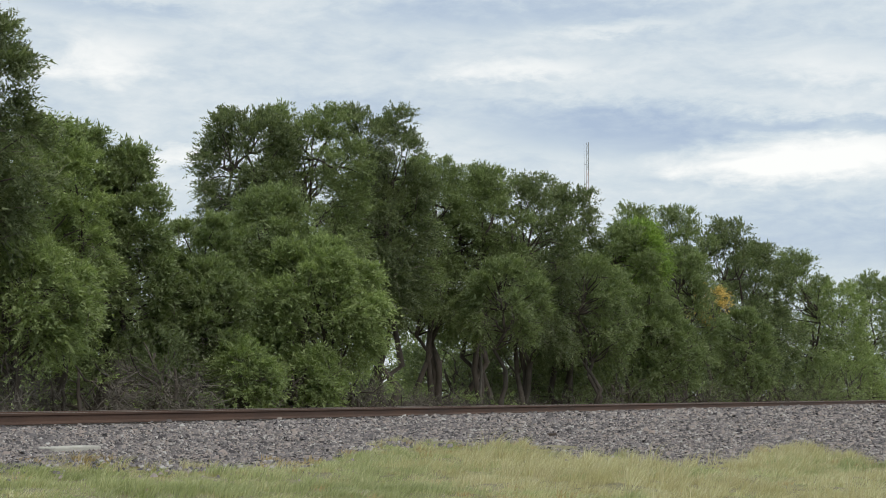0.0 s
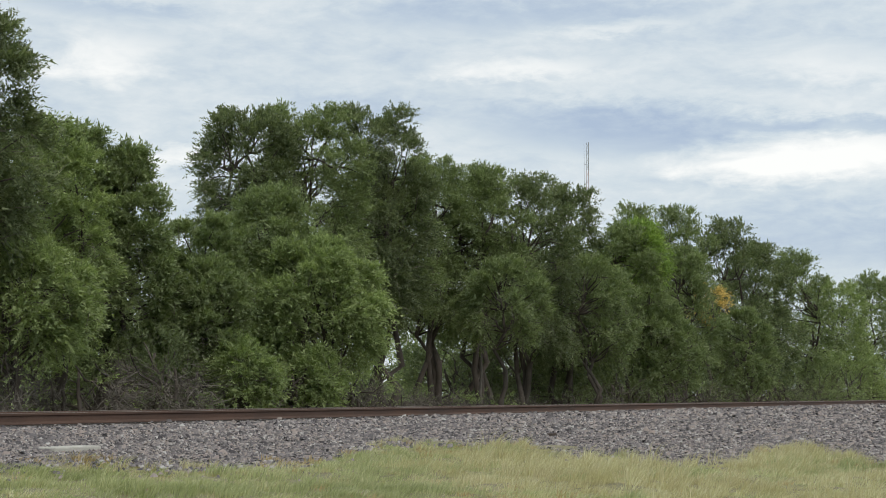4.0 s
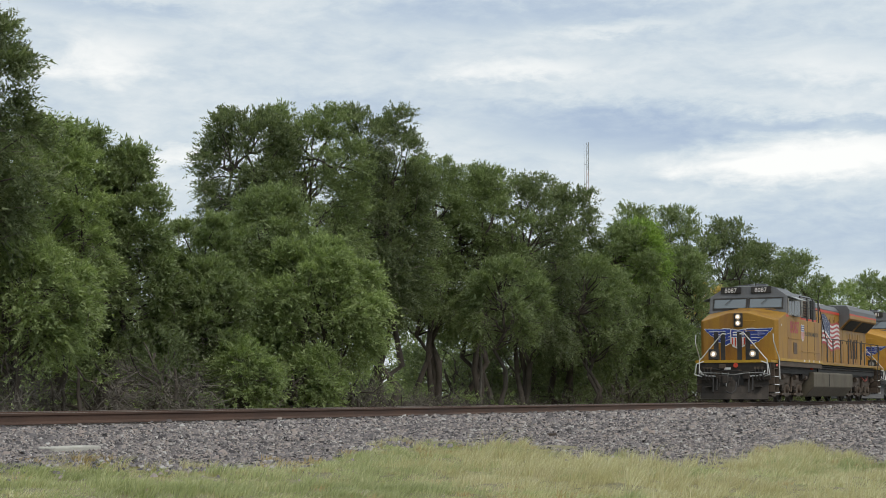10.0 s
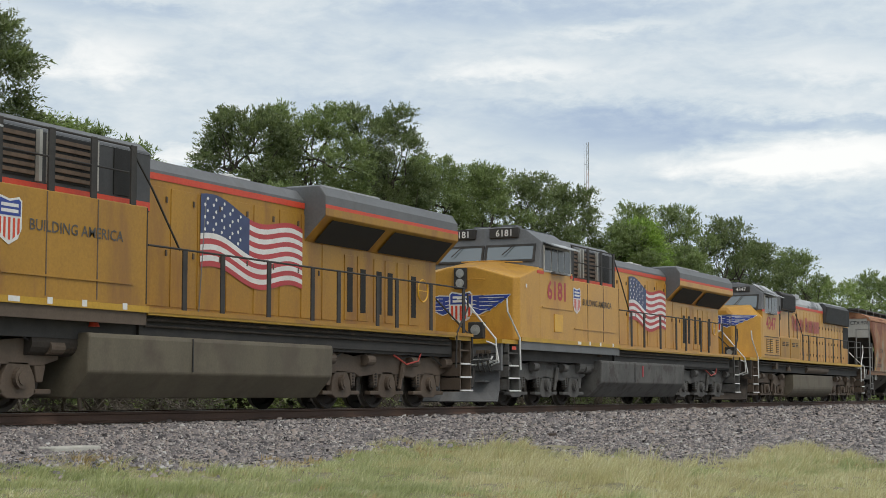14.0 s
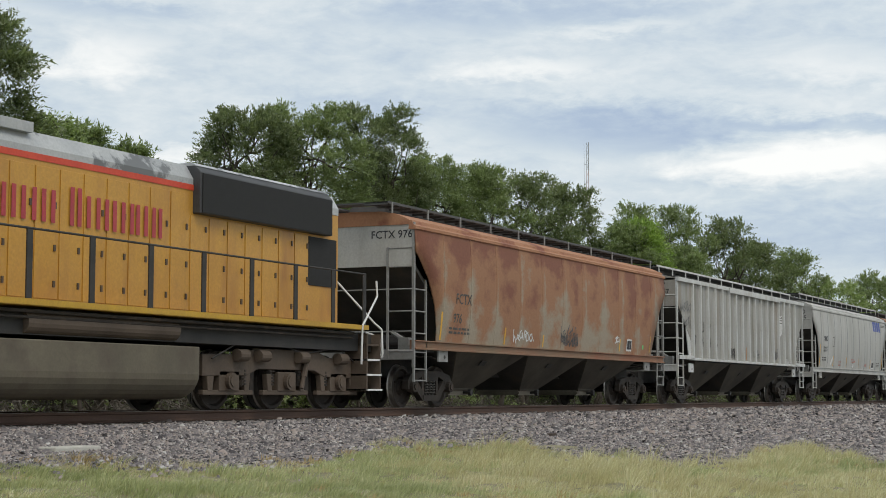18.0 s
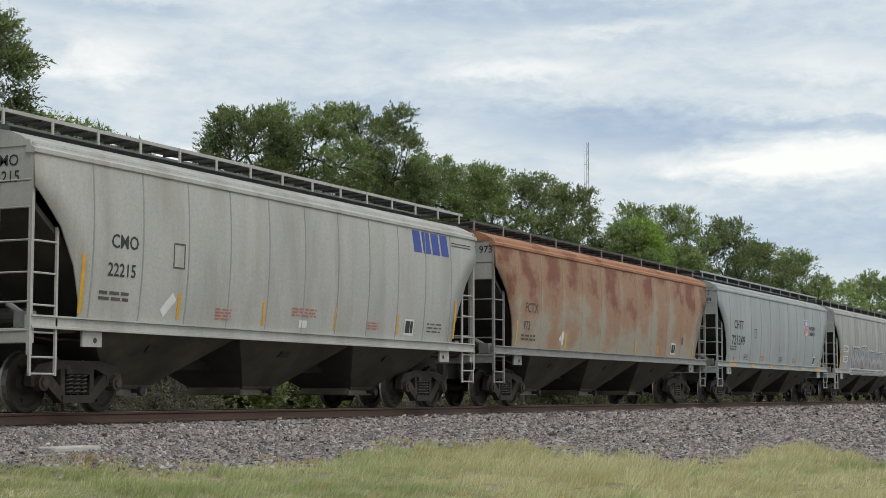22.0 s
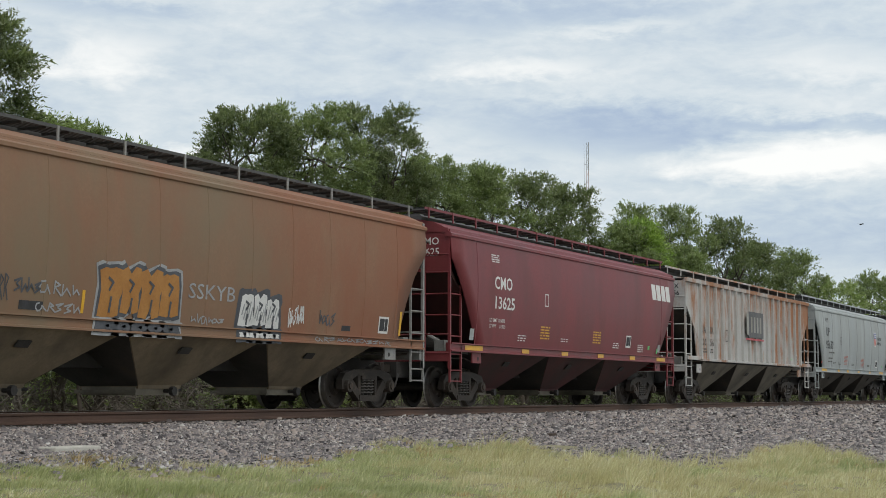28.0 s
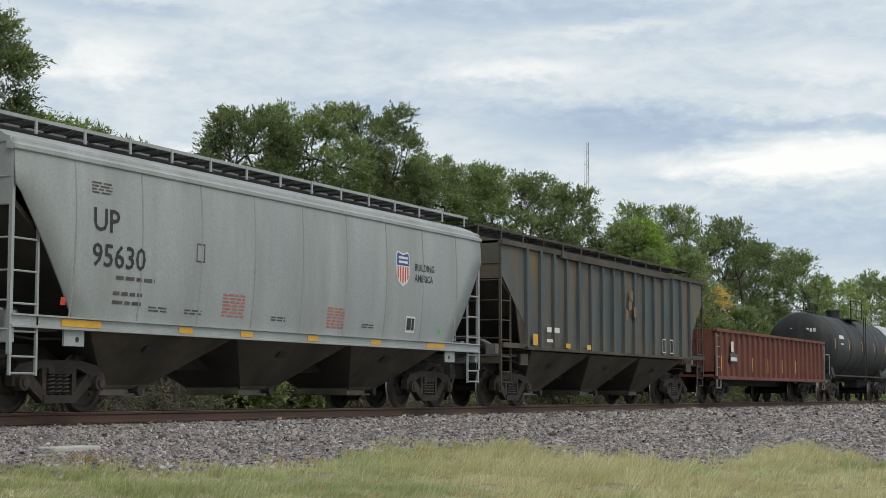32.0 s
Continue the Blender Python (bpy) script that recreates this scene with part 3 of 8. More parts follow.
# low growth: x, y, height, half width, leafy twigs
# Rows at y 13.5 to 14 are added to block light behind the trunks.
SHRUBS = [(27.0, 6.8, 2.4, 1.2, 200), (30.5, 7.2, 2.2, 1.2, 160), (33.5, 7.0, 2.8, 1.3, 260), (37.0, 7.2, 2.1, 1.2, 240), (43.5, 7.2, 2.3, 1.2, 240), (48.0, 8.2, 1.5, 1.1, 120), (53.5, 9.0, 1.3, 1.2, 160), (60.0, 10.0, 1.2, 1.3, 120), (66.0, 8.8, 1.5, 1.4, 160), (71.5, 8.0, 2.4, 1.6, 260), (79.0, 8.0, 2.8, 1.7, 300), (57.0, 15.5, 2.0, 1.6, 420), (66.0, 14.0, 3.6, 2.2, 700), (71.0, 13.5, 3.6, 2.2, 700), (77.0, 13.5, 3.8, 2.4, 700), (84.0, 14.0, 4.0, 2.6, 700), (92.0, 14.0, 4.2, 2.8, 700), (100.0, 13.5, 4.2, 2.8, 700),
          (84.0, 8.2, 2.4, 1.8, 240), (94.0, 8.2, 2.8, 2.0, 260), (101.0, 8.2, 2.6, 2.0, 200), (109.0, 8.0, 3.4, 2.2, 420), (118.0, 7.8, 4.2, 2.4, 620), (130.0, 8.0, 4.6, 2.6, 620)]


def make_trees():
    words = {"dark": "tall dark green elm with a ragged crown", "mid": "green elm with forked stems in the tree row", "light": "lighter green spreading elm at the front of the row", "bright": "bright yellow-green tree among darker elms"}
    for i, (x, y, h, w, lo, tone, n, form, stems) in enumerate(TREES):
        far = max(0.0, x - 55)
        tree(100 + i, x, y, h, w, lo, tone, int(n * 1.3), words[tone], stems=stems, leaf=0.056 + 0.0006 * far, bare=500 if x < 70 else 300, lobes=24 if h < 7 else 46, form=form, reach=1 + 0.006 * far, per=18 if x < 60 else 15)
    for i, (x, y, h) in enumerate(BACK):
        tree(200 + i, x, y, h, 3.2, 0.1, "dark" if i % 3 else "mid", 1500, "dense green tree standing behind the front row", leaf=0.10, bare=120, per=10, lobes=40, form="skirt", reach=1.5)
    for i, (x, y, h, w, n) in enumerate(SHRUBS):
        # Between x 62 and 108 darker leaves stand in for shade under the trees.
        tree(300 + i, x, y, h, w, 0.0, ("mid", "light", "dark")[i % 3] if x < 62 or x > 108 else "dark", n * 2 if y > 12 else n, "low green shrub tangled with bare grey twigs", "shrub", stems=4, leaf=0.042 + 0.0005 * max(0, x - 40), bare=1700 if x < 62 else 700, lobes=12, per=14, form="skirt")
    # a yellowing bough and a pale dead stem in the row
    t = thing("dead_stem", "pale barkless dead stem leaning among the trees", "dead tree", 56.5, 8.6, ground_z(8.6), "trees behind the track")
    rng = np.random.default_rng(5)
    g = G()
    limb(g, rng, (0, 0, -0.1), (0.25, 0.1, 3.0), 0.07, 0.03, 5, 0.01, 8)
    part("stem", g, M_TWIG, t, smooth=True)
    t = thing("fallen_branch", "pale fallen branch arching out of the undergrowth", "branch", 29.6, 5.6, ground_z(5.6), "trees behind the track")
    g = G()
    pts = [(-0.9, 0.3, 0.15), (-0.4, 0.1, 0.02), (0.2, 0.0, 0.12), (0.55, 0.0, 0.38), (0.7, 0.1, 0.75)]
    for a, b in zip(pts, pts[1:]):
        g.cyl(a, b, 0.03, 6, 0.025)
    part("bough", g, M_TWIG, t)
    tree(400, 86.5, 8.6, 7.1, 0.9, 5.2, "yellow", 170, "elm sapling with yellowing leaves", "elm_tree", stems=1, leaf=0.07, bare=40, lobes=7)


make_trees()


def far_woods():
    """Woods a long way off, closing the view under the trees."""
    rng = np.random.default_rng(8)
    n = 9000
    a = rng.uniform(20, 88, n)
    d = rng.uniform(150, 190, n)
    x, y = d * np.sin(np.radians(a)), d * np.cos(np.radians(a)) - 17.18
    top = 4.5 + 2.0 * np.sin(a * 1.7) + 1.2 * np.sin(a * 4.3 + 1)
    z = -0.75 + np.maximum(top, 1.5) * rng.uniform(0, 1, n) ** 0.8
    keep = y > 45
    org = np.stack([x, y, z], 1)[keep]
    way = rng.normal(0, 1, org.shape) + (0, 0, 0.4)
    way /= np.linalg.norm(way, axis=1)[:, None]
    v, f = leaves_np(rng, org, way, np.full(len(org), 1.2), 6, 0.4)
    tagged(new("far_woods", mesh_np("far_woods", v, f, LEAF["mid"])), "distant low green woods beyond the tree row", "woods", kind="stuff")


far_woods()


def make_mast():
    m = thing("lattice_mast", "thin red and white lattice radio mast far behind the trees", "radio mast", 301.4, 97.0, -0.75)
    h = 50.9
    red = surface("mast_red", (0.40, 0.27, 0.25), (0.48, 0.33, 0.30), 0.6)
    for i in range(9):
        z0, z1 = h * i / 9, h * (i + 1) / 9
        g = G()
        for k in range(3):
            c, s = 0.28 * math.cos(k * 2.094), 0.28 * math.sin(k * 2.094)
            c2, s2 = 0.28 * math.cos(k * 2.094 + 2.094), 0.28 * math.sin(k * 2.094 + 2.094)
            g.cyl((c, s, z0), (c, s, z1), 0.035, 5)
            for j in range(4):
                g.cyl((c, s, z0 + (z1 - z0) * j / 4), (c2, s2, z0 + (z1 - z0) * (j + 1) / 4), 0.018, 4)
        part("mast_section", g, red if i % 2 else M_GALV, m)
    part("aerial", G().cyl((-1.0, 0.4, h - 9), (-1.0, 0.4, h - 0.5), 0.03, 5).cyl((-1.0, 0.4, h - 8), (0, 0, h - 8), 0.03, 5).cyl((-1.0, 0.4, h - 4.5), (0, 0, h - 4.5), 0.03, 5), M_GALV, m)



# ---- paints and metals of the train ----
M_YELLOW = surface("weathered_yellow_paint", (0.335, 0.17, 0.017), (0.40, 0.208, 0.022), 0.5, scale=0.9, fine=22, relief=0.03, stretch=(1, 1, 0.35), spots=(0.235, 0.105, 0.025), spot_at=0.6, spot_scale=1.6, spot_stretch=(1, 1, 0.25), spot_soft=0.12)
M_YELLOW2 = surface("clean_yellow_paint", (0.49, 0.25, 0.035), (0.56, 0.295, 0.045), 0.42, scale=0.7, fine=22, relief=0.02, stretch=(1, 1, 0.4), spots=(0.36, 0.165, 0.035), spot_at=0.62, spot_scale=1.4, spot_stretch=(1, 1, 0.35), spot_soft=0.14)
M_EDGE = surface("bright_yellow_edge", (0.44, 0.25, 0.02), (0.52, 0.31, 0.025), 0.5, scale=2, fine=22, relief=0.03)
M_GREY = surface("engine_grey_paint", (0.105, 0.107, 0.112), (0.15, 0.152, 0.156), 0.5, scale=1, fine=22, relief=0.03, spots=(0.10, 0.095, 0.09), spot_at=0.63, spot_scale=1.5, spot_stretch=(1, 1, 0.3), spot_soft=0.1)
M_ROOFGREY = surface("pale_peeling_grey", (0.36, 0.37, 0.38), (0.46, 0.47, 0.47), 0.6, scale=1.5, fine=22, relief=0.05, spots=(0.15, 0.155, 0.16), spot_at=0.55, spot_scale=0.9, spot_soft=0.02)
M_REDLINE = surface("red_stripe_paint", (0.55, 0.05, 0.02), (0.62, 0.07, 0.03), 0.5, scale=2, fine=22, relief=0.02)
M_RUNNING = surface("grimy_running_gear", (0.027, 0.022, 0.018), (0.054, 0.043, 0.035), 0.8, 0.15, scale=2.2, fine=30, relief=0.35, spots=(0.10, 0.072, 0.053), spot_at=0.62, spot_scale=3)
M_TRUCKGREY = surface("dusty_grey_gear", (0.085, 0.082, 0.078), (0.135, 0.13, 0.122), 0.8, 0.1, scale=2.2, fine=30, relief=0.3, spots=(0.07, 0.06, 0.055), spot_at=0.58, spot_scale=3)
M_DUSTBROWN = surface("dust_brown_tank_paint", (0.078, 0.056, 0.040), (0.122, 0.090, 0.066), 0.75, scale=1.2, fine=25, relief=0.15, stretch=(1, 1, 0.4))
M_PLOW = surface("oily_dust_plow_steel", (0.040, 0.033, 0.028), (0.075, 0.062, 0.052), 0.75, 0.2, scale=1.6, fine=25, relief=0.2, stretch=(1, 1, 0.4), spots=(0.11, 0.088, 0.07), spot_at=0.62, spot_scale=2.0, spot_stretch=(1, 1, 0.4))
M_CABINET = surface("dark_cabinet_grey", (0.040, 0.041, 0.044), (0.070, 0.071, 0.074), 0.6, scale=1.5, fine=25, relief=0.1)
M_DARK = surface("black_underframe", (0.026, 0.024, 0.023), (0.054, 0.049, 0.045), 0.75, scale=2, fine=30, relief=0.25)
M_SPRING = surface("dull_spring_steel", (0.075, 0.068, 0.062), (0.12, 0.108, 0.098), 0.6, 0.4, scale=4, fine=30, relief=0.1)
M_WHEEL = surface("oily_wheel_steel", (0.030, 0.024, 0.020), (0.058, 0.045, 0.036), 0.7, 0.4, scale=4, fine=30, relief=0.2)
M_TREAD = surface("polished_wheel_tread", (0.26, 0.24, 0.22), (0.36, 0.34, 0.31), 0.4, 0.8, scale=4, fine=30, relief=0.03)
M_WHITE = surface("white_handrail_paint", (0.62, 0.62, 0.60), (0.74, 0.74, 0.72), 0.5, scale=4, fine=30, relief=0.03)
M_BLACK = surface("black_screen_mesh", (0.012, 0.012, 0.012), (0.022, 0.022, 0.022), 0.8, scale=6, fine=80, relief=0.4)
M_BROWNVENT = surface("brown_grid_bars", (0.10, 0.07, 0.05), (0.16, 0.11, 0.08), 0.8, scale=6, fine=40, relief=0.2)
M_LETTER = surface("black_stencil_paint", (0.02, 0.02, 0.022), (0.04, 0.04, 0.045), 0.6, scale=5, fine=40, relief=0.02)
M_LETTERGREY = surface("worn_dark_stencil", (0.06, 0.055, 0.05), (0.12, 0.11, 0.10), 0.7, scale=5, fine=40, relief=0.02)
M_LETTERWHITE = surface("white_stencil_paint", (0.66, 0.65, 0.63), (0.76, 0.75, 0.73), 0.6, scale=5, fine=40, relief=0.02)
M_NUMRED = surface("crimson_numerals", (0.36, 0.035, 0.045), (0.44, 0.05, 0.06), 0.5, scale=4, fine=40, relief=0.02)
M_BLUE = surface("emblem_blue", (0.025, 0.05, 0.26), (0.035, 0.07, 0.33), 0.5, scale=4, fine=40, relief=0.02)
M_FLAGBLUE = surface("flag_navy", (0.03, 0.045, 0.12), (0.05, 0.07, 0.16), 0.5, scale=4, fine=40, relief=0.02)
M_FLAGRED = surface("flag_red", (0.40, 0.045, 0.05), (0.48, 0.06, 0.065), 0.5, scale=4, fine=40, relief=0.02)
M_DECALY = surface("yellow_reflector_tape", (0.62, 0.32, 0.02), (0.72, 0.40, 0.03), 0.4, scale=4, fine=40, relief=0.02)
M_GREENTAG = surface("green_tag", (0.10, 0.45, 0.14), (0.14, 0.55, 0.18), 0.5, scale=4, fine=40, relief=0.02)
M_REDTAG = surface("faded_red_stencil", (0.42, 0.14, 0.11), (0.50, 0.18, 0.14), 0.6, scale=4, fine=40, relief=0.02)
M_LIGHTGREY = surface("pale_warm_grey_paint", (0.400, 0.395, 0.371), (0.480, 0.470, 0.443), 0.6, scale=0.7, fine=22, relief=0.03, stretch=(1, 1, 0.3), spots=(0.300, 0.280, 0.247), spot_at=0.62, spot_scale=1.2, spot_stretch=(1, 1, 0.2), spot_soft=0.14)
M_COOLGREY = surface("pale_cool_grey_paint", (0.314, 0.342, 0.345), (0.381, 0.408, 0.405), 0.55, scale=0.7, fine=22, relief=0.03, stretch=(1, 1, 0.3), spots=(0.278, 0.286, 0.275), spot_at=0.6, spot_scale=1.0, spot_stretch=(1, 1, 0.2), spot_soft=0.14)
M_WARMWHITE = surface("chalky_white_grey_paint", (0.34, 0.34, 0.325), (0.42, 0.415, 0.40), 0.65, scale=0.7, fine=22, relief=0.03, stretch=(1, 1, 0.3), spots=(0.25, 0.24, 0.215), spot_at=0.58, spot_scale=1.3, spot_stretch=(1, 1, 0.3), spot_soft=0.16)
M_RUSTBAND = surface("orange_rust_paint", (0.33, 0.15, 0.075), (0.40, 0.20, 0.11), 0.75, scale=0.8, fine=20, relief=0.08, spots=(0.22, 0.075, 0.045), spot_at=0.6, spot_scale=0.9)
M_TAN = surface("tan_brown_faded_paint", (0.228, 0.120, 0.068), (0.275, 0.152, 0.092), 0.7, scale=0.5, fine=20, relief=0.05, stretch=(1, 1, 0.5), spots=(0.249, 0.096, 0.050), spot_at=0.5, spot_scale=0.6, spot_stretch=(1, 1, 0.5), spot_soft=0.16, spots2=(0.189, 0.152, 0.096), spot2_at=0.60)
M_MAROON = surface("maroon_car_paint", (0.165, 0.028, 0.034), (0.21, 0.04, 0.044), 0.5, scale=0.6, fine=22, relief=0.03, spots=(0.13, 0.03, 0.03), spot_at=0.62, spot_scale=1.0, spot_stretch=(1, 1, 0.3), spot_soft=0.14)
M_SLATE = surface("dark_slate_green_paint", (0.048, 0.064, 0.068), (0.098, 0.114, 0.110), 0.65, scale=0.9, fine=22, relief=0.05, stretch=(1.5, 1, 0.25), spots=(0.19, 0.115, 0.05), spot_at=0.585, spot_scale=1.2, spot_stretch=(1.5, 1, 0.2), spot_soft=0.1)
M_OXIDE = surface("worn_oxide_red_paint", (0.14, 0.044, 0.03), (0.20, 0.075, 0.047), 0.75, scale=1.0, fine=22, relief=0.08, stretch=(1, 1, 0.3), spots=(0.11, 0.035, 0.025), spot_at=0.56, spot_scale=1.5, spot_stretch=(1, 1, 0.3), spot_soft=0.1)
M_TANKBLACK = surface("black_tank_paint", (0.008, 0.008, 0.009), (0.015, 0.015, 0.016), 0.62, scale=1.0, fine=22, relief=0.03, spots=(0.045, 0.042, 0.04), spot_at=0.6, spot_scale=1.2, spot_stretch=(1, 1, 0.3), spot_soft=0.14)
M_TANKPALE = surface("pale_blue_grey_tank_paint", (0.42, 0.46, 0.47), (0.5, 0.53, 0.54), 0.5, scale=1.0, fine=22, relief=0.03)
M_HOPGREY = surface("soot_stained_hopper_paint", (0.165, 0.142, 0.105), (0.25, 0.222, 0.172), 0.75, scale=0.9, fine=22, relief=0.08, stretch=(1, 1, 0.4), spots=(0.10, 0.085, 0.065), spot_at=0.57, spot_scale=1.1, spot_soft=0.12)
# Brown grime, darkened further for the shade bays get below the sill.
M_GRIMESHADE = surface("grime_and_shade_hopper_paint", (0.057, 0.047, 0.034), (0.111, 0.094, 0.069), 0.75, scale=0.8, fine=22, relief=0.08, stretch=(1, 1, 0.4), spots=(0.037, 0.030, 0.023), spot_at=0.54, spot_scale=1.0, spot_soft=0.14)
M_GRATE = surface("galvanised_walkway", (0.07, 0.07, 0.07), (0.11, 0.11, 0.108), 0.7, 0.3, scale=3, fine=60, relief=0.3)
M_GALV = surface("dull_galvanised_steel", (0.24, 0.235, 0.225), (0.33, 0.325, 0.31), 0.6, 0.3, scale=4, fine=40, relief=0.1)
# Slope sheets: soot, with the shade under the hopper put into the colour.
M_SLOPESHADE = surface("sooty_shaded_slope_sheet", (0.042, 0.038, 0.034), (0.080, 0.072, 0.063), 0.85, scale=1.2, fine=22, relief=0.1, spots=(0.085, 0.068, 0.05), spot_at=0.64, spot_scale=1.2, spot_soft=0.1)
M_SEAM = surface("dirty_weld_seam", (0.245, 0.255, 0.255), (0.32, 0.33, 0.33), 0.8, scale=2, fine=30, relief=0.1, stretch=(1, 1, 0.3))
# Maroon darkened by soot and by painted shade beneath the body.
M_DARKMAROON = surface("sooty_shaded_maroon_paint", (0.055, 0.018, 0.018), (0.10, 0.03, 0.029), 0.7, scale=0.9, fine=22, relief=0.06, stretch=(1, 1, 0.4), spots=(0.04, 0.025, 0.02), spot_at=0.56, spot_scale=1.1, spot_soft=0.14)
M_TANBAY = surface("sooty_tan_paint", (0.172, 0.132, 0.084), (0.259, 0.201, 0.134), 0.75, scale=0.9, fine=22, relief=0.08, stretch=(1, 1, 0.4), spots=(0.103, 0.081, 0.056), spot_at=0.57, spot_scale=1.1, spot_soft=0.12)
M_TANKDUST = surface("dusty_tan_tank_paint", (0.108, 0.092, 0.064), (0.152, 0.130, 0.092), 0.7, scale=1.2, fine=25, relief=0.12, stretch=(1, 1, 0.4), spots=(0.09, 0.07, 0.052), spot_at=0.6, spot_scale=1.4, spot_soft=0.12)
M_LAMP = glow("lit_headlight", (1.0, 0.90, 0.74), 3.2)
# A faint glow of its own stands for lamp light on the reflector.
M_REFLECT = glow("glowing_lamp_reflector", (0.62, 0.50, 0.38), 0.10)
# Lighter than the side sheets: light caught by the ribs is painted in.
M_RIBWHITE = surface("lit_white_rib_paint", (0.50, 0.50, 0.485), (0.60, 0.60, 0.58), 0.6, scale=1.2, fine=22, relief=0.03, stretch=(1, 1, 0.3), spots=(0.38, 0.34, 0.28), spot_at=0.62, spot_scale=1.6, spot_stretch=(1, 1, 0.2), spot_soft=0.12)
M_CHALK = surface("chalky_stained_side_paint", (0.30, 0.295, 0.272), (0.385, 0.38, 0.355), 0.7, scale=0.9, fine=22, relief=0.05, stretch=(1.6, 1, 0.2), spots=(0.22, 0.205, 0.17), spot_at=0.56, spot_scale=1.5, spot_stretch=(1.6, 1, 0.18), spot_soft=0.12, spots2=(0.24, 0.17, 0.11), spot2_at=0.66)
M_FADED = surface("faded_charcoal_panel", (0.085, 0.087, 0.092), (0.15, 0.15, 0.152), 0.7, scale=1.2, fine=25, relief=0.03, stretch=(1.5, 1, 0.3), spots=(0.30, 0.28, 0.25), spot_at=0.60, spot_scale=2.5, spot_stretch=(1.5, 1, 0.3), spot_soft=0.05)
M_OLDTAPE = surface("faded_orange_tape", (0.34, 0.17, 0.05), (0.42, 0.22, 0.08), 0.6, scale=4, fine=40, relief=0.02)
M_TAILGLASS = surface("unlit_lamp_glass", (0.30, 0.30, 0.29), (0.42, 0.42, 0.40), 0.2, scale=8, fine=60, relief=0.05)
M_REDHOSE = surface("red_hose", (0.38, 0.05, 0.04), (0.46, 0.07, 0.05), 0.5, scale=4, fine=40, relief=0.05)
M_SPRAYW = surface("white_spray_paint", (0.58, 0.58, 0.57), (0.7, 0.7, 0.69), 0.6, scale=3, fine=30, relief=0.02)
M_SPRAYK = surface("dark_spray_paint", (0.05, 0.055, 0.065), (0.09, 0.095, 0.11), 0.6, scale=3, fine=30, relief=0.02)
M_SPRAYO = surface("orange_spray_paint", (0.35, 0.15, 0.03), (0.42, 0.20, 0.05), 0.6, scale=3, fine=30, relief=0.02)
M_SPRAYG = surface("grey_spray_paint", (0.25, 0.26, 0.27), (0.36, 0.37, 0.38), 0.6, scale=3, fine=30, relief=0.02)


def rust_panels(name, pitch, x0, pale, orange, brick, lean=0.0, shift=0.0):
    """Faded paint that has rusted panel by panel: pale beside the seams, orange then brick red between them."""
    m, t, b, vec = base_mat(name, 0.75)
    sep = t.nodes.new("ShaderNodeSeparateXYZ")
    t.links.new(vec, sep.inputs[0])
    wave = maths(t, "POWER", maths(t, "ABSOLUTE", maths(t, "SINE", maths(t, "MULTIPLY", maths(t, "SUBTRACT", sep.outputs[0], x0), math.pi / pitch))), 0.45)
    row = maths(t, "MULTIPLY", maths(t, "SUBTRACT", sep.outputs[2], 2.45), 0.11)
    off = t.nodes.new("ShaderNodeVectorMath")
    off.inputs[1].default_value = (shift, shift * 0.7, 0)
    t.links.new(vec, off.inputs[0])
    vec = off.outputs[0]
    n1 = noise_tex(t, vec, 0.85, 6.0, 0.62, (0.75, 1, 1.0))
    n2 = noise_tex(t, vec, 3.0, 6.0, 0.7, (0.7, 1, 0.8))
    n3 = noise_tex(t, vec, 24, 4.0)
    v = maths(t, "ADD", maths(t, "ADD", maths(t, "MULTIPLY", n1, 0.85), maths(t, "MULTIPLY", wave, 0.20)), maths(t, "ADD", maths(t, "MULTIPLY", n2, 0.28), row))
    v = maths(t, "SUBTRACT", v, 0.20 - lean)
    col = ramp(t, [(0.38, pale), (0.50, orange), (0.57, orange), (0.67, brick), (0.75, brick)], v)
    col = mixc(t, 0.35, col, ramp(t, [(0.3, (0.35, 0.35, 0.35)), (0.7, (0.65, 0.65, 0.65))], n3), "OVERLAY")
    t.links.new(col, b.inputs["Base Color"])
    bump(t, b, n3, 0.1, 0.01)
    return m


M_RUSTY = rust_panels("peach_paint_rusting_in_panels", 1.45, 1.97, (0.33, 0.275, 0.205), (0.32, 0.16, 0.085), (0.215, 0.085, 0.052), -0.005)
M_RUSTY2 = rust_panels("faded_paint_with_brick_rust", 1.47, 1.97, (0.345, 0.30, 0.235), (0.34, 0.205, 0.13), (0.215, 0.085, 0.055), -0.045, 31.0)


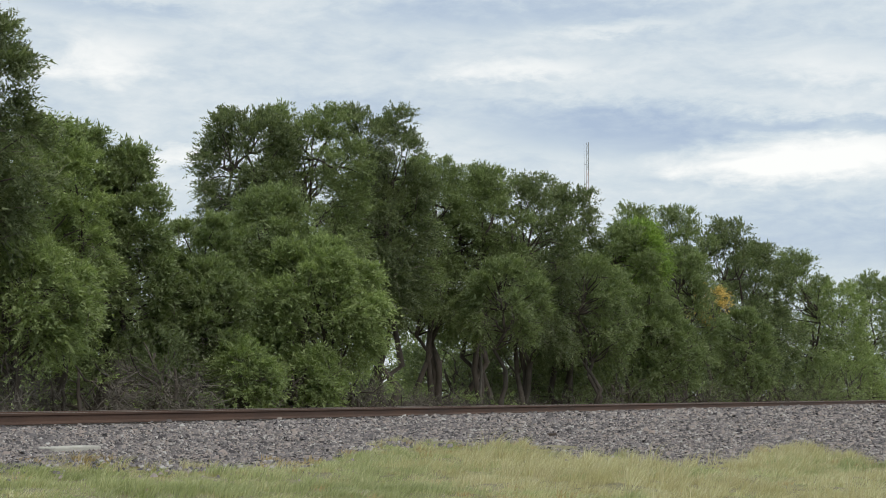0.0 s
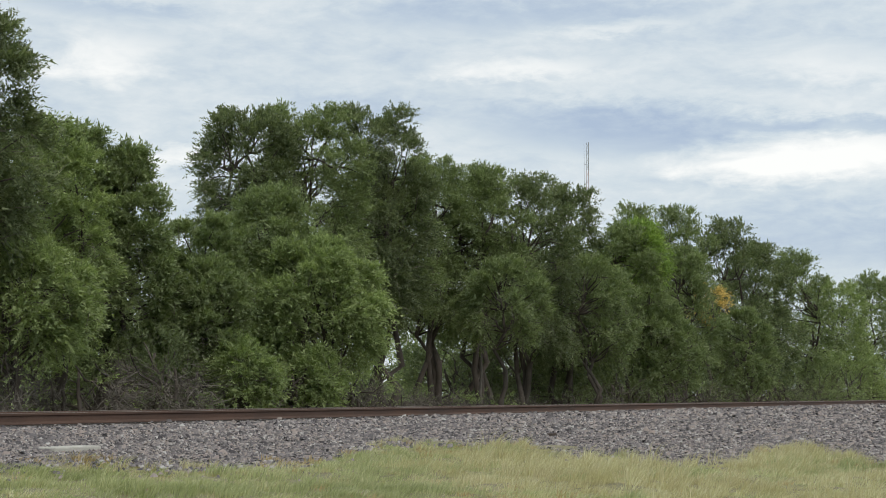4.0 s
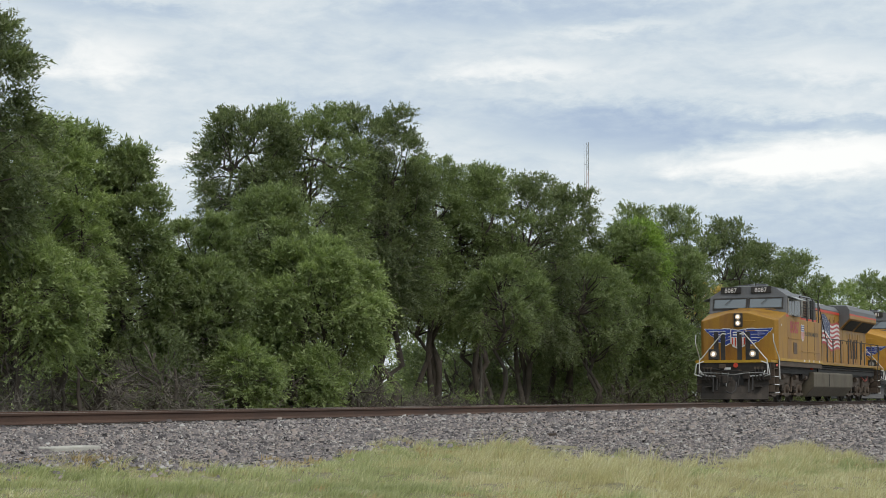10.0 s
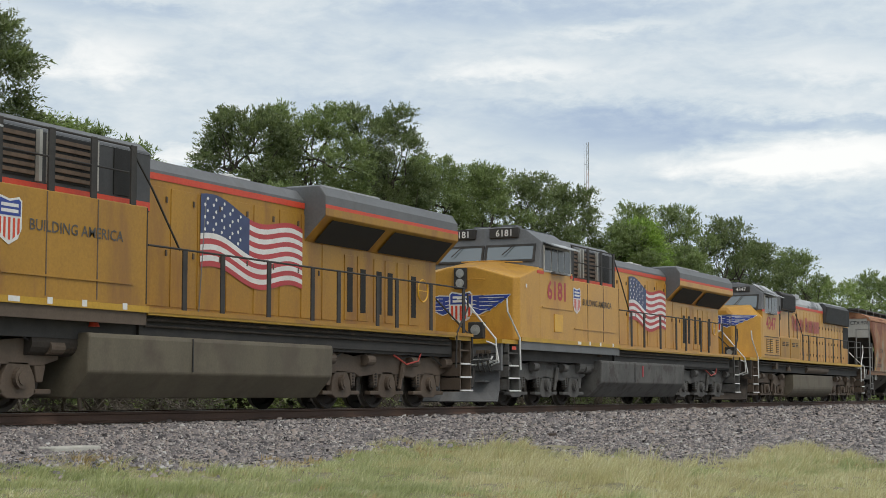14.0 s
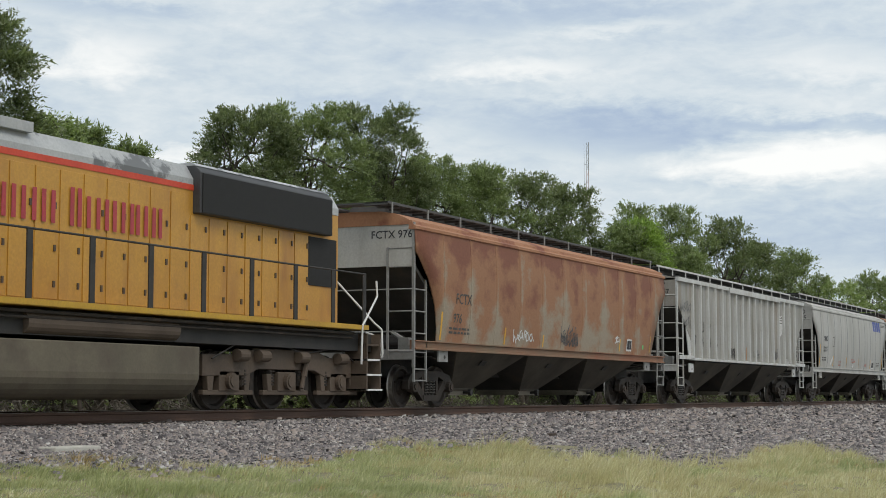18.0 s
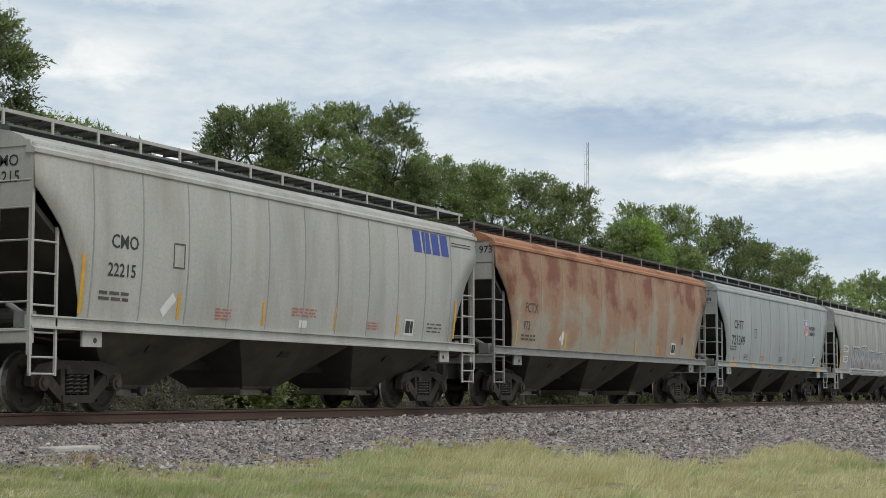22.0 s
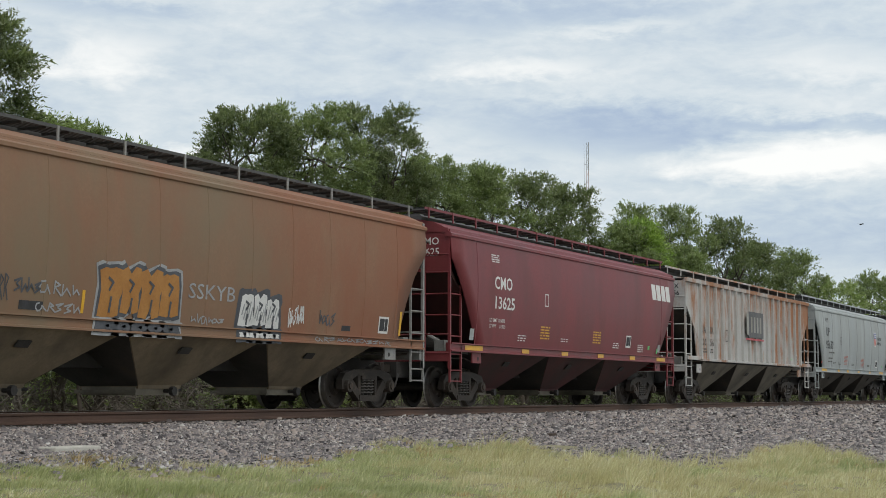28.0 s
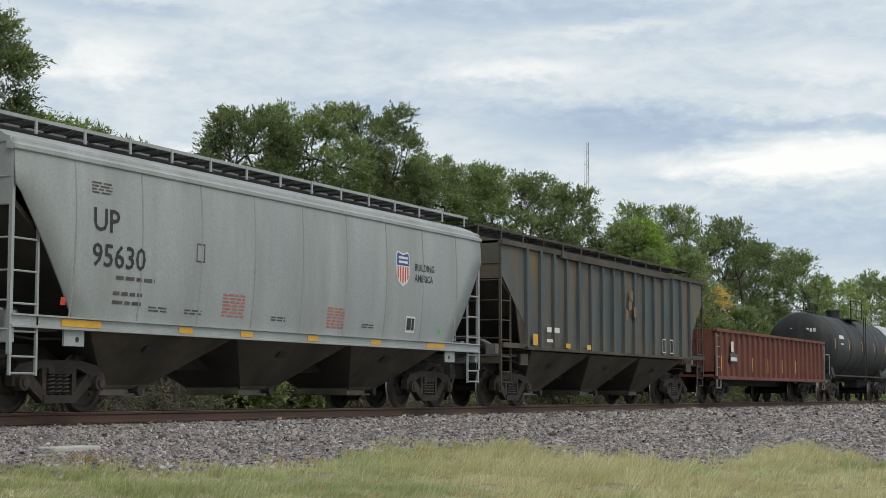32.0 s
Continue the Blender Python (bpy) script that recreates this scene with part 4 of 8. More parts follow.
def rust_from_top(name):
    """Old white paint, breaking into orange rust below the roof edge and thinning out downwards."""
    m, t, b, vec = base_mat(name, 0.7)
    sep = t.nodes.new("ShaderNodeSeparateXYZ")
    t.links.new(vec, sep.inputs[0])
    n1 = noise_tex(t, vec, 0.55, 4.0, 0.55, (1, 1, 0.55))
    n2 = noise_tex(t, vec, 2.6, 9.0, 0.78, (2.0, 1, 0.38), 0.6)
    n3 = noise_tex(t, vec, 26, 4.0)
    n4 = noise_tex(t, vec, 1.1, 5.0, 0.6, (1.5, 1, 0.25))
    v = maths(t, "ADD", maths(t, "ADD", maths(t, "MULTIPLY", n1, 0.75), maths(t, "MULTIPLY", n2, 0.62)), maths(t, "MULTIPLY", maths(t, "SUBTRACT", sep.outputs[2], 2.95), 0.055))
    v = maths(t, "ADD", v, maths(t, "MULTIPLY", maths(t, "SUBTRACT", sep.outputs[0], 9.0), 0.008))
    paint = ramp(t, [(0.36, (0.40, 0.39, 0.37)), (0.64, (0.50, 0.495, 0.48))], n4)
    rust = ramp(t, [(0.35, (0.37, 0.165, 0.06)), (0.65, (0.27, 0.10, 0.042))], n3)
    col = mixc(t, ramp(t, [(0.60, (0, 0, 0)), (0.665, (0.35, 0.35, 0.35)), (0.75, (0.95, 0.95, 0.95))], v), paint, rust)
    col = mixc(t, 0.3, col, ramp(t, [(0.3, (0.35, 0.35, 0.35)), (0.7, (0.65, 0.65, 0.65))], n3), "OVERLAY")
    t.links.new(col, b.inputs["Base Color"])
    bump(t, b, n3, 0.1, 0.01)
    return m


M_STREAKED = rust_from_top("white_paint_rusting_from_the_roof")


def glass_mat():
    m, t, b, vec = base_mat("cab_window_glass", 0.06)
    b.inputs["Base Color"].default_value = (0.10, 0.125, 0.14, 1)
    b.inputs["IOR"].default_value = 1.9
    b.inputs["Specular IOR Level"].default_value = 0.8
    n = noise_tex(t, vec, 3.0, 2)
    bump(t, b, n, 0.03, 0.02)
    return m


M_GLASS = glass_mat()
M_SIDEGLASS = surface("dark_side_window_glass", (0.018, 0.02, 0.022), (0.035, 0.038, 0.04), 0.16, scale=1.5, fine=12, relief=0.02)

# ---- parts that many cars share ----
SHARE, SPIN = {}, []


def shared(key, make):
    if key not in SHARE:
        SHARE[key] = make()
    return SHARE[key]


def lathe(g, prof, n=24):
    """Turn (y, r) points round the y axis."""
    return g.loft([[(r * math.cos(6.28318 * i / n), y, r * math.sin(6.28318 * i / n)) for i in range(n)] for y, r in prof], caps=True)


def wheelset_mesh(r):
    g = G()
    for s in (-1, 1):
        p = [(0.690, 0.10), (0.690, 0.15), (0.715, 0.17), (0.735, r - 0.12), (0.685, r - 0.085), (0.680, r + 0.02), (0.692, r + 0.027), (0.715, r), (0.81, r - 0.006), (0.82, r - 0.02), (0.82, r - 0.075), (0.775, r - 0.11), (0.765, 0.19), (0.83, 0.14), (0.83, 0.10)]
        lathe(g, [(s * y, q) for y, q in p])
    lathe(g, [(-0.98, 0.085), (-0.70, 0.09), (0.0, 0.08), (0.70, 0.09), (0.98, 0.085)], 12)
    # two small balance marks show the turning
    for s in (-1, 1):
        for a in (0.4, 2.9):
            x, z = 0.27 * math.cos(a), 0.27 * math.sin(a)
            g.cyl((x, s * 0.76, z), (x, s * 0.80, z), 0.022, 8)
    me = g.mesh("wheelset", M_WHEEL)
    me.materials.append(M_TREAD)
    for p in me.polygons:
        c = p.center
        rad = math.hypot(c.x, c.z)
        if rad > r - 0.015 and 0.70 < abs(c.y) < 0.822:
            p.material_index = 1
    return me


def side_frame_mesh():
    g = G()
    for y0, y1 in ((-0.07, 0.07),):
        g.prism([(-1.08, 0.40), (-1.09, 0.58), (-0.96, 0.72), (-0.5, 0.80), (0.5, 0.80), (0.96, 0.72), (1.09, 0.58), (1.08, 0.40), (0.76, 0.40), (0.70, 0.58), (0.45, 0.67), (-0.45, 0.67), (-0.70, 0.58), (-0.76, 0.40)], y0, y1)
        for s in (-1, 1):
            g.prism([(s * 0.77, 0.44), (s * 0.66, 0.60), (s * 0.30, 0.29), (s * 0.38, 0.16)], y0, y1)
            g.prism([(s * 0.30, 0.27), (s * 0.40, 0.30), (s * 0.40, 0.70), (s * 0.30, 0.70)], y0 + 0.01, y1 - 0.01)
        g.box(-0.38, 0.38, y0 - 0.02, y1 + 0.02, 0.15, 0.27)
    return g.mesh("side_frame", M_RUNNING)


def spring_mesh():
    """One coil spring, wound as a helix."""
    rings, turns, n = [], 5, 60
    for i in range(n + 1):
        a, z = 6.28318 * turns * i / n, 0.285 + 0.30 * i / n
        c, d = math.cos(a), math.sin(a)
        rings.append([((0.062 + 0.019 * math.cos(b)) * c, (0.062 + 0.019 * math.cos(b)) * d, z + 0.019 * math.sin(b)) for b in (0, 1.57, 3.14, 4.71)])
    return G().loft(rings).mesh("coil_spring", M_SPRING, True)


def wheel(parent, x, r):
    w = part("wheelset", shared(("w", r), lambda: wheelset_mesh(r)), None, parent)
    w.location = (x, 0, r)
    SPIN.append((w, r))
    return w


def freight_truck(car, x, gear=None):
    t = part("truck", shared("bolster", lambda: G().box(-0.22, 0.22, -1.0, 1.0, 0.50, 0.72).cyl((0, 0, 0.7), (0, 0, 0.82), 0.2, 14).mesh("truck", M_RUNNING)), None, car)
    t.location = (x, 0, 0)
    for s in (-1, 1):
        o = part("side_frame", shared("frame", side_frame_mesh), None, t)
        o.location = (0, s * 1.0, 0)
        for k in (-0.17, 0.0, 0.17):
            part("coil_spring", shared("spring", spring_mesh), None, t).location = (k, s * 1.02, 0)
        part("bolster_end", shared("bolster_end", lambda: G().box(-0.3, 0.3, -0.10, 0.10, 0.59, 0.67).mesh("bolster_end", M_RUNNING)), None, t).location = (0, s * 1.0, 0)
        for k in (-0.89, 0.89):
            o = part("bearing_cap", shared("cap", lambda: G().cyl((0, -0.09, 0), (0, 0.09, 0), 0.125, 14).cyl((0, -0.12, 0), (0, 0.12, 0), 0.07, 10).mesh("bearing_cap", M_RUNNING)), None, t)
            o.location = (k, s * 1.06, 0.457)
    for k in (-0.89, 0.89):
        wheel(t, k, 0.457)
    return t


def coupler(car, x, s, mat=None):
    """s = -1 at the leading end, 1 at the trailing end."""
    g = G().box(min(x, x - s * 0.9), max(x, x - s * 0.9), -0.09, 0.09, 0.78, 0.95)
    g.prism([(x - s * 0.22, -0.13), (x + s * 0.05, -0.17), (x + s * 0.13, 0.0), (x + s * 0.02, 0.06), (x + s * 0.08, 0.16), (x - s * 0.1, 0.2), (x - s * 0.26, 0.13)], 0.72, 1.0, "z")
    part("coupler", g, M_RUNNING, car, bevel=0.015)
    part("air_hose", G().tube([(x - s * 0.5, -0.35, 0.75), (x - s * 0.2, -0.4, 0.45), (x + s * 0.02, -0.3, 0.33), (x + s * 0.12, -0.12, 0.42)], 0.025), M_DARK, car)


def ribbon(pts, w):
    """A flat stroke of paint in (x, z) along points."""
    quads = []
    for (x0, z0), (x1, z1) in zip(pts, pts[1:]):
        L = math.hypot(x1 - x0, z1 - z0) or 1
        nx, nz = -(z1 - z0) / L * w / 2, (x1 - x0) / L * w / 2
        ex, ez = (x1 - x0) / L * w * 0.3, (z1 - z0) / L * w * 0.3
        quads.append([(x0 + nx - ex, z0 + nz - ez), (x1 + nx + ex, z1 + nz + ez), (x1 - nx + ex, z1 - nz + ez), (x0 - nx - ex, z0 - nz - ez)])
    return quads


def rect(x, z, w, h):
    k = max(1, int(h / 0.15))
    return [[(x, z + h * i / k), (x + w, z + h * i / k), (x + w, z + h * (i + 1) / k), (x, z + h * (i + 1) / k)] for i in range(k)]


def stick(car, name, polys, mat, skin, lift=0.006, label=""):
    """Flat paint or plates on the near side; skin(z) is how far out the side stands."""
    if name in EACH:
        groups = []
        for p in polys:
            if groups and p[0] == groups[-1][-1][3]:
                groups[-1].append(p)
            else:
                groups.append([p])
        if len(groups) > 1:
            return [stick_one(car, name, q, mat, skin, lift, label) for q in groups]
    return stick_one(car, name, polys, mat, skin, lift, label)


EACH = ("reflector_tape", "yellow_mark", "mark_block", "tag", "red_tag", "green_tag", "white_plate", "blue_emblem", "white_emblem", "number_panel", "dark_plate", "ochre_patch", "stencil_patch", "emblem_notch", "emblem_letter_bar")


def stick_one(car, name, polys, mat, skin, lift, label):
    g = G()
    for p in polys:
        g.add([(x, -skin(z) - lift, z) for x, z in p], [tuple(range(len(p)))])
    return part(name, g, mat, car, label)


def write(car, text, x, z, h, mat, skin, lift=0.007, squeeze=1.0, bold=0.015):
    me = letters(text, h, bold=bold)
    for v in me.vertices:
        v.co = (x + v.co.x * squeeze, -skin(z + v.co.y) - lift, z + v.co.y)
    me.materials.append(mat)
    return part("lettering", me, mat, car)


def small_print(car, x, z, w, lines, mat, skin, h=0.05, gap=0.09):
    rng = random.Random(int(x * 100 + z * 1000))
    polys = []
    for i in range(lines):
        a = x
        while a < x + w:
            b = rng.uniform(0.10, 0.28)
            polys += rect(a, z - i * gap, min(b, x + w - a), h)
            a += b + 0.05
    stick(car, "stencil_print", polys, mat, skin)["kind"] = "stuff"


def scrawl(car, x, z, w, h, n, mat, skin, seed, width=0.035, lift=0.008):
    """Unreadable spray strokes inside a box."""
    rng = random.Random(seed)
    polys = []
    for i in range(n):
        cx = x + w * (i + 0.5) / n
        q = w / n
        lo, hi = z + h * rng.uniform(0, 0.3), z + h * rng.uniform(0.65, 1.0)
        kind = rng.randrange(4)
        if kind == 0:
            pts = [(cx - q * 0.4, hi), (cx - q * rng.uniform(0.1, 0.5), lo), (cx + q * 0.1, lo + (hi - lo) * 0.6), (cx + q * 0.45, lo)]
        elif kind == 1:
            pts = [(cx - q * 0.3 + q * 0.35 * math.cos(a), (lo + hi) / 2 + (hi - lo) * 0.5 * math.sin(a)) for a in (1.3, 2.2, 3.2, 4.3, 5.4, 6.0, 6.9)] + [(cx + q * 0.5, lo)]
        elif kind == 2:
            pts = [(cx - q * 0.45, lo + (hi - lo) * 0.7), (cx + q * 0.4, hi), (cx - q * 0.2, (lo + hi) / 2), (cx + q * 0.3, lo + (hi - lo) * 0.3), (cx - q * 0.4, lo)]
        else:
            pts = [(cx - q * 0.3, lo), (cx - q * 0.2, hi), (cx + q * 0.4, hi - (hi - lo) * 0.25), (cx - q * 0.15, (lo + hi) / 2), (cx + q * 0.5, lo - (hi - lo) * 0.1)]
        polys += ribbon([(a + rng.uniform(-0.1, 0.1) * q, b + rng.uniform(-0.06, 0.06) * h) for a, b in pts], width)
    paint = stick(car, "spray_paint", polys, mat, skin, lift)
    paint["kind"] = "stuff"
    return paint


def bubble(car, x, z, w, h, fill, line, skin, seed, n=4, gloss=None):
    """A sprayed piece: fat leaning shapes side by side, dark edges, a pale rim round all, strokes inside."""
    rng = random.Random(seed)
    rim, edge, body, ink, shine = [], [], [], [], []
    for i in range(n):
        cw = w / n
        cx, cz = x + cw * (i + 0.5), z + h * 0.5
        top, low, slant = rng.uniform(0.42, 0.56), rng.uniform(0.40, 0.54), rng.uniform(-0.12, 0.12)
        wt, wb = rng.uniform(0.44, 0.60), rng.uniform(0.44, 0.62)
        bite = rng.choice((0.0, 0.30, 0.0, 0.22))
        shape = [(-wb, -low), (-wb * 0.2, -low * 1.05), (wb * 0.1, -low * (1 - bite * 2)), (wb * 0.35, -low * 1.05), (wb, -low * 0.92), (wb * 0.95, -0.15), (wt * (1 - bite), 0.02), (wt, 0.2), (wt * 0.85, top), (wt * 0.3, top * 1.08), (-wt * 0.15, top * (1 - bite)), (-wt * 0.5, top * 1.05), (-wt, top * 0.9), (-wb * 0.9, 0.05)]
        P = lambda k: [(cx + (a + slant * b) * cw + (k if a > 0 else -k), cz + b * h + (k if b > 0 else -k)) for a, b in shape]
        mid = (cx, cz)
        for k, out in ((0.10, rim), (0.055, edge), (0.0, body)):
            q = P(k)
            out += [[mid, q[j], q[(j + 1) % len(q)]] for j in range(len(q))]
        ink += ribbon([(cx - cw * 0.12, cz + h * 0.30), (cx + cw * 0.10, cz + h * 0.22), (cx - cw * 0.06, cz + h * 0.05)], 0.045)
        ink += ribbon([(cx + cw * 0.06, cz - h * 0.10), (cx + cw * 0.02, cz - h * 0.40)], 0.05)
        for j in range(5):
            u = cx - cw * 0.35 + cw * 0.16 * j
            shine += ribbon([(u, cz - h * rng.uniform(0.1, 0.35)), (u + 0.05, cz + h * rng.uniform(0.0, 0.3))], 0.035)
    stick(car, "spray_rim", rim, line, skin, 0.006)
    stick(car, "spray_edge", edge, M_SPRAYK, skin, 0.009)
    stick(car, "spray_fill", body, fill, skin, 0.012)
    if gloss:
        stick(car, "spray_shine", shine, gloss, skin, 0.0145)
    stick(car, "spray_stroke", ink, M_SPRAYK, skin, 0.017)


def face_text(car, text, x, y, z, h, mat, align=0.5, bold=0.015):
    """Lettering on a face that looks forward along the train."""
    me = letters(text, h, bold=bold)
    xs = [v.co.x for v in me.vertices]
    x0, wd = min(xs), max(xs) - min(xs)
    for v in me.vertices:
        v.co = (x, y - (v.co.x - x0 - wd * align), z + v.co.y)
    me.materials.append(mat)
    return part("lettering", me, mat, car)


def shield(car, x, z, w, h, skin, lift=0.008, put=None, blue=None, red=None):
    """A plain striped shield: blue above, red and white below."""
    put = put or (lambda n, p, m, l: stick(car, n, p, m, skin, l))
    edge = [(0, 0.92), (0.12, 1.0), (0.5, 0.94), (0.88, 1.0), (1, 0.92), (1, 0.35), (0.86, 0.14), (0.5, 0), (0.14, 0.14), (0, 0.35)]
    P = lambda q: [(x + a * w, z + b * h) for a, b in q]
    put("shield_ground", [P(edge)], M_LETTERWHITE, lift)
    put("shield_band", [P([(0.06, 0.6), (0.94, 0.6), (0.94, 0.9), (0.86, 0.95), (0.5, 0.89), (0.14, 0.95), (0.06, 0.9)])], blue or M_BLUE, lift + 0.004)
    for a in (0.09, 0.27, 0.455, 0.64, 0.82):
        put("shield_stripe", [P([(a, max(0.10, 0.05 + abs(a - 0.5) * 0.5)), (a + 0.09, max(0.10, 0.05 + abs(a - 0.4) * 0.5)), (a + 0.09, 0.56), (a, 0.56)])], red or M_REDLINE, lift + 0.004)
    for b in (0.66, 0.78):
        put("shield_bar", [P([(0.16, b), (0.84, b), (0.84, b + 0.07), (0.16, b + 0.07)])], M_LETTERWHITE, lift + 0.008)

# ---- covered hopper cars ----
CARS = []


def curved_skin(z):
    return 1.585 - 0.075 * ((z - 2.85) / 1.2) ** 2


def flat_skin(z):
    return 1.50


def ladder_mesh(key, w, zs, lo, hi, mat):
    """Two upright rails and rungs in the x-z plane; x from 0 to w."""
    g = G()
    g.box(-0.025, 0.025, -0.02, 0.02, lo[0], hi[0]).box(w - 0.025, w + 0.025, -0.02, 0.02, lo[1], hi[1])
    for z in zs:
        g.cyl((0, -0.012, z), (w, -0.012, z), 0.014, 6)
    return g.mesh("ladder", mat)


def end_gear(car, L, xa, s, trim, zc, dark):
    """What hangs on one end: platform, posts, ladders, draft gear, brake pipes. s = -1 leading, 1 trailing."""
    X = (lambda d: d) if s < 0 else (lambda d: L - d)
    bx = lambda g, a, b, *r: g.box(min(X(a), X(b)), max(X(a), X(b)), *r)
    g = bx(G(), xa, xa + 0.14, -1.48, 1.48, 1.02, 1.24)
    part("end_sill", g, trim, car, bevel=0.01)
    part("end_platform", bx(G(), xa + 0.05, xa + 1.15, -1.42, 1.42, 1.20, 1.25), M_DARK, car)
    part("draft_sill", bx(G(), xa - 0.15, 4.0, -0.26, 0.26, 0.66, 1.02), M_DARK, car, bevel=0.01)
    coupler(car, X(0.0), s)
    for y in (-1.49, 1.49):
        part("corner_post", bx(G(), xa - 0.01, xa + 0.05, y - 0.03, y + 0.03, 0.85, zc), trim, car)
        lad = G()
        lad.box(min(X(xa + 0.6) - 0.02, X(xa + 0.6) + 0.02), X(xa + 0.6) + 0.02, y - 0.02, y + 0.02, 0.55, 2.75)
        lad = part("side_ladder", lad, trim, car)
        part("ladder_hanger", G().box(X(xa + 0.03) - 0.02, X(xa + 0.03) + 0.02, y - 0.02, y + 0.02, 0.55, 1.0), trim, lad)
        bar = shared(("rung", trim.name), lambda: G().cyl((-0.30, 0, 0), (0.30, 0, 0), 0.016, 6).mesh("rung", trim))
        for z in (0.58, 0.82, 1.18, 1.58, 2.05, 2.52):
            part("rung", bar, None, lad).location = (X(xa + 0.31), y, z)
        yy = -0.88 if y < 0 else 0.88
        lad = G().box(X(xa) - 0.02, X(xa) + 0.02, yy - 0.025, yy + 0.025, 1.05, 3.42)
        lad = part("end_ladder", lad, trim, car)
        bar = shared(("end_rung", trim.name), lambda: G().cyl((0, -0.305, 0), (0, 0.305, 0), 0.016, 6).mesh("rung", trim))
        for z in (1.2, 1.62, 2.05, 2.52, 3.0, 3.4):
            part("rung", bar, None, lad).location = (X(xa), (yy + y) / 2, z)
    rail = G().cyl((X(xa - 0.02), -0.88, 2.52), (X(xa - 0.02), 0.88, 2.52), 0.016, 6).cyl((X(xa - 0.02), -0.88, 1.62), (X(xa - 0.02), 0.88, 1.62), 0.016, 6)
    part("grab_rail", rail, trim, car)
    part("brake_cylinder", G().cyl((X(xa + 0.95), -0.75, 1.42), (X(xa + 0.95), 0.1, 1.42), 0.17, 16).cyl((X(xa + 0.75), 0.4, 1.40), (X(xa + 0.75), 1.1, 1.40), 0.13, 14), M_DARK, car)
    part("brake_valve", G().box(min(X(xa + 0.25), X(xa + 0.45)), max(X(xa + 0.25), X(xa + 0.45)), -1.25, -1.0, 1.25, 1.5).cyl((X(xa + 0.35), -1.1, 1.45), (X(xa + 0.35), -0.8, 1.62), 0.05, 8), M_GALV, car)
    part("brake_pipe", G().tube([(X(xa + 0.2), -1.2, 1.15), (X(xa + 0.9), -1.15, 1.1), (X(xa + 1.6), -1.1, 1.12), (X(2.9), -1.0, 1.05)], 0.018), M_RUNNING, car)
    for y in (-1.46, 1.46):
        part("jacking_pad", bx(G(), xa + 1.25, xa + 1.72, y - 0.02, y + 0.02, 1.0, 1.28), trim, car)
        part("pad_hole", G().cyl((X(xa + 1.55), y * 1.016, 1.10), (X(xa + 1.55), y * 0.98, 1.10), 0.045, 10), M_DARK, car)


def running_boards(car, xa, xb, zr, trim, posts, y0=-1.05, wide=0.55, tilt=0.0):
    pm = shared(("post", trim.name), lambda: G().box(-0.025, 0.025, -0.012, 0.012, 0, 0.24).mesh("walkway_post", trim))
    for s in (-1, 1):
        a, b = sorted((s * abs(y0), s * (abs(y0) - wide)))
        g = G()
        for k in range(6):
            yy = a + (b - a) * (k + 0.5) / 6
            g.box(xa, xb, yy - 0.03, yy + 0.03, zr + 0.20, zr + 0.235)
        n = int((xb - xa) / 0.55)
        for i in range(n + 1):
            x = xa + (xb - xa) * i / n
            g.box(x - 0.02, x + 0.02, a, b, zr + 0.165, zr + 0.20)
        part("running_board", g, M_GRATE, car, "dark grated roof walkway")
        part("walkway_edge", G().box(xa, xb, s * abs(y0) - 0.012, s * abs(y0) + 0.012, zr + 0.19, zr + 0.245), trim if posts > 11 else M_GRATE, car)
        for i in range(posts):
            o = part("walkway_post", pm, None, car)
            o.location = (xa + 0.2 + (xb - xa - 0.4) * i / (posts - 1), s * (abs(y0) + 0.012), zr)
    # cross walks at both ends
    for x in (xa, xb - 0.45):
        g = G()
        for k in range(4):
            g.box(x + k * 0.115, x + k * 0.115 + 0.07, -abs(y0), abs(y0), zr + 0.20, zr + 0.235)
        part("cross_walk", g, M_GRATE, car)


